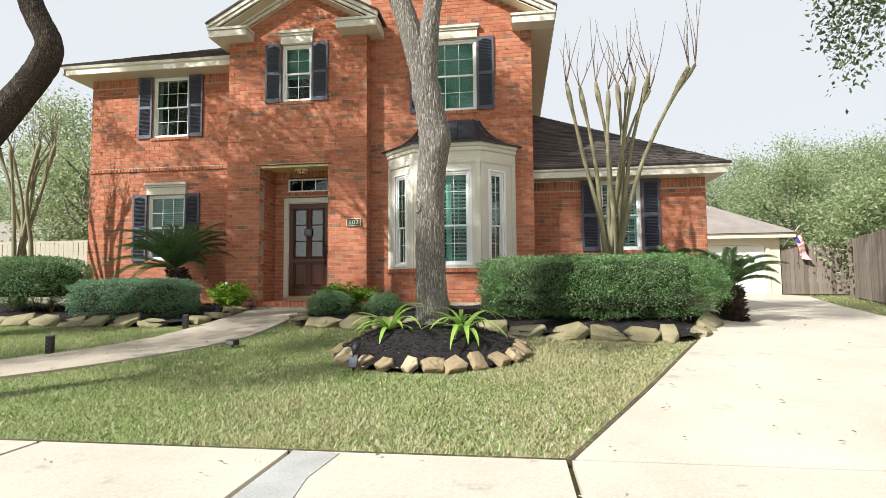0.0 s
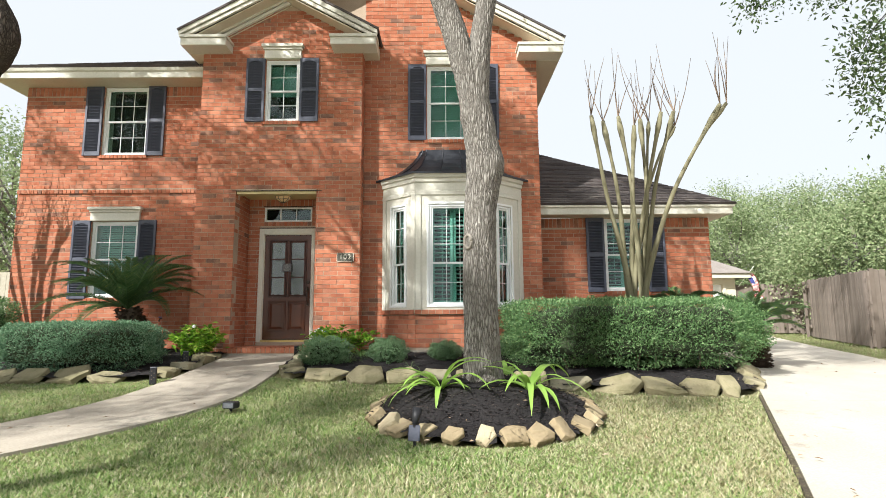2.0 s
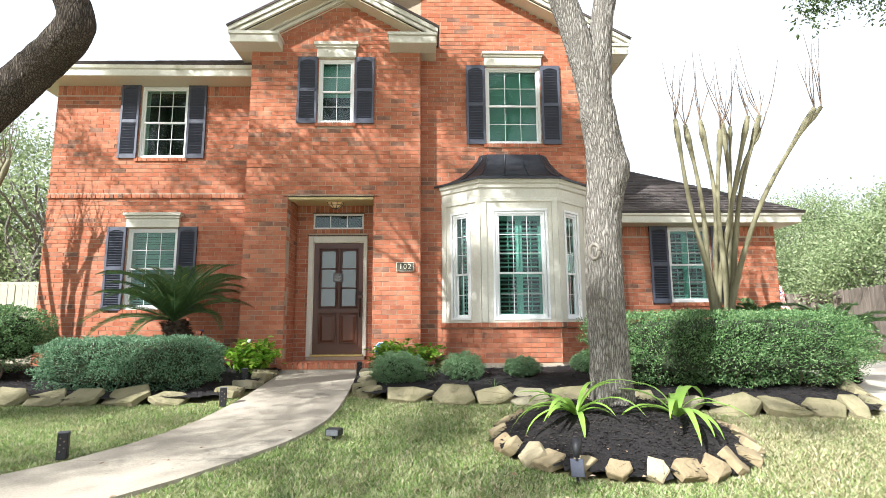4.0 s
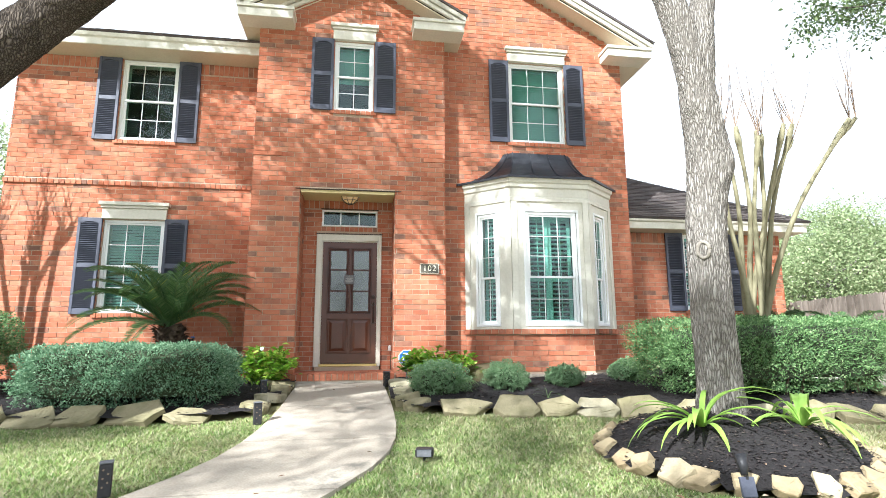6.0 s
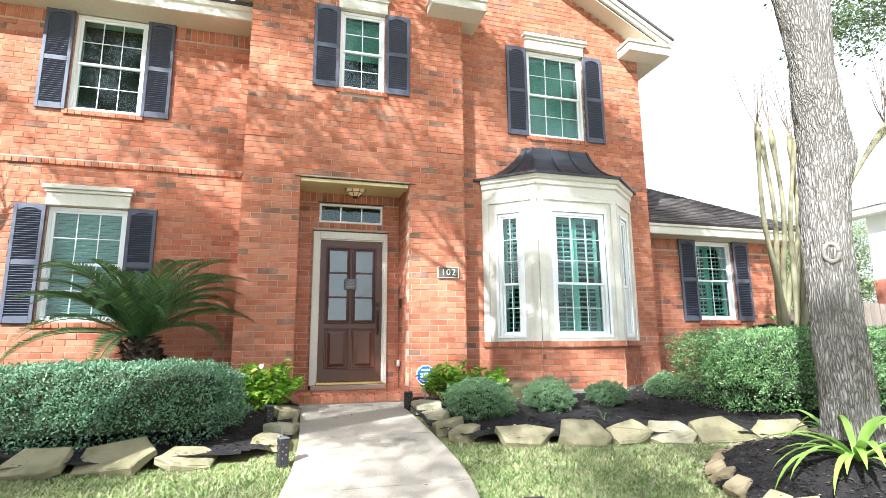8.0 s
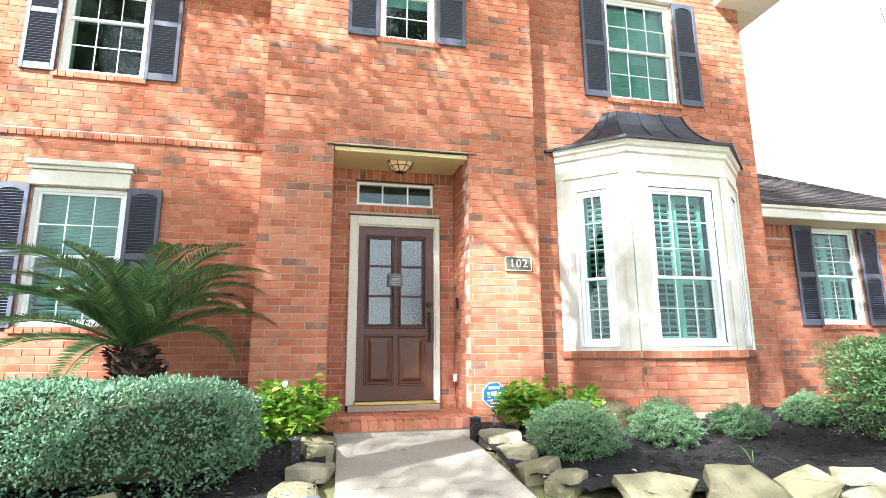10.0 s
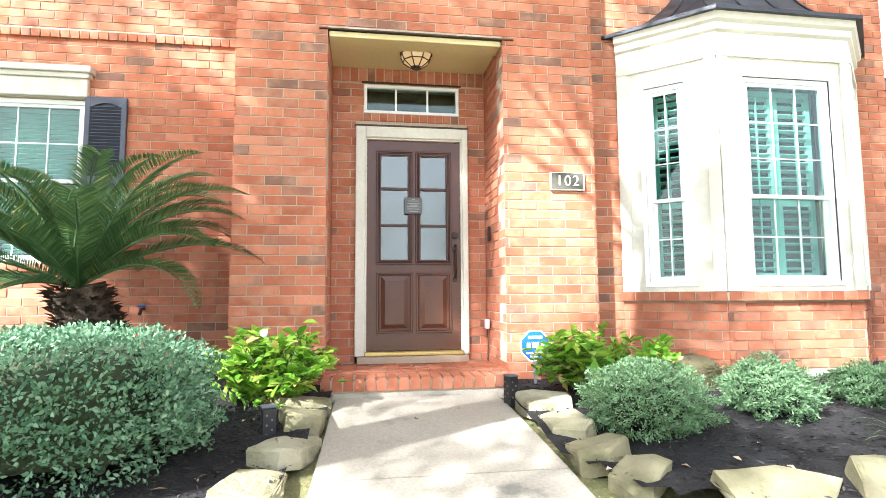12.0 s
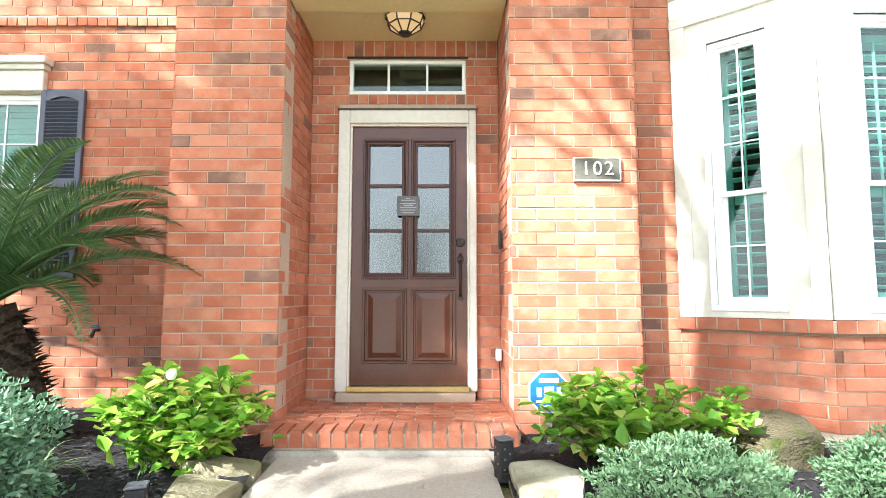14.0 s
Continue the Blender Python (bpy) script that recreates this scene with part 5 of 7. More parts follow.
box("threshold", -5.01, -4.06, 11.13, 11.26, 0.777, 0.818, M_BRASS, door, "brass threshold", bevel=0.008)
bm = bmesh.new()
for zz, r, dp in ((1.935, 0.036, 0.016), (1.935, 0.02, 0.028), (1.80, 0.030, 0.014), (1.50, 0.024, 0.014)):
    b = bmesh.ops.create_cone(bm, cap_ends=True, segments=20, radius1=r, radius2=r * 0.85, depth=dp)
    bmesh.ops.transform(bm, matrix=pose(-4.128, 11.2145 - dp / 2, zz, 90), verts=b["verts"])
part("deadbolt", bm, M_BRONZE, door, "dark bronze deadbolt and handle plates")
bm = bmesh.new()
tube(bm, spline([(-4.128, 11.20, 1.79), (-4.128, 11.165, 1.74), (-4.128, 11.152, 1.65), (-4.128, 11.165, 1.56), (-4.128, 11.20, 1.51)], 4), [0.011] * 17, 8)
tube(bm, [(-4.128, 11.20, 1.835), (-4.128, 11.16, 1.82)], [0.014, 0.009], 8)
part("handle", bm, M_BRONZE, door, "dark bronze grip handle")

# transom window
tran = tagged(new("window_transom"), "small three-pane transom window above the door", "window", "", "structure")
bm = bmesh.new()
frame_ring(bm, TRAN[0], TRAN[1], TRAN[2], TRAN[3], 0.03, 11.21, 11.27, None)
part("window_frame", bm, M_VINYL, tran)
for i in (1, 2):
    c = TRAN[0] + (TRAN[1] - TRAN[0]) * i / 3
    box("glazing_bar", c - 0.009, c + 0.009, 11.225, 11.25, TRAN[2] + 0.03, TRAN[3] - 0.03, M_VINYL, tran)
for i in range(3):
    a = TRAN[0] + 0.03 + (TRAN[1] - TRAN[0] - 0.06) * i / 3
    g = box("pane", a, a + (TRAN[1] - TRAN[0] - 0.06) / 3 - 0.001, 11.238, 11.242, TRAN[2] + 0.025, TRAN[3] - 0.025, M_GLASS, tran)
    g.visible_shadow = False
box("room_lining", TRAN[0] - 0.1, TRAN[1] + 0.1, 11.7, 11.75, 3.0, 3.6, M_ROOM_SHADE, tran)


# ---- trees ----
def bark_trunk(path, radii, name, parent, material, sides=26, n=9, ridge=0.06, seed=1, label="", knots=()):
    """A trunk with furrowed bark through the given points."""
    pts = [Vector(p) for p in spline(path, n)]
    rad = [float(q[0]) for q in spline([(r, 0, 0) for r in radii], n)]
    vs, fs = [], []
    for i, p in enumerate(pts):
        d = (pts[min(i + 1, len(pts) - 1)] - pts[max(i - 1, 0)]).normalized()
        ax, ay = cross_axes(d)
        for j in range(sides):
            a = 2 * math.pi * j / sides
            w = Vector((math.cos(a), math.sin(a), 0))
            out = ax * w.x + ay * w.y
            wander = 0.25 * noise.noise(Vector((w.x * 2, w.y * 2, p.z * 5 + seed)))
            a2 = a + wander
            k = 1 - 2.4 * abs(noise.noise(Vector((math.cos(a2) * 6.5 + seed, math.sin(a2) * 6.5, p.z * 3.2)))) + 0.6 * noise.noise(Vector((w.x * 12, w.y * 12 + seed, p.z * 9))) + 0.6 * noise.noise(Vector((w.x * 1.2, w.y * 1.2, p.z * 1.6 + seed)))
            v = p + out * rad[i] * (1 + ridge * k)
            for kp, kr, kh in knots:
                g = math.exp(-((v - Vector(kp)).length / kr) ** 2)
                v = v + out * kh * g
            vs.append(v)
    for i in range(len(pts) - 1):
        for j in range(sides):
            a, b = i * sides + j, i * sides + (j + 1) % sides
            fs.append((a, b, b + sides, a + sides))
    fs.append(tuple(range(sides))[::-1])
    fs.append(tuple((len(pts) - 1) * sides + j for j in range(sides)))
    return raw(name, vs, fs, material, parent, label, True)


def clump_leaves(centres, each, spread, size, flat=0.7):
    """Leaves gathered in loose clumps."""
    c = np.repeat(np.asarray(centres, float), each, 0)
    p = c + rng.normal(size=c.shape) * spread * np.array([1, 1, flat])
    d = unit(len(p)) + (p - c) / max(spread, 1e-3) * 0.4
    s = size * rng.uniform(0.6, 1.3, len(p))
    return leaves(p, d, unit(len(p)) + [0, 0, 0.8], s, s * 0.5)


def limb_to(bm, a, b, r0, r1, seed):
    rr = random.Random(seed)
    a, b = np.array(a, float), np.array(b, float)
    L = np.linalg.norm(b - a)
    m1 = a + (b - a) * 0.35 + np.array([rr.uniform(-1, 1), rr.uniform(-1, 1), rr.uniform(0, 0.8)]) * L * 0.10
    m2 = a + (b - a) * 0.7 + np.array([rr.uniform(-1, 1), rr.uniform(-1, 1), rr.uniform(0, 0.8)]) * L * 0.08
    p = spline([a, m1, m2, b], 3)
    tube(bm, p, list(np.linspace(r0, r1, len(p))), 6, 0.15, seed)


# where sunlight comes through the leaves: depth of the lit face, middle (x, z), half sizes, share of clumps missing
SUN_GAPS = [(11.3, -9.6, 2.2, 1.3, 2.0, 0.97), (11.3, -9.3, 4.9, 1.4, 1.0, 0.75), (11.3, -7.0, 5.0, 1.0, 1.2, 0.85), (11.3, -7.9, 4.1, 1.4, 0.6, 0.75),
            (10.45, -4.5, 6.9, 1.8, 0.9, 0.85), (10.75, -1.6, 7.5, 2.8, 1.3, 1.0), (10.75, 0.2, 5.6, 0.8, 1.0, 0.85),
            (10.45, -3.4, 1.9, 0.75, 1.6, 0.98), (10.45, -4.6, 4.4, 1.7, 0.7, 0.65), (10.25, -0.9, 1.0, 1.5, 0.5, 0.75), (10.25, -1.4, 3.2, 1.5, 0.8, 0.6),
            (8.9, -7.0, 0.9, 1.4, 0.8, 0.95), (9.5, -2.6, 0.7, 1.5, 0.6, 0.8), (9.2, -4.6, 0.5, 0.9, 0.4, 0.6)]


def crown(tree, centre, radius, clumps, each, spread, size, roots, material, low=None, seed=3, shade_clumps=()):
    """Limbs from the roots to clumps of leaves in a rounded, gappy crown."""
    rr = np.random.default_rng(seed)
    c = rr.normal(size=(clumps, 3))
    c = c / np.linalg.norm(c, axis=1, keepdims=True) * rr.uniform(0.35, 1, (clumps, 1)) ** 0.6 * radius + centre
    c = np.repeat(c, 3, 0) + rr.normal(size=(clumps * 3, 3)) * 0.30          # clumps stand in sprays of three
    if low is not None:
        c = c[c[:, 2] > low]
    c = c[rr.permutation(len(c))[:clumps]]
    c = c[np.argsort((c - centre) @ np.array([0.6, 0.7, 0.4]))]
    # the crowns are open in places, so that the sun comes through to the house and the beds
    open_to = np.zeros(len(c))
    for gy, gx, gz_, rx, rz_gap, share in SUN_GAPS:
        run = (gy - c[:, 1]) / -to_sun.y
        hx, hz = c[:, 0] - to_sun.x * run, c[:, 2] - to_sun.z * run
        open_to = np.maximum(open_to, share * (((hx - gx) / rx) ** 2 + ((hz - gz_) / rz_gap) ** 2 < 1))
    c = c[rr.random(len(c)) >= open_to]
    if len(shade_clumps):
        c = np.concatenate([c, np.array(shade_clumps, float)])
    bm = bmesh.new()
    hubs = centre + (c[::14] - centre) * 0.6                     # boughs from the trunk, thin branches from each bough's end
    for i, h in enumerate(hubs):
        limb_to(bm, min(roots, key=lambda t: np.linalg.norm(h - np.array(t))), h, 0.03, 0.012, i)
    for i, q in enumerate(c[::4]):
        limb_to(bm, min(hubs, key=lambda h: np.linalg.norm(q - h)), q, 0.011, 0.004, i)
    part("limbs", bm, M_BARK, tree)
    v, f = clump_leaves(c, each, spread, size)
    leaf_object("crown", v, f, material, tree, "loose crown of small dark green leaves")
    return c


front_tree = thing("front_tree", (0, 0, 0), "grey-barked lawn tree with a forked trunk in a mulch ring", "tree")
knot_at = (-1.19, 6.47, 2.05)
bark_trunk([(-1.04, 6.64, 0.35), (-1.04, 6.64, 0.75), (-1.06, 6.63, 1.5), (-1.05, 6.62, 2.3), (-1.00, 6.58, 2.95), (-1.09, 6.52, 3.6), (-1.13, 6.49, 4.05)],
           [0.27, 0.195, 0.18, 0.172, 0.185, 0.165, 0.11], "trunk", front_tree, M_BARK, 96, 28, 0.06, 1, knots=((knot_at, 0.09, 0.025), ((-0.86, 6.52, 2.9), 0.16, 0.05), ((-1.25, 6.45, 3.45), 0.1, 0.03)))
bark_trunk([(-1.12, 6.50, 3.55), (-1.18, 6.48, 3.95), (-1.32, 6.46, 4.45), (-1.48, 6.45, 4.95), (-1.75, 6.45, 6.0), (-2.1, 6.5, 7.4)], [0.13, 0.145, 0.135, 0.13, 0.11, 0.06], "limb", front_tree, M_BARK, 60, 24, 0.06, 4)
bark_trunk([(-1.07, 6.52, 3.55), (-1.07, 6.48, 3.95), (-1.01, 6.46, 4.45), (-0.93, 6.45, 4.95), (-0.80, 6.4, 6.0), (-0.5, 6.4, 7.4)], [0.13, 0.14, 0.115, 0.11, 0.095, 0.05], "limb", front_tree, M_BARK, 60, 24, 0.06, 6)
scar = pose(-1.186, 6.497, 2.04, 0, 0, -46)                     # local -y points out of the trunk
bm = bmesh.new()
tube(bm, [scar @ Vector((0.052 * math.cos(k * 0.3927), -0.004 - 0.006 * (k % 3 == 0), 0.074 * math.sin(k * 0.3927))) for k in range(17)], [0.018] * 17, 8, 0.25, 3)
scar_ring = part("branch_scar", bm, M_SCAR, front_tree, "pale healed ring of bark", True)
bm = bmesh.new()
prism(bm, [(0.045 * math.cos(k * 0.524), 0.066 * math.sin(k * 0.524)) for k in range(12)], "y", -0.006, 0.04)
bmesh.ops.transform(bm, matrix=scar, verts=bm.verts)
part("hollow", bm, M_BARK, scar_ring, "grey bark inside the scar")
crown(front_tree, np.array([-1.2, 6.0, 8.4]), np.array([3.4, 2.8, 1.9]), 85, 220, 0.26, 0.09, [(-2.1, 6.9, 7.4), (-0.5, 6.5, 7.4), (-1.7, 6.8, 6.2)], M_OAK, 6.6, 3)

oak = thing("oak_tree", (0, 0, 0), "leaning dark-barked oak beside the front walk", "tree")
bark_trunk([(-10.1, 6.5, 0.1), (-9.6, 6.55, 1.2), (-8.7, 6.62, 2.35), (-7.9, 6.66, 3.1), (-7.36, 6.67, 3.65), (-6.94, 6.64, 4.05), (-6.52, 6.45, 4.28), (-6.45, 6.40, 4.52), (-6.62, 6.36, 4.88), (-6.78, 6.3, 5.35), (-7.0, 6.0, 6.6)],
           [0.40, 0.28, 0.24, 0.215, 0.20, 0.185, 0.175, 0.16, 0.15, 0.14, 0.09], "trunk", oak, M_BARK_DARK, 60, 16, 0.06, 9)
# last list: unseen clumps added on the sun's rays, shading cycad wall and left pier
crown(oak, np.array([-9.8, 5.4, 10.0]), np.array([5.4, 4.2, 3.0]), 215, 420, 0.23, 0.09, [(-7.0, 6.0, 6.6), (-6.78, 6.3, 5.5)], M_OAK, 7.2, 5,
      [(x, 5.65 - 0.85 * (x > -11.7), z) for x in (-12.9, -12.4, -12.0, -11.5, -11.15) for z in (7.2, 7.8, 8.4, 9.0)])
street_tree = thing("street_tree", (0, 0, 0), "oak beside the road that shades the lawn", "tree")
bark_trunk([(-11.5, -2.5, -0.05), (-11.4, -2.4, 1.6), (-11.2, -2.1, 3.6), (-10.9, -1.8, 5.8), (-10.6, -1.5, 7.2)], [0.42, 0.3, 0.26, 0.18, 0.09], "trunk", street_tree, M_BARK_DARK, 22, 7, 0.06, 15)
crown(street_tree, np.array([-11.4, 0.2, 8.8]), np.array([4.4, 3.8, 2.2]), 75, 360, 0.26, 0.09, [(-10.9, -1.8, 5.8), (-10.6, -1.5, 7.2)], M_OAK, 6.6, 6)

shade = thing("shade_tree", (0, 0, 0), "oak beyond the driveway with leaves hanging over it", "tree")
bark_trunk([(9.6, 3.8, 0.0), (9.4, 3.9, 1.5), (9.0, 4.2, 3.5), (8.2, 4.8, 5.2), (7.4, 5.6, 6.6)], [0.42, 0.30, 0.27, 0.2, 0.1], "trunk", shade, M_BARK_DARK, 22, 7, 0.09, 13)
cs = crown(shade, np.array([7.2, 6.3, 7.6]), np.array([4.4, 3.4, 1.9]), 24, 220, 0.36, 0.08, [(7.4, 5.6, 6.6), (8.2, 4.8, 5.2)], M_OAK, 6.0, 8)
# sprays of leaves that hang low at the crown's edge
rr = np.random.default_rng(4)
low = np.array([(4.9, 8.3, 5.2), (4.8, 8.25, 4.8), (5.0, 8.35, 4.4), (5.2, 8.45, 5.6), (5.5, 8.4, 5.1), (6.0, 8.8, 5.3)])
high = np.stack([rr.uniform(3.7, 7.8, 22), rr.uniform(9.8, 11.4, 22), rr.uniform(7.15, 8.8, 22)], 1)
high[:, 2] += 0.35 * np.abs(np.sin(high[:, 0] * 2.4))
bm = bmesh.new()
for i, q in enumerate(low):
    limb_to(bm, (6.3, 7.0, 6.8), q, 0.02, 0.004, 70 + i)
for i, q in enumerate(high):
    limb_to(bm, (6.0 + (i % 3) * 0.6, 9.6, 7.6), q, 0.014, 0.004, 170 + i)
v, f = clump_leaves(low, 260, 0.17, 0.085, 1.3)
v2, f2 = clump_leaves(high, 230, 0.20, 0.09, 0.9)
v, f = np.concatenate([v, v2]), np.concatenate([f, f2 + len(v)])
part("hanging_growth", bm, M_BARK_DARK, shade)
leaf_object("hanging_leaves", v, f, M_OAK, shade, "small dark leaves hanging from thin twigs")


def crape_myrtle(name, base, stems, knuckle, label, seed, twigs=5):
    """Smooth bare stems that end in pruned knuckles with thin upright shoots."""
    t = thing(name, (0, 0, 0), label, "tree", "crape myrtles")
    rr = random.Random(seed)
    bz = float(gz(*base)) + 0.02
    for i, (dx, dy, h) in enumerate(stems):
        bm = bmesh.new()
        a = np.array((base[0] + rr.uniform(-0.12, 0.12), base[1] + rr.uniform(-0.12, 0.12), bz))
        b = np.array((base[0] + dx, base[1] + dy, h))
        m1, m2 = a + (b - a) * 0.33, a + (b - a) * 0.68
        m1[:2] = a[:2] + (b - a)[:2] * 0.14 + [rr.uniform(-0.07, 0.07), rr.uniform(-0.07, 0.07)]
        m2[:2] = a[:2] + (b - a)[:2] * 0.5 + [rr.uniform(-0.09, 0.09), rr.uniform(-0.09, 0.09)]
        p = spline([a, m1, m2, b], 6)
        tube(bm, p, list(np.linspace(0.058, 0.027, len(p) - 3)) + [0.034, 0.047, 0.03], 9, 0.2, i + seed)
        tips = [b]
        if rr.random() < 0.8:
            q = p[len(p) * 2 // 3]
            e = np.array(b) + [rr.uniform(-0.3, 0.3), rr.uniform(-0.2, 0.2), rr.uniform(-0.25, 0.25)]
            pp = spline([q, (q + e) / 2 + [0, 0, 0.1], e], 4)
            tube(bm, pp, list(np.linspace(0.027, 0.02, len(pp) - 3)) + [0.026, 0.04, 0.026], 7, 0.2, i)
            tips.append(e)
        part("stem", bm, M_CRAPE, t, "", True)
        for e in tips:
            for k in range(twigs):
                bm = bmesh.new()
                L = rr.uniform(0.35, 1.25)
                up = np.array([rr.uniform(-0.45, 0.45), rr.uniform(-0.3, 0.3), 1.0])
                pp = spline([e, e + up * L * 0.5 + [rr.uniform(-0.05, 0.05), 0, 0], e + np.array([up[0] * 0.8, up[1] * 0.8, 1.0]) * L], 3)
                tube(bm, pp, list(np.linspace(0.009, 0.003, len(pp))), 4)
                part("shoot", bm, M_TWIG, t, "thin bare upright shoot")
    return t


crape_myrtle("crape_myrtle", (1.72, 9.45), [(-0.80, -0.55, 4.42), (-0.55, -0.35, 4.40), (-0.28, -0.3, 4.5), (-0.12, -0.55, 4.25), (0.08, -0.3, 4.45), (0.30, -0.6, 4.45), (0.55, -0.5, 4.5), (1.02, -1.02, 4.40)],
             4.4, "pruned crape myrtle with bare tan stems behind the hedge", 21, 4)
crape_myrtle("crape_myrtle", (-10.65, 10.15), [(-0.46, 0.1, 4.0), (-0.2, -0.2, 4.15), (0.1, 0.2, 3.9), (0.32, 0, 4.25), (0.6, 0.1, 4.2), (-0.74, 0, 4.25)], 4.2, "pruned crape myrtle with bare stems beside the house corner", 33)


# ---- hedges and bushes ----
def leafy_mass(name, label, category, centre, half, count, size, material, power=3.0, rough=0.08, group="", core=0.76, rz=0.0, skirt=0.25, slim=0.5):
    """A clipped or rounded mass of leaves on short stems round a solid core, coloured dark as shade."""
    t = thing(name, centre, label, category, group, "", rz)
    u = unit(count)
    half = np.array(half, float)
    k = (np.abs(u[:, 0]) ** power + np.abs(u[:, 1]) ** power + np.abs(u[:, 2]) ** power) ** (-1 / power)
    q = u * k[:, None] * half
    tuft = sum(np.sin(q @ w * g + 2 * g) for w, g in zip(np.array([(1, 0.4, 0.5), (-0.6, 1, 0.7), (0.4, -0.7, 1), (0.9, 0.8, -0.6)]), (21.0, 27.0, 24.0, 33.0))) / 4
    depth = 1 - np.abs(rng.normal(size=count)) * 0.10 + 0.035 / half.min() * tuft + rough * 0.7 * soft_noise(u[:, 0] * 5 + centre[0], u[:, 1] * 5 + u[:, 2] * 7, 2.3, 1.0)
    p = u * (k * depth)[:, None] * half
    gap = sum(np.sin(p @ w * k + k) for w, k in zip(np.array([(1, 0.3, 0.4), (-0.5, 1, 0.6), (0.3, -0.6, 1), (0.8, 0.7, -0.5)]), (9.0, 13.0, 11.0, 17.0))) / 3
    keep = (rng.random(count) < 0.78 + 0.35 * gap) & ~((u[:, 2] < -0.35) & (rng.random(count) < skirt * 2.2))
    p, uu = p[keep], u[keep]
    d = uu * [1, 1, 0.7] + unit(len(p)) * 0.9 + [0, 0, 0.35]
    s = size * rng.uniform(0.65, 1.3, len(p))
    v, f = round_leaves(p, d, unit(len(p)) * 0.7 + uu, s, s * slim)
    leaf_object("leaves", v, f, material, t)
    # solid core; its dark colour stands for the shade between the leaves
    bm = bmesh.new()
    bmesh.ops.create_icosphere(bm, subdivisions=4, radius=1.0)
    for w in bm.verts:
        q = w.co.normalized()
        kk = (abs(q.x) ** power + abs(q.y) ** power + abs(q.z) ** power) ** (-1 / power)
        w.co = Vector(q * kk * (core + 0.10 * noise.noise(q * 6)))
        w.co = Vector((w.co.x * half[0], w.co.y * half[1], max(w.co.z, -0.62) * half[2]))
    part("inner_growth", bm, M_CORE_SHADE, t, "solid core coloured dark for the shade inside")
    n = max(3, int(half[0] * 5))
    rr = random.Random(count)
    for i in range(n):
        x, y = rr.uniform(-0.8, 0.8) * half[0], rr.uniform(-0.5, 0.5) * half[1]
        bm = bmesh.new()
        limb_to(bm, (x * 0.9, y * 0.6, -half[2] - (centre[2] - half[2] - float(gz(centre[0], centre[1]))) - 0.02), (x, y, -half[2] * 0.3), 0.018, 0.008, i)
        part("stem", bm, M_TWIG, t)
    return t


# dark green that paints the shade inside hedges and shrubs
M_CORE_SHADE = surface("core_shade", (0.02, 0.03, 0.014), (0.05, 0.065, 0.03), 8, 60, 0.95, 0.8, 0.02)
leafy_mass("hedge", "clipped dark green boxy hedge in front of the wing", "hedge", (1.30, 8.78, 1.00), (1.84, 0.70, 0.48), 82000, 0.033, M_HEDGE, 6.0, 0.085, slim=0.42)
leafy_mass("hedge", "clipped grey-green low hedge before the cycad", "hedge", (-7.0, 8.98, 0.82), (1.16, 0.44, 0.36), 54000, 0.029, M_LOROP, 5.0, 0.07, core=0.82)
leafy_mass("round_bush", "rounded dark green clipped bush at the house corner", "bush", (-9.75, 9.6, 1.17), (1.0, 0.8, 0.50), 34000, 0.034, M_HEDGE, 3.2, 0.07)
for x, y, r, h in ((-3.30, 9.14, 0.36, 0.23), (-2.33, 9.32, 0.29, 0.20), (-1.44, 9.46, 0.24, 0.15), (-0.32, 9.75, 0.25, 0.17)):
    leafy_mass("low_shrub", "low soft grey-green shrub on the mulch", "shrub", (x, y, float(gz(x, y)) + 0.04 + h * 0.75), (r, r * 0.85, h), int(19000 * r / 0.35), 0.025, M_SHRUB, 2.0, 0.34, "shrubs under the bay window", 0.62, skirt=0.1, slim=0.35)


def leafy_bush(name, label, at, stems, reach, height, size, material, seed, lean=(0, 0)):
    """An open bush: thin woody stems with whorls of broad leaves towards their ends."""
    z = float(gz(at[0], at[1])) + 0.03
    t = thing(name, (at[0], at[1], z), label, "bush", "flowering bushes beside the door")
    rr = np.random.default_rng(seed)
    P, D = [], []
    for i in range(stems):
        bm = bmesh.new()
        a, q = rr.uniform(0, 2 * np.pi), rr.uniform(0.15, 1) ** 0.6
        e = np.array([math.cos(a) * reach[0] * q + lean[0], math.sin(a) * reach[1] * q + lean[1], height * rr.uniform(0.55, 1.0) * (1.1 - 0.45 * q)])
        b = np.array([math.cos(a) * 0.06, math.sin(a) * 0.06, -0.03])
        p = spline([b, b + (e - b) * np.array([0.35, 0.35, 0.5]), e], 4)
        tube(bm, p, list(np.linspace(0.010, 0.003, len(p))), 5)
        part("stem", bm, M_TWIG, t)
        for k in range(3, len(p)):
            m = 6 if k == len(p) - 1 else 4
            for _ in range(m):
                P.append(p[k] + rr.normal(size=3) * 0.015)
                w = rr.uniform(0, 2 * np.pi)
                D.append(np.array([math.cos(w), math.sin(w), rr.uniform(-0.15, 0.75)]) + (p[k] - p[k - 1]) * 2)
        for _ in range(7):
            k = rr.integers(2, len(p))
            P.append(p[k] + rr.normal(size=3) * 0.05)
            D.append(rr.normal(size=3) + [0, 0, 0.3])
    P, D = np.array(P), np.array(D)
    s = size * rr.uniform(0.55, 1.25, len(P))
    v, f = round_leaves(P, D, np.tile([0, 0, 1.0], (len(P), 1)) + rr.normal(size=P.shape) * 0.3, s, s * 0.58, 0.2)
    leaf_object("leaves", v, f, material, t)
    return t


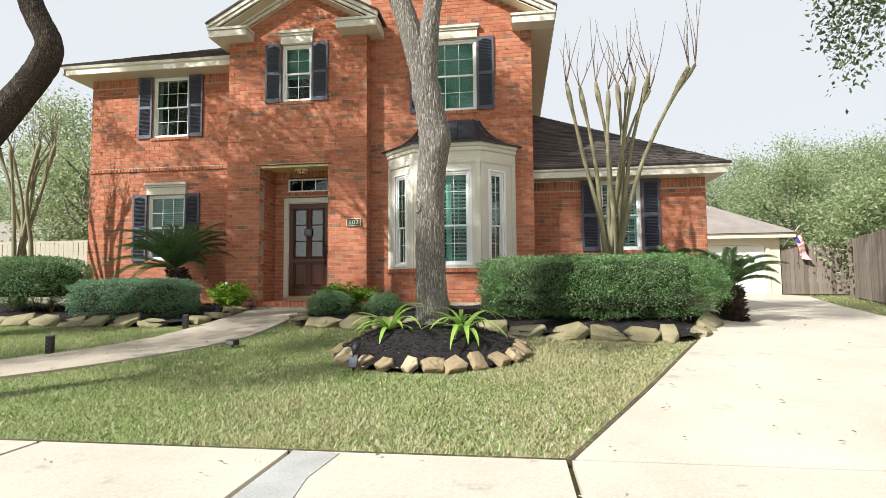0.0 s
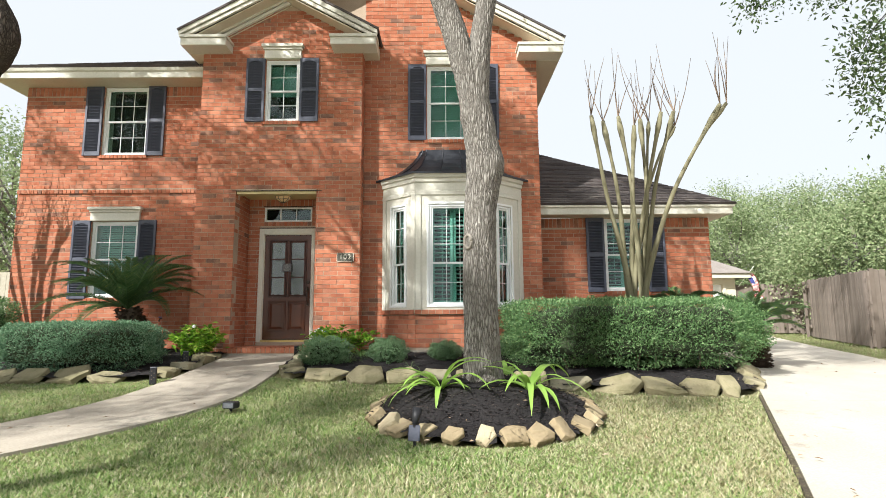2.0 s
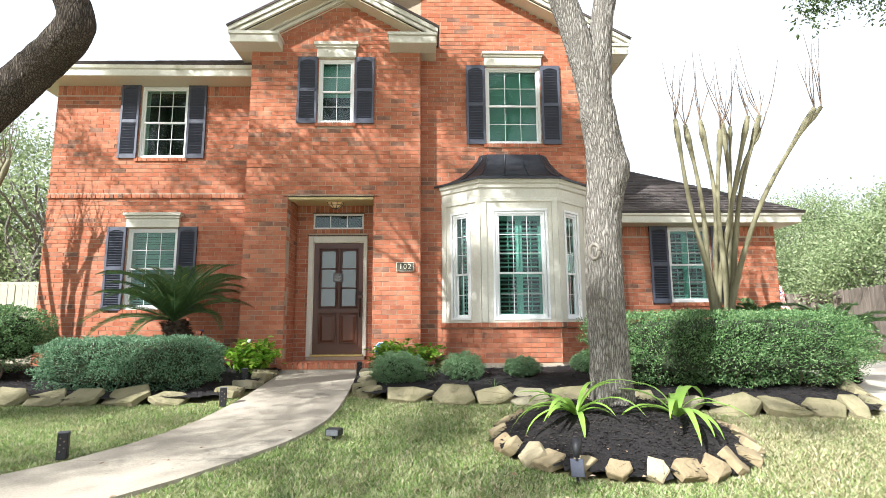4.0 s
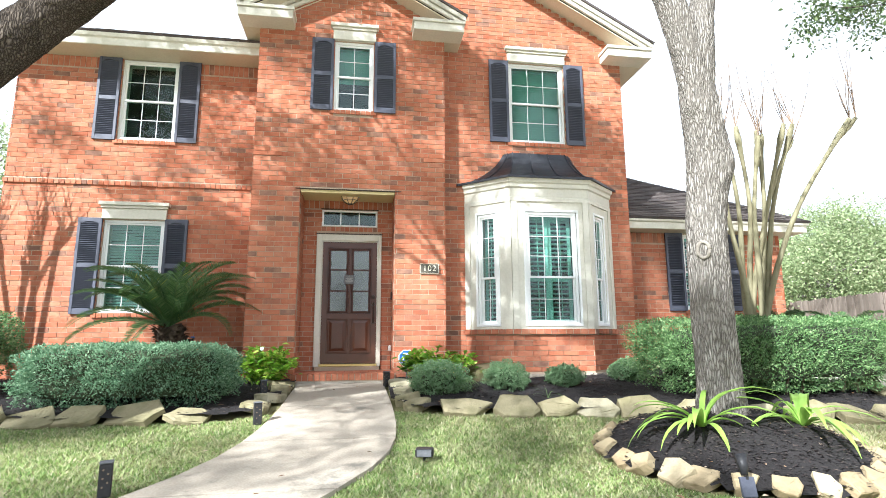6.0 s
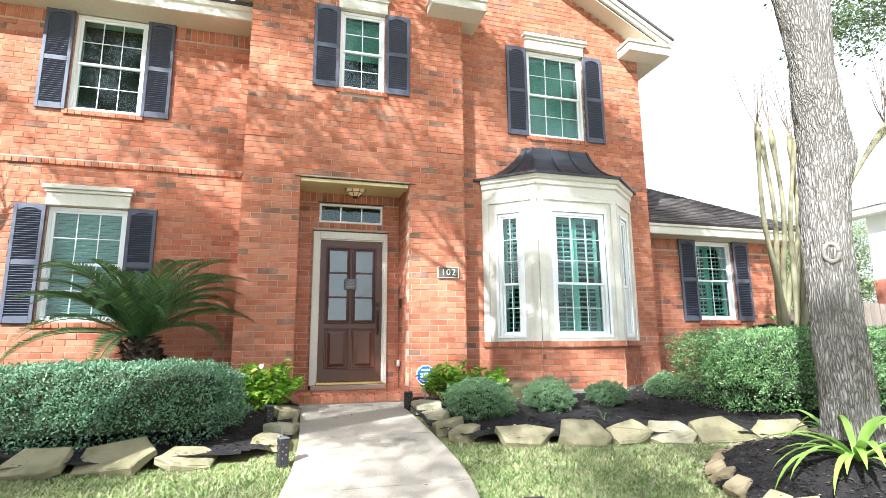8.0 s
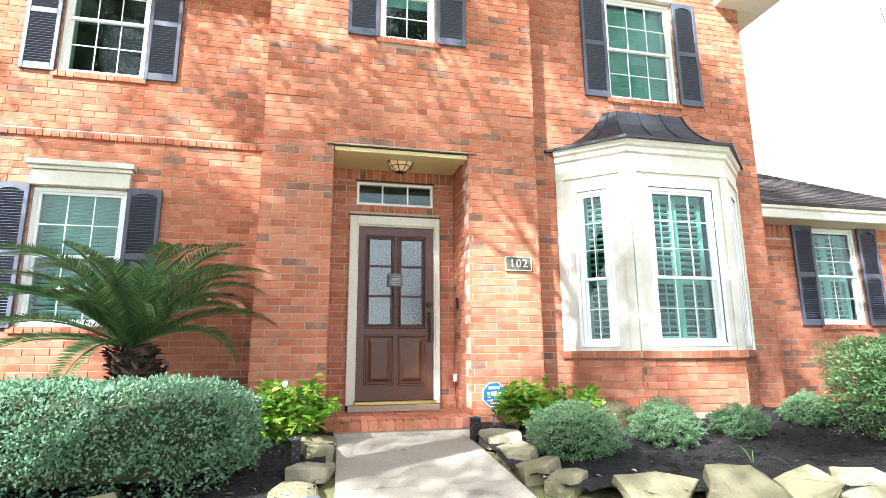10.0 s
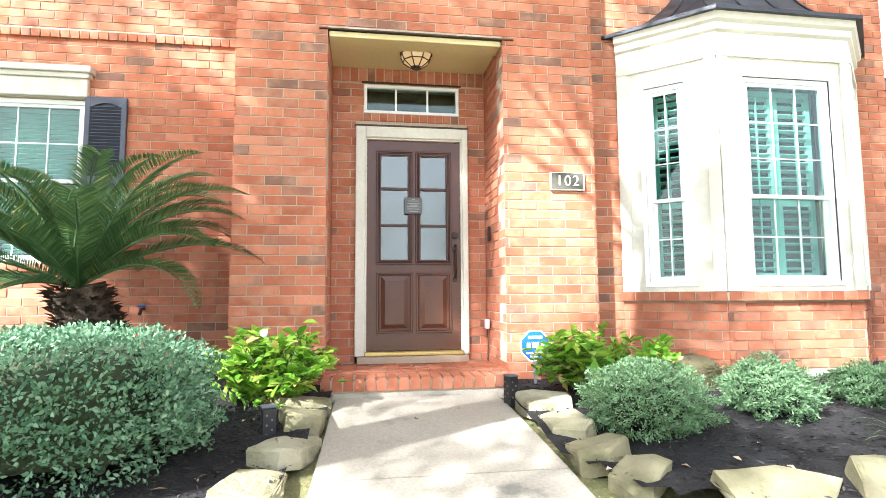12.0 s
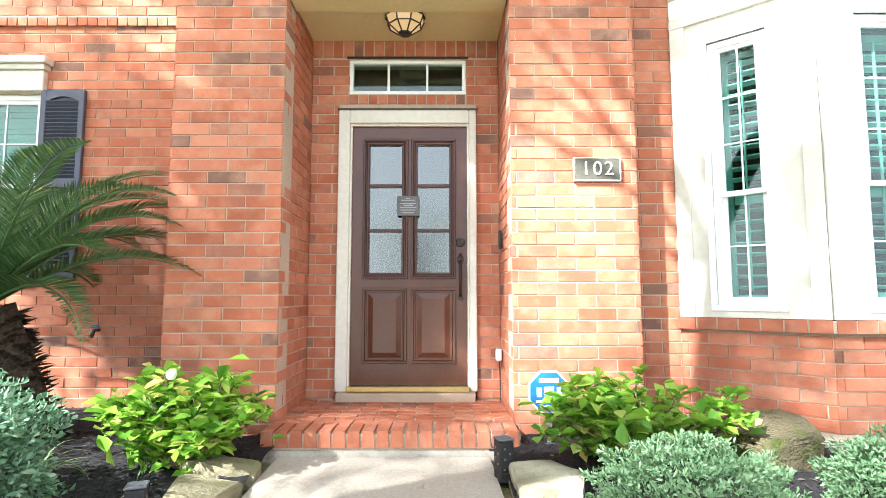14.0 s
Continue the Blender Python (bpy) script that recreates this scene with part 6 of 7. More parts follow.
bush = leafy_bush("leafy_bush", "bright green broad-leaved bush at the porch corner with a white bloom", (-5.63, 9.93), 54, (0.44, 0.28), 0.53, 0.10, M_LIME, 5)
bm = bmesh.new()
rv = bmesh.ops.create_icosphere(bm, subdivisions=2, radius=0.028)
for w in bm.verts:
    w.co *= 1 + 0.35 * noise.noise(w.co * 60)
bmesh.ops.translate(bm, verts=bm.verts, vec=(-0.05, -0.1, 0.50))
part("bloom", bm, M_WHITE, bush, "small white bloom")
leafy_bush("leafy_bush", "bright green broad-leaved bush beside the security sign", (-3.22, 9.92), 50, (0.62, 0.24), 0.53, 0.10, M_LIME, 8, (0.05, 0))


def strap_plant(name, label, at, z, blades, length, width, material, seed, droop=1.0, category="plant", group=""):
    """A rosette of arching strap-shaped leaves."""
    t = thing(name, (at[0], at[1], z), label, category, group)
    rr = random.Random(seed)
    for i in range(blades):
        vs, fs = [], []
        a, L, el = rr.uniform(0, 2 * math.pi), length * rr.uniform(0.55, 1.1), rr.uniform(0.55, 1.35)
        w, n = width * rr.uniform(0.7, 1.15), 8
        side = (-math.sin(a), math.cos(a))
        r = h = 0.0
        ang = el
        base = len(vs)
        for k in range(n + 1):
            q = k / n
            ww = w * (0.55 + 0.9 * q if q < 0.3 else 0.82 * (1 - ((q - 0.3) / 0.7) ** 2.2) + 0.02) * 0.5
            x, y = math.cos(a) * (r + 0.015), math.sin(a) * (r + 0.015)
            vs += [(x - side[0] * ww, y - side[1] * ww, h + ww * 0.35), (x, y, h), (x + side[0] * ww, y + side[1] * ww, h + ww * 0.35)]
            r += math.cos(ang) * L / n
            h += math.sin(ang) * L / n
            ang -= droop * rr.uniform(0.6, 1.3) * 2.0 / n
        for k in range(n):
            b = base + 3 * k
            fs += [(b, b + 1, b + 4, b + 3), (b + 1, b + 2, b + 5, b + 4)]
        raw("leaf_blade", vs, fs, material, t, "", True)
    return t


rz_ = lambda x, y: float(ring_z(np.array(x), np.array(y)))
for i, (x, y, b, L) in enumerate(((-1.50, 6.28, 18, 0.72), (-0.60, 6.22, 18, 0.76), (-0.72, 7.1, 10, 0.5))):
    strap_plant("lily_plant", "bright green strap-leaved lily at the tree's foot", (x, y), rz_(x, y) - 0.01, b, L, 0.075, M_STRAP, 40 + i, 1.0, "plant", "strap-leaved lilies round the tree")
for i, (x, y, b, L) in enumerate(((-6.3, 9.75, 40, 0.38), (-2.85, 9.72, 60, 0.42), (-2.95, 9.25, 36, 0.34), (-1.95, 8.75, 7, 0.38), (-5.8, 9.9, 18, 0.25))):
    strap_plant("grassy_clump", "thin arching grassy clump on the mulch", (x, y), float(bed_z(np.array(x), np.array(y))) - 0.01, b, L, 0.012, M_LIRIOPE, 60 + i, 1.1, "plant", "grassy clumps in the beds")


def cycad(at, z0, top, fronds, length, seed, label):
    """A sago: shaggy leaning trunk and arching fronds with two rows of stiff leaflets."""
    t = thing("cycad", (0, 0, 0), label, "cycad", "cycads")
    rr = np.random.default_rng(seed)
    base, head = np.array([at[0], at[1], z0]), np.array(top, float)
    bm = bmesh.new()
    p = spline([base, (base + head) / 2 + [0.02, 0, 0], head], 4)
    tube(bm, p, list(np.linspace(0.20, 0.17, len(p))), 12, 0.1, seed)
    part("trunk", bm, M_CYTRUNK, t, "shaggy dark brown trunk", True)
    n = 620
    k = rr.random(n)
    c = base + (head - base) * k[:, None]
    a = rr.uniform(0, 2 * np.pi, n)
    out = np.stack([np.cos(a), np.sin(a), np.zeros(n)], 1)
    pos = c + out * (0.165 + 0.03 * (1 - k))[:, None]
    v, f = leaves(pos, out + [0, 0, 0.5] + rr.normal(size=(n, 3)) * 0.25, np.tile([0, 0, 1.0], (n, 1)), rr.uniform(0.06, 0.12, n), rr.uniform(0.03, 0.05, n), 0.3)
    tagged(leaf_object("leaf_bases", v, f, M_CYTRUNK, t, "old brown leaf bases"), kind="stuff")
    for i in range(fronds):
        az, el = i * 2.399 + rr.uniform(-0.25, 0.25), rr.uniform(0.08, 1.28) if i % 3 else rr.uniform(0.7, 1.35)
        L = length * rr.uniform(0.8, 1.08)
        m = 110
        s = np.linspace(0, 1, m)
        ang = el - (0.15 + 1.15 * s) * s * rr.uniform(0.75, 1.25)
        r = np.cumsum(np.cos(ang)) * L / m
        h = np.cumsum(np.sin(ang)) * L / m
        axis = np.stack([math.cos(az) * r, math.sin(az) * r, h], 1) + head
        bm = bmesh.new()
        tube(bm, [axis[j] for j in range(0, m, 5)], list(np.linspace(0.012, 0.003, len(range(0, m, 5)))), 4)
        tan = np.gradient(axis, axis=0)
        tan /= np.linalg.norm(tan, axis=1, keepdims=True)
        side = np.array([-math.sin(az), math.cos(az), 0.0])
        nor = np.cross(tan, side)
        nor *= np.sign(nor[:, 2:3] + 1e-6)
        P, D, W = [], [], []
        ln = 0.165 * np.sin(np.pi * np.clip(s * 0.86 + 0.12, 0, 1)) ** 0.7 + 0.012
        for sg in (-1, 1):
            j = np.arange(6, m)
            P.append(axis[j])
            D.append(side * sg * 1.0 + tan[j] * 0.8 + nor[j] * 0.55)
            W.append(ln[j])
        P, D, W = np.concatenate(P), np.concatenate(D), np.concatenate(W)
        D += rr.normal(size=D.shape) * 0.05
        v, f = leaves(P, D, np.tile(nor.mean(0), (len(P), 1)), W, np.full(len(P), 0.0105), 0.1)
        stalk = part("frond", bm, M_CYCAD, t, "arching green frond")
        tagged(leaf_object("leaflets", v, f, M_CYCAD, stalk), kind="stuff")
    return t


cycad((-6.88, 10.40), 0.55, (-7.06, 10.24, 1.42), 40, 1.5, 2, "large cycad with a shaggy trunk before the brick wall")
cycad((3.72, 9.75), 0.35, (3.68, 9.75, 0.98), 24, 1.0, 5, "dark cycad at the hedge's end beside the driveway")
cycad((2.85, 10.4), 0.45, (2.85, 10.4, 1.25), 18, 0.75, 9, "small cycad behind the hedge")


# ---- edging stones ----
def stone(at, size, rz, tilt, material, name, label, group, parent_seed, category="stone", soft=False):
    """An angular broken slab: an uneven outline with a flat, slightly tilted top and chipped edges."""
    rr = random.Random(parent_seed)
    bm = bmesh.new()
    n = 9 if soft else 5 + parent_seed % 2
    for i in range(n):
        a = 2 * math.pi * (i + rr.uniform(-0.28, 0.28)) / n
        q = rr.uniform(0.86, 1.12)
        sx = math.copysign(abs(math.cos(a)) ** 0.55, math.cos(a))
        sy = math.copysign(abs(math.sin(a)) ** 0.55, math.sin(a))
        tz = rr.uniform(0.30, 0.5)
        for zz, g in ((-0.5, 1.0), (tz - 0.12, 1.0), (tz, rr.uniform(0.86, 0.95) if not soft else 0.6)):
            bm.verts.new((sx * q * g * size[0] / 2, sy * q * g * size[1] / 2, zz * size[2]))
    bmesh.ops.convex_hull(bm, input=bm.verts)
    bmesh.ops.delete(bm, geom=[v for v in bm.verts if not v.link_faces], context="VERTS")
    bmesh.ops.triangulate(bm, faces=bm.faces)
    bmesh.ops.subdivide_edges(bm, edges=bm.edges[:], cuts=2)
    sh = Vector((parent_seed * 1.7, 0, 0))
    for v in bm.verts:
        v.co += Vector((noise.noise(v.co * 13 + sh), noise.noise(v.co * 13 + sh * 2), noise.noise(v.co * 11 + sh * 3))) * 0.011 + Vector((0, 0, 0.02 * noise.noise(v.co * 5 + sh)))
    ob = part(name, bm, material, smooth=soft)
    ob.matrix_basis = pose(*at, tilt[0], tilt[1], rz)
    return tagged(ob, label, category, group)


def stone_row(path, group, label, lmin, lmax, depth, height, seed, lift=0.035, name="edging_stone", lean=(20, 38)):
    rr = random.Random(seed)
    pts = [np.array(p) for p in spline([(x, y, 0) for x, y in path], 14)]
    seg = [np.linalg.norm(b - a) for a, b in zip(pts, pts[1:])]
    cum = np.concatenate([[0], np.cumsum(seg)])
    s = 0.0
    i = 0
    while s < cum[-1] - 0.12:
        L = min(rr.uniform(lmin, lmax), cum[-1] - s)
        m = s + L / 2
        x, y = [float(np.interp(m, cum, [p[k] for p in pts])) for k in (0, 1)]
        x2, y2 = [float(np.interp(min(m + 0.05, cum[-1]), cum, [p[k] for p in pts])) for k in (0, 1)]
        a = math.degrees(math.atan2(y2 - y, x2 - x))
        stone((x, y, float(gz(x, y)) + lift + rr.uniform(-0.01, 0.02)), (L * rr.uniform(1.0, 1.12), depth * rr.uniform(0.9, 1.25), height * rr.uniform(0.75, 1.25)), a + rr.uniform(-12, 12),
              (rr.uniform(*lean), rr.uniform(-7, 7)), M_STONE, name, label, group, seed * 100 + i)
        s += L + 0.005
        i += 1


stone_row([(-12.3, 8.36), (-9, 8.42), (-7.4, 8.33), (-5.85, 8.33)], "stones edging the left bed", "rough tan limestone slab edging the mulch bed", 0.40, 0.66, 0.32, 0.085, 3)
stone_row([(-5.55, 8.5), (-5.44, 8.9), (-5.40, 9.4), (-5.42, 9.95)], "stones edging the left bed", "mossy tan limestone slab beside the front walk", 0.36, 0.48, 0.32, 0.13, 4, lean=(2, 12))
stone_row([(-3.78, 9.9), (-3.76, 9.3), (-3.74, 8.85), (-3.58, 8.5)], "stones edging the right bed", "mossy tan limestone slab beside the front walk", 0.34, 0.44, 0.30, 0.13, 5, lean=(2, 12))
stone_row([(-3.4, 8.34), (-2.6, 8.24), (-1.8, 8.16), (-0.9, 8.04), (0.0, 7.78), (1.1, 7.52), (2.15, 7.42)], "stones edging the right bed", "rough tan limestone slab edging the mulch bed", 0.42, 0.68, 0.34, 0.115, 6)
stone_row([(2.45, 7.6), (2.85, 8.4), (3.3, 9.4)], "stones edging the right bed", "rough tan limestone slab along the driveway", 0.4, 0.6, 0.30, 0.12, 7)
rr = random.Random(8)
na = 27
for i in range(na):
    a = 2 * math.pi * (i + rr.uniform(-0.2, 0.2)) / na
    x, y = -1.05 + 1.14 * math.cos(a), 6.52 + 1.02 * math.sin(a)
    stone((x, y, float(gz(x, y)) + 0.05), (rr.uniform(0.18, 0.30), rr.uniform(0.18, 0.25), rr.uniform(0.06, 0.10)), math.degrees(a) + 90 + rr.uniform(-20, 20), (rr.uniform(22, 42), rr.uniform(-16, 16)),
          M_RSTONE, "ring_stone", "rough brown stone edging the tree ring", "stones round the tree", 900 + i)
stone((-2.46, 10.0, 0.69), (0.50, 0.36, 0.34), 10, (8, -6), M_MOSS, "boulder", "rounded mossy brown boulder under the bay", "", 77, "boulder")


# ---- small fittings ----
def path_light(x, y, h, label="short black pierced bollard light beside the walk"):
    z = float(gz(x, y))
    t = thing("path_light", (x, y, z), label, "path light", "bollard path lights", rz=20)
    bm = bmesh.new()
    add_box(bm, -0.04, 0.04, -0.04, 0.04, -0.02, h, None, 0.006)
    part("post", bm, M_BLACK, t)
    for k in range(4):
        for j in range(5):
            bm = bmesh.new()
            b = bmesh.ops.create_cone(bm, cap_ends=True, segments=6, radius1=0.007, radius2=0.007, depth=0.006)
            bmesh.ops.transform(bm, matrix=Matrix.Rotation(k * math.pi / 2, 4, "Z") @ pose((j % 2) * 0.03 - 0.015, -0.0405, h * (0.25 + 0.14 * j), 90), verts=b["verts"])
            part("pierced_hole", bm, M_TWIG, t)
    bm = bmesh.new()
    add_box(bm, -0.043, 0.043, -0.043, 0.043, h + 0.001, h + 0.012, None, 0.004)
    part("cap", bm, M_SLATE, t, "grey flat cap")


for x, y, h in ((-5.40, 8.12, 0.20), (-5.56, 9.34, 0.20), (-3.95, 9.88, 0.19), (-6.05, 6.22, 0.20), (-7.2, 5.3, 0.2)):
    path_light(x, y, h)
z = float(gz(-3.78, 6.72))
t = thing("flood_light", (-3.78, 6.72, z), "small black flat flood light lying in the grass", "garden light", rz=-12)
box("housing", -0.075, 0.075, -0.055, 0.055, 0.015, 0.085, M_BLACK, t, bevel=0.01)
box("lens", -0.06, 0.06, -0.06, -0.0555, 0.025, 0.075, M_SLATE, t, "dark glass front")
box("stake", -0.012, 0.012, -0.012, 0.012, -0.05, 0.015, M_BLACK, t)
z = float(gz(-1.72, 5.5))
t = thing("spot_light", (-1.72, 5.5, z), "black solar spotlight on a stake beside the tree ring", "garden light", rz=-8)
bm = bmesh.new()
add_box(bm, -0.05, 0.05, -0.012, 0.012, 0.02, 0.15, pose(0, -0.02, 0, -14), 0.004)
part("solar_panel", bm, M_SHUTTER, t, "dark blue solar panel")
bm = bmesh.new()
tube(bm, [(0.0, 0.03, 0.15), (0.005, 0.05, 0.21), (0.01, 0.085, 0.27)], [0.022, 0.035, 0.045], 14)
part("lamp_head", bm, M_BLACK, t, "", True)
box("stake", -0.01, 0.01, 0.0, 0.02, -0.06, 0.15, M_BLACK, t)

# porch lamp: dark cage with amber glass facets and a warm bulb
lamp = thing("porch_lamp", (-4.55, 10.80, 3.60), "dark bronze faceted porch ceiling lamp with amber glass, lit", "ceiling lamp")
m_amber, n_, l_, b_ = mat("amber_glass", 0.25)
b_.inputs["Base Color"].default_value = (0.26, 0.15, 0.05, 1)
b_.inputs["Emission Color"].default_value = (1.0, 0.66, 0.30, 1)
b_.inputs["Emission Strength"].default_value = 0.10
rings = [(0.145, -0.012), (0.15, -0.03), (0.125, -0.09), (0.05, -0.145)]
bm = bmesh.new()
tube(bm, [(0, 0, -0.001), (0, 0, -0.014), (0, 0, -0.030)], [0.10, 0.152, 0.152], 8)
part("canopy", bm, M_BRONZE, lamp, "dark bronze canopy")
pt = lambda k, r, z: (r * math.cos(math.pi / 4 * k + 0.39), r * math.sin(math.pi / 4 * k + 0.39), z)
for k in range(8):
    for (r0, z0), (r1, z1) in zip(rings[1:], rings[2:]):
        raw("glass_facet", [pt(k, r0 - 0.004, z0), pt(k + 1, r0 - 0.004, z0), pt(k + 1, r1 - 0.004, z1), pt(k, r1 - 0.004, z1)], [(3, 2, 1, 0)], m_amber, lamp, "amber glass facet")
    bm = bmesh.new()
    tube(bm, [pt(k, r, z) for r, z in rings[1:]], [0.006] * 3, 5)
    for r, z in rings[2:]:
        tube(bm, [pt(k, r, z), pt(k + 1, r, z)], [0.006, 0.006], 5)
    part("cage_bar", bm, M_BRONZE, lamp)
bm = bmesh.new()
tube(bm, [(0, 0, -0.143), (0, 0, -0.16)], [0.05, 0.03], 10)
part("finial", bm, M_BRONZE, lamp)


def letters(text, size, m, material, parent, name="numerals", label="", depth=0.004):
    cu = bpy.data.curves.new(name, "FONT")
    cu.body, cu.size, cu.extrude, cu.align_x, cu.align_y = text, size, depth, "CENTER", "CENTER"
    tmp = new("tmp_text", cu)
    me = bpy.data.meshes.new_from_object(tmp.evaluated_get(bpy.context.evaluated_depsgraph_get()))
    bpy.data.objects.remove(tmp)
    ob = part_mesh(name, me, material, parent, label)
    ob.matrix_basis = m
    return ob


plaque = thing("house_number_plaque", (-3.257, YE, 2.336), "dark rectangular plaque with pale raised numerals 102 on the brick", "house number")
box("plate", -0.148, 0.148, -0.028, -0.003, -0.072, 0.072, M_PLAQUE, plaque, bevel=0.005)
bm = bmesh.new()
frame_ring(bm, -0.155, 0.155, -0.079, 0.079, 0.008, -0.031, -0.003, None, 0.002)
part("rim", bm, M_IVORY, plaque, "thin cream rim")
for ch, dx in (("1", -0.075), ("0", 0.0), ("2", 0.075)):
    letters(ch, 0.13, pose(dx, -0.031, 0.0, 90), M_IVORY, plaque, "numeral", "pale raised numeral")

slate = thing("door_sign", (-4.545, 11.196, 2.224), "small grey slate notice hung on the front door", "sign")
box("slate_plate", -0.088, 0.088, -0.020, -0.006, -0.08, 0.08, M_SLATE, slate, bevel=0.003)
for i, (w, zz) in enumerate(((0.03, 0.06), (0.11, 0.045), (0.12, 0.018), (0.08, 0.004), (0.13, -0.012), (0.12, -0.034), (0.09, -0.056))):
    box("text_bar", -w / 2, w / 2, -0.0215, -0.0195, zz - 0.003, zz + 0.003, M_SCRIPT, slate, "line of pale unreadable writing")

bell = thing("doorbell", (-3.825, 10.98, 1.93), "slim black video doorbell on the porch wall", "doorbell")
box("casing", -0.024, -0.003, -0.024, 0.024, -0.07, 0.07, M_BLACK, bell, bevel=0.006)
box("button", -0.028, -0.0245, -0.012, 0.012, -0.05, -0.026, M_SLATE, bell)
outlet = thing("outlet_cover", (-3.825, 11.05, 1.07), "small grey weatherproof outlet cover with a dark cord on the brick", "outlet")
box("cover", -0.045, -0.003, -0.035, 0.035, -0.045, 0.045, M_WHITE, outlet, bevel=0.008)
bm = bmesh.new()
tube(bm, [(-0.02, 0.02, -0.045), (-0.012, 0.03, -0.15), (-0.010, 0.02, -0.35)], [0.005] * 3, 5)
part("cord", bm, M_BLACK, outlet)
bib = thing("hose_bib", (-7.02, YL, 1.24), "small bronze hose tap on the brick wall", "tap")
bm = bmesh.new()
tube(bm, [(0, 0.0, 0), (0, -0.06, 0), (0, -0.09, -0.05)], [0.014, 0.014, 0.016], 8)
part("spout", bm, M_BRONZE, bib)
bm = bmesh.new()
tube(bm, [(-0.03, -0.05, 0.03), (0.03, -0.05, 0.03)], [0.010, 0.010], 6)
part("tap_handle", bm, M_BLUE, bib, "blue tap handle")

# security sign on a stake
zs = float(gz(-3.63, 10.28)) - 0.05
sign = thing("security_sign", (-3.63, 10.28, zs), "blue octagonal yard sign with white lettering on a stake", "yard sign", rz=4)
box("stake", -0.012, 0.012, 0.004, 0.016, -0.05, 0.5, M_SLATE, sign)
bm = bmesh.new()
octo = lambda r: [(r * math.cos(math.pi / 8 + math.pi / 4 * k), 0.40 + r * math.sin(math.pi / 8 + math.pi / 4 * k)) for k in range(8)]
prism(bm, octo(0.135), "y", -0.004, 0.003)
part("white_board", bm, M_WHITE, sign, "white octagonal board")
bm = bmesh.new()
prism(bm, octo(0.124), "y", -0.007, -0.0045)
part("blue_face", bm, M_BLUE, sign, "blue octagonal face")
for x0, x1, z0, z1 in ((-0.06, 0.06, 0.455, 0.48), (-0.03, 0.03, 0.385, 0.43), (-0.075, -0.045, 0.37, 0.425), (0.048, 0.075, 0.37, 0.425), (-0.08, 0.08, 0.335, 0.35), (-0.05, 0.05, 0.308, 0.32)):
    box("text_bar", x0, x1, -0.0095, -0.0075, z0, z1, M_WHITE, sign, "white unreadable lettering")

# ---- garage, fences, flag, neighbours ----
gar = tagged(new("garage"), "cream detached garage with a shingled hip roof behind the house", "garage")
bm = bmesh.new()
for q in pierced(4.6, 9.95, 21.4, 21.6, 0.4, 2.75, [(5.2, 9.45, 0.4, 2.45)]) + [(4.6, 4.8, 21.6, 28, 0.4, 2.75), (9.75, 9.95, 21.6, 28, 0.4, 2.75), (4.6, 9.95, 27.9, 28.1, 0.4, 2.75)]:
    add_box(bm, *q)
part("wall", bm, M_CREAM, gar)
gd = box("garage_door", 5.21, 9.44, 21.5, 21.55, 0.5, 2.44, M_WHITE, gar, "white panelled garage door")
for i in range(4):
    for j in range(6):
        box("panel", 5.27 + j * 0.695, 5.27 + j * 0.695 + 0.62, 21.485, 21.4985, 0.58 + i * 0.47, 0.58 + i * 0.47 + 0.38, M_WHITE, gd, bevel=0.004)
for x0, x1, z0, z1 in ((5.08, 5.2, 0.5, 2.57), (9.45, 9.57, 0.5, 2.57), (5.2, 9.45, 2.45, 2.57)):
    box("door_trim", x0, x1, 21.36, 21.398, z0, z1, M_CREAM, gar)
box("fascia", 4.2, 10.35, 21.0, 21.06, 2.68, 2.86, M_CREAM, gar, bevel=0.005)
box("soffit", 4.2, 10.35, 21.061, 21.4, 2.70, 2.73, M_CREAM, gar)
box("side_fascia", 10.30, 10.36, 21.061, 28.5, 2.68, 2.86, M_CREAM, gar)
bm = bmesh.new()
e = [(4.1, 20.93, 2.87), (10.42, 20.93, 2.87), (10.42, 28.6, 2.87), (4.1, 28.6, 2.87)]
a1, a2 = (7.26, 24.1, 4.75), (7.26, 25.4, 4.75)
vv = [bm.verts.new(p) for p in e + [a1, a2]]
for q in ((0, 1, 4), (1, 2, 5, 4), (2, 3, 5), (3, 0, 4, 5), (3, 2, 1, 0)):
    bm.faces.new([vv[i] for i in q])
part("roof", bm, M_SHINGLE_TAN, gar, "grey-tan shingled hip roof")
flag = thing("flag", (10.05, 21.2, 2.35), "red, white and blue striped flag on a garage pole", "flag")
bm = bmesh.new()
tube(bm, [(0, 0.2, 0), (0.35, -0.35, 0.75)], [0.014, 0.012], 6)
part("pole", bm, M_WHITE, flag)
nu, nv = 12, 13
wave = lambda u, v: (0.16 + 0.62 * u * 0.55 + 0.32 * v * 0.9, -0.14 - 0.3 * v * 0.2 + 0.06 * math.sin(9 * u + 2 * v), 0.55 - 1.05 * u - 0.05 * v + 0.04 * math.sin(7 * u))
for r in range(nv):
    vs = [wave(k / nu, (r + dr) / nv * 0.9) for k in range(nu + 1) for dr in (0, 1)]
    raw("stripe", vs, [(2 * k, 2 * k + 1, 2 * k + 3, 2 * k + 2) for k in range(nu)], M_RED if r % 2 == 0 else M_WHITE, flag, "red stripe" if r % 2 == 0 else "white stripe")
vs = [(x, y - 0.012, z) for x, y, z in [wave(k / 10 * 0.42, v) for k in range(11) for v in (0, 0.48)]]
raw("canton", vs, [(2 * k, 2 * k + 1, 2 * k + 3, 2 * k + 2) for k in range(10)], M_NAVY, flag, "dark blue canton")


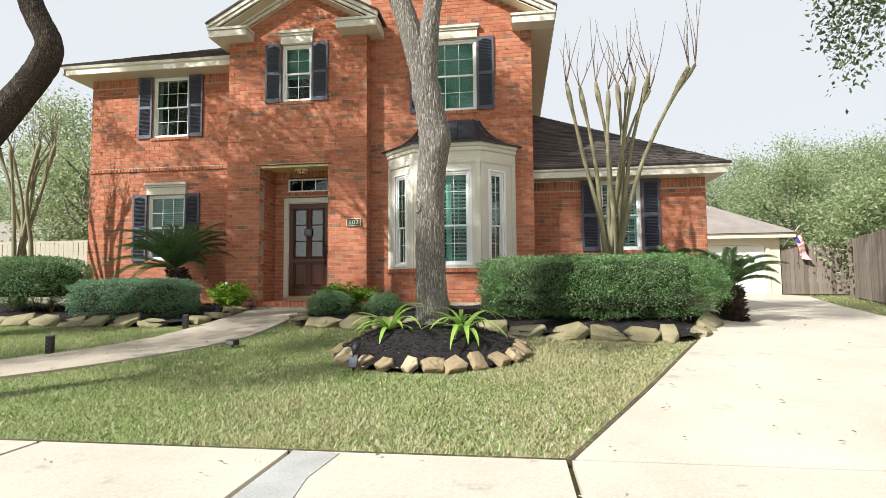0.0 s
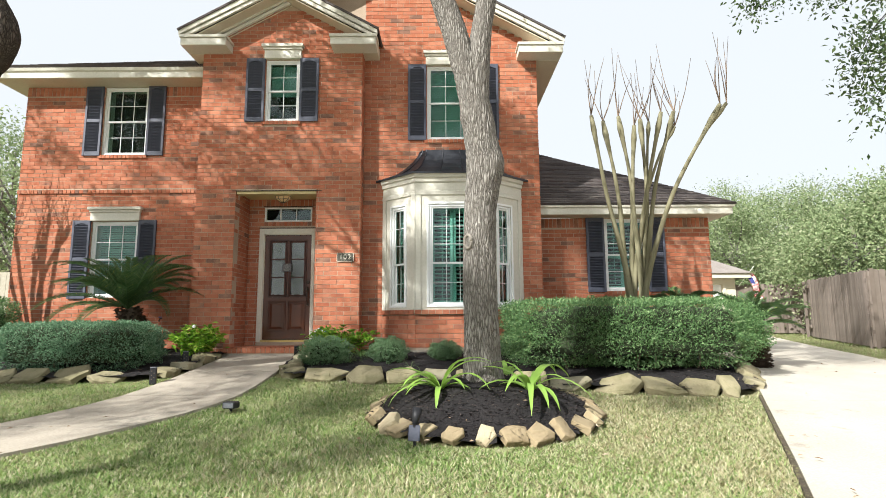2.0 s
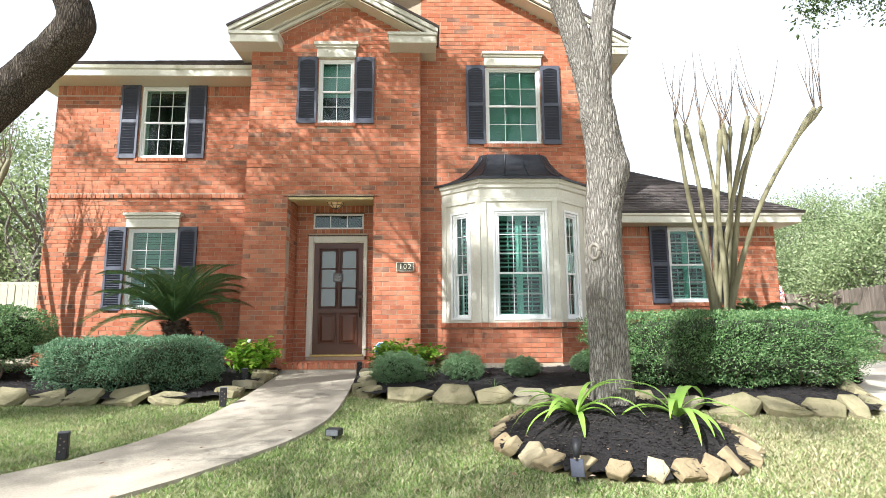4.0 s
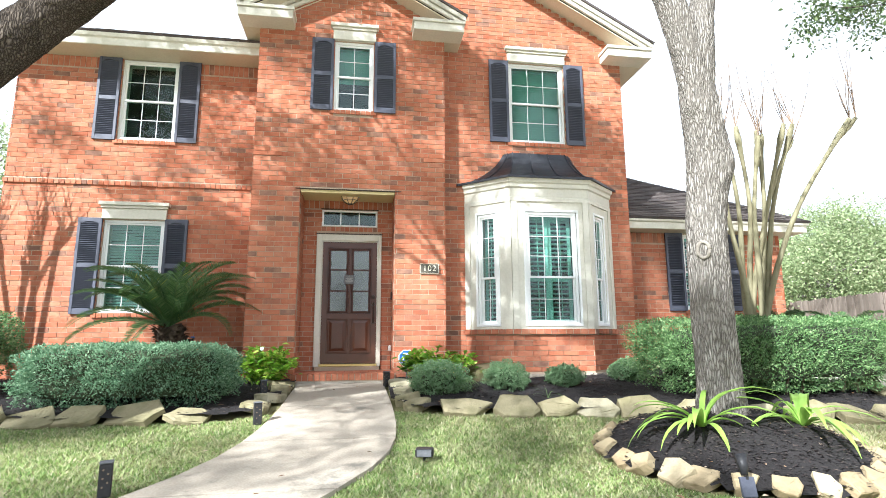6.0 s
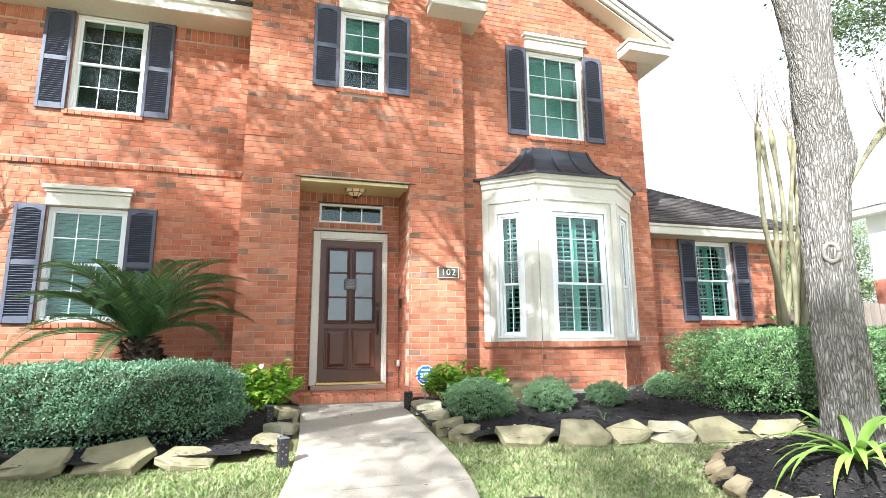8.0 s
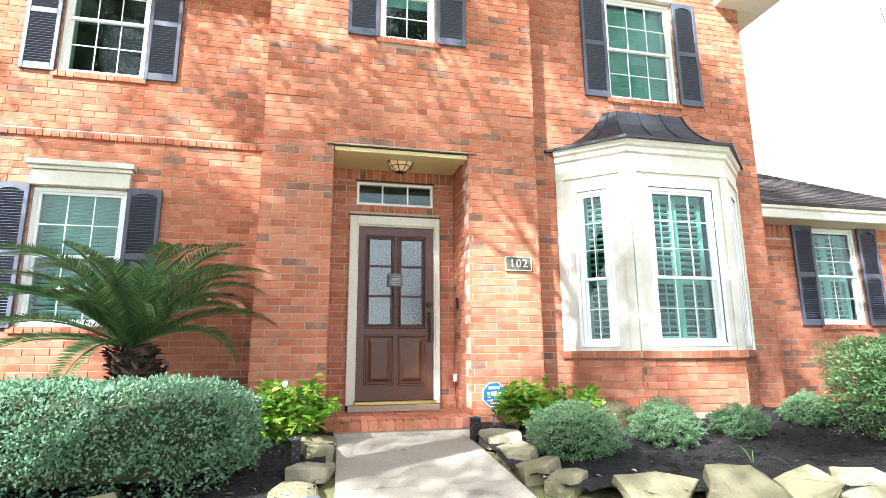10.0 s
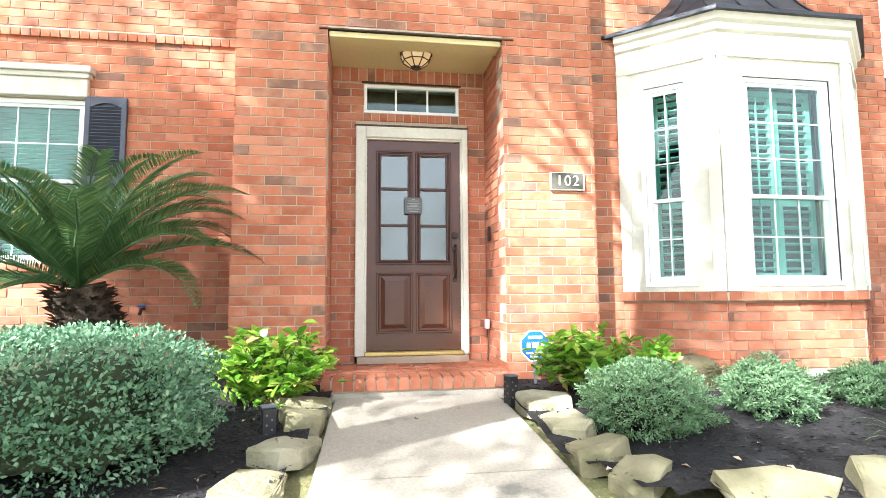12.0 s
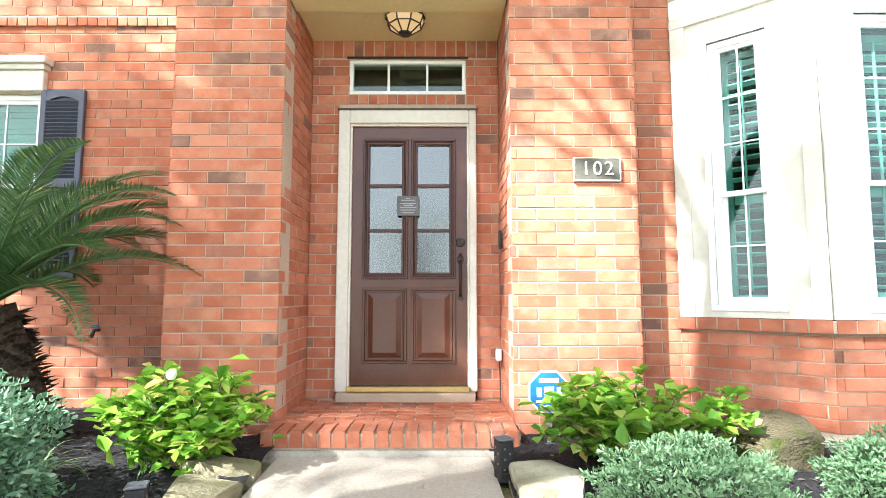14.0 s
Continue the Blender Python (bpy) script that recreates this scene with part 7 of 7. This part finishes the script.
def fence_run(a, b, label, height=1.85, board=0.14, material=M_FENCE, rails_out=False):
    a, b = Vector((*a, 0)), Vector((*b, 0))
    L, ang = (b - a).length, math.atan2(b.y - a.y, b.x - a.x)
    t = thing("fence", (a.x, a.y, 0), label, "fence", "fences", rz=math.degrees(ang))
    n = int(L / board)
    me = {}
    rr = random.Random(n)
    for i in range(n):
        p = a + (b - a) * ((i + 0.5) / n)
        k = rr.randrange(3)
        if k not in me:
            bm = bmesh.new()
            h = height + (k - 1) * 0.02
            prism(bm, [(0.003, 0), (board - 0.004, 0), (board - 0.004, h - 0.03), (board - 0.03, h), (0.03, h), (0.003, h - 0.03)], "y", 0, 0.018)
            me[k] = bpy.data.meshes.new("board")
            bm.to_mesh(me[k])
            bm.free()
            me[k].materials.append(material)
        o = part_mesh("board", me[k], None, t)
        o.matrix_basis = pose(i * L / n, rr.uniform(-0.004, 0.004), float(gz(p.x, p.y)) + 0.02, 0, rr.uniform(-0.6, 0.6), 0)
    z = float(gz((a.x + b.x) / 2, (a.y + b.y) / 2))
    for zz in (0.3, 1.0, 1.6):
        box("rail", 0, L, (-0.05 if rails_out else 0.025), (-0.006 if rails_out else 0.07), z + zz, z + zz + 0.09, material, t)
    for i in range(int(L / 2.4) + 1):
        x = min(i * 2.4, L - 0.1)
        box("post", x, x + 0.09, 0.071 if not rails_out else -0.14, 0.16 if not rails_out else -0.051, z - 0.2, z + height + 0.03, material, t)


fence_run((10.0, 21.45), (12.2, 20.9), "weathered grey board fence beside the garage")
fence_run((12.2, 20.9), (10.6, 18.2), "weathered grey board fence and gate with rails showing", rails_out=True)
fence_run((10.6, 18.2), (8.9, 13.7), "weathered grey board fence along the driveway")
fence_run((8.9, 13.7), (13.4, 12.9), "weathered grey board fence turning away from the driveway")
fence_run((-16, 12.5), (-10.15, 12.5), "pale new board fence joining the house corner", 1.6, material=M_FENCE_L)

nb = tagged(new("neighbour_house"), "white two-storey neighbouring house with a brick ground floor", "house")
box("brick_wall", 13.5, 23, 3.0, 16.3, 0.3, 3.35, M_FARBRICK, nb, "reddish brick lower wall")
box("upper_wall", 13.52, 22.98, 3.02, 16.28, 3.35, 5.55, M_WHITE, nb, "white upper wall")
box("eave_board", 12.95, 13.0, 2.6, 16.75, 5.50, 5.72, M_WHITE, nb)
box("soffit", 13.001, 13.6, 2.6, 16.75, 5.50, 5.53, M_WHITE, nb)
bm = bmesh.new()
prism(bm, [(12.9, 5.725), (23.6, 5.725), (18.25, 9.2)], "y", 2.5, 16.8)
part("roof", bm, M_SHINGLE_TAN, nb, "grey shingled roof")
nl = tagged(new("neighbour_house"), "low neighbouring house with a grey shingled hip roof", "house")
box("wall", -27, -15.5, 20, 30, 0.3, 2.9, M_CREAM, nl)
bm = bmesh.new()
vv = [bm.verts.new(p) for p in [(-27.6, 19.4, 2.9), (-14.9, 19.4, 2.9), (-14.9, 30.6, 2.9), (-27.6, 30.6, 2.9), (-21.5, 24.2, 5.3), (-20.4, 24.2, 5.3)]]
for q in ((0, 1, 5, 4), (1, 2, 5), (2, 3, 4, 5), (3, 0, 4), (3, 2, 1, 0)):
    bm.faces.new([vv[i] for i in q])
part("roof", bm, M_SHINGLE_TAN, nl, "grey shingled roof")


def far_tree(x, y, h, w, seed, bare=False):
    t = thing("tree", (x, y, 0.2), "tall green tree in the woods beyond the houses" if not bare else "half-bare grey tree in the woods beyond the houses", "tree", "trees beyond the houses")
    rr = np.random.default_rng(seed)
    bm = bmesh.new()
    tube(bm, [(0, 0, -0.3), (0.1, 0, h * 0.3), (0.0, 0.1, h * 0.62)], [0.25, 0.2, 0.1], 7, 0.1, seed)
    n = 46
    c = rr.normal(size=(n, 3))
    c = c / np.linalg.norm(c, axis=1, keepdims=True) * rr.uniform(0.25, 1, (n, 1)) ** 0.5 * np.array([w, w, h * 0.40]) + [0, 0, h * 0.56]
    for i in range(0, n, 2 if not bare else 1):
        limb_to(bm, (0, 0, h * rr.uniform(0.2, 0.55)), c[i], 0.06, 0.02, i)
    part("trunk", bm, M_BARK, t)
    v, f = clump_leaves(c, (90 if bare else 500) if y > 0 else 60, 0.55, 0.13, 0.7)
    leaf_object("crown", v, f, M_HAZY_WOODS, t)


k = 0
for x, y, h, w in ((13, 27, 7.0, 2.4), (17, 29, 8.4, 2.8), (21, 36, 10, 3.2), (15.5, 34, 9.6, 3.0), (26, 40, 12, 3.6), (11, 36, 9.0, 2.8), (31, 38, 12, 3.6), (36, 34, 12, 3.6), (40, 44, 14, 4), (33, 46, 13, 4), (24, 48, 13, 4), (17, 44, 11.5, 3.6),
                   (9, 46, 11, 3.6), (3, 44, 10, 3.4), (15, 24, 5.5, 1.9), (19.5, 25, 6.2, 2.2), (12.6, 19, 5.0, 1.7), (15, 20.5, 6.2, 2.0),
                   (-14, 17, 7.6, 2.3), (-17, 19, 8.6, 2.6), (-21, 33, 10.5, 3.2), (-15, 30, 10, 3.0), (-27, 36, 12, 3.6), (-33, 32, 12, 3.6), (-19, 40, 12, 3.6), (-30, 24, 9, 3.0), (-12.5, 26, 8.5, 2.6),
                   (-24, -24, 11, 4), (-15, -27, 12, 4.2), (-6, -25, 10, 4), (3, -28, 12, 4.2), (12, -25, 11, 4), (21, -27, 12, 4.2), (-33, -18, 11, 4), (31, -20, 11, 4), (-38, 0, 11, 4), (38, 2, 11, 4), (36, 18, 11, 3.6)):
    far_tree(x, y, h, w, 300 + k, k in (2, 4, 10, 22, 18))
    k += 1


# ---- bricks, wall by wall ----
def lay_bricks(wall_ob, bricks, singles):
    """The chosen bricks as parts, the rest joined."""
    rr = random.Random(len(bricks))
    near = sorted(range(len(bricks)), key=lambda i: abs(bricks[i][0](bricks[i][1], 0, 0)[0] + 4.5) + 1.2 * max(0.0, bricks[i][3] - 2.2))[:singles]
    near = set(near)
    vs, fs, cache = [], [], {}
    quads = ((0, 1, 5, 4), (1, 2, 6, 5), (2, 3, 7, 6), (3, 0, 4, 7), (4, 5, 6, 7))
    for i, (fr, u0, u1, z0, z1) in enumerate(bricks):
        o, t = rr.uniform(-0.002, 0.002), rr.uniform(-0.0012, 0.0012)
        e = 0.0018
        if i in near:
            key = (round(u1 - u0, 2), round(z1 - z0, 2))
            if key not in cache:
                w, h = u1 - u0, z1 - z0
                me = bpy.data.meshes.new("brick")
                me.from_pydata([(0, 0.012, 0), (w, 0.012, 0), (w, 0.012, h), (0, 0.012, h), (e, 0, e), (w - e, 0, e), (w - e, 0, h - e), (e, 0, h - e)], [], quads)
                me.materials.append(M_BRICK)
                cache[key] = me
            ob = new("brick", cache[key])
            a, b = Vector(fr(u0, o, z0)), Vector(fr(u1, o, z0))
            d = b - a
            ob.matrix_basis = Matrix.Translation(a) @ Matrix.Rotation(math.atan2(d.y, d.x) + t * 4, 4, "Z")
            ob.parent = wall_ob
            continue
        k = len(vs)
        vs += [fr(u0, -0.012, z0), fr(u1, -0.012, z0), fr(u1, -0.012, z1), fr(u0, -0.012, z1), fr(u0 + e, o - t, z0 + e), fr(u1 - e, o + t, z0 + e), fr(u1 - e, o + t, z1 - e), fr(u0 + e, o - t, z1 - e)]
        fs += [tuple(k + j for j in q) for q in quads]
    if vs:
        tagged(raw("brickwork", vs, fs, M_BRICK, wall_ob), kind="stuff")


for wall_ob, bricks in walls.items():
    lay_bricks(wall_ob, bricks, 290)

# porch paving: stretchers on top, a row on edge along the front
quads = ((4, 5, 6, 7), (0, 1, 5, 4), (1, 2, 6, 5), (2, 3, 7, 6), (3, 0, 4, 7))


def paver(x0, x1, y0, y1, z0, z1, cache={}):
    key = (round(x1 - x0, 2), round(y1 - y0, 2), round(z1 - z0, 2))
    if key not in cache:
        w, d, h, e = x1 - x0, y1 - y0, z1 - z0, 0.005
        me = bpy.data.meshes.new("brick")
        me.from_pydata([(0, 0, 0), (w, 0, 0), (w, d, 0), (0, d, 0), (e, e, h), (w - e, e, h), (w - e, d - e, h), (e, d - e, h)], [], quads)
        me.materials.append(M_BRICK)
        cache[key] = me
    ob = new("brick", cache[key])
    ob.location = (x0, y0, z0 + R.uniform(-0.002, 0.002))
    ob.parent = PORCH


n = 18
for i in range(n):
    st = 1.52 / n
    paver(-5.335 + i * st, -5.335 + (i + 1) * st - 0.009, 10.19, 10.41, 0.628, 0.722)
for r in range(8):
    y = 10.42 + r * 0.0935
    x = -5.335 - 0.13 * (r % 2)
    while x < -3.82:
        a, b = max(x, -5.335), min(x + 0.245, -3.815)
        if b - a > 0.03:
            paver(a, b, y, y + 0.084, 0.66, 0.716)
        x += 0.254
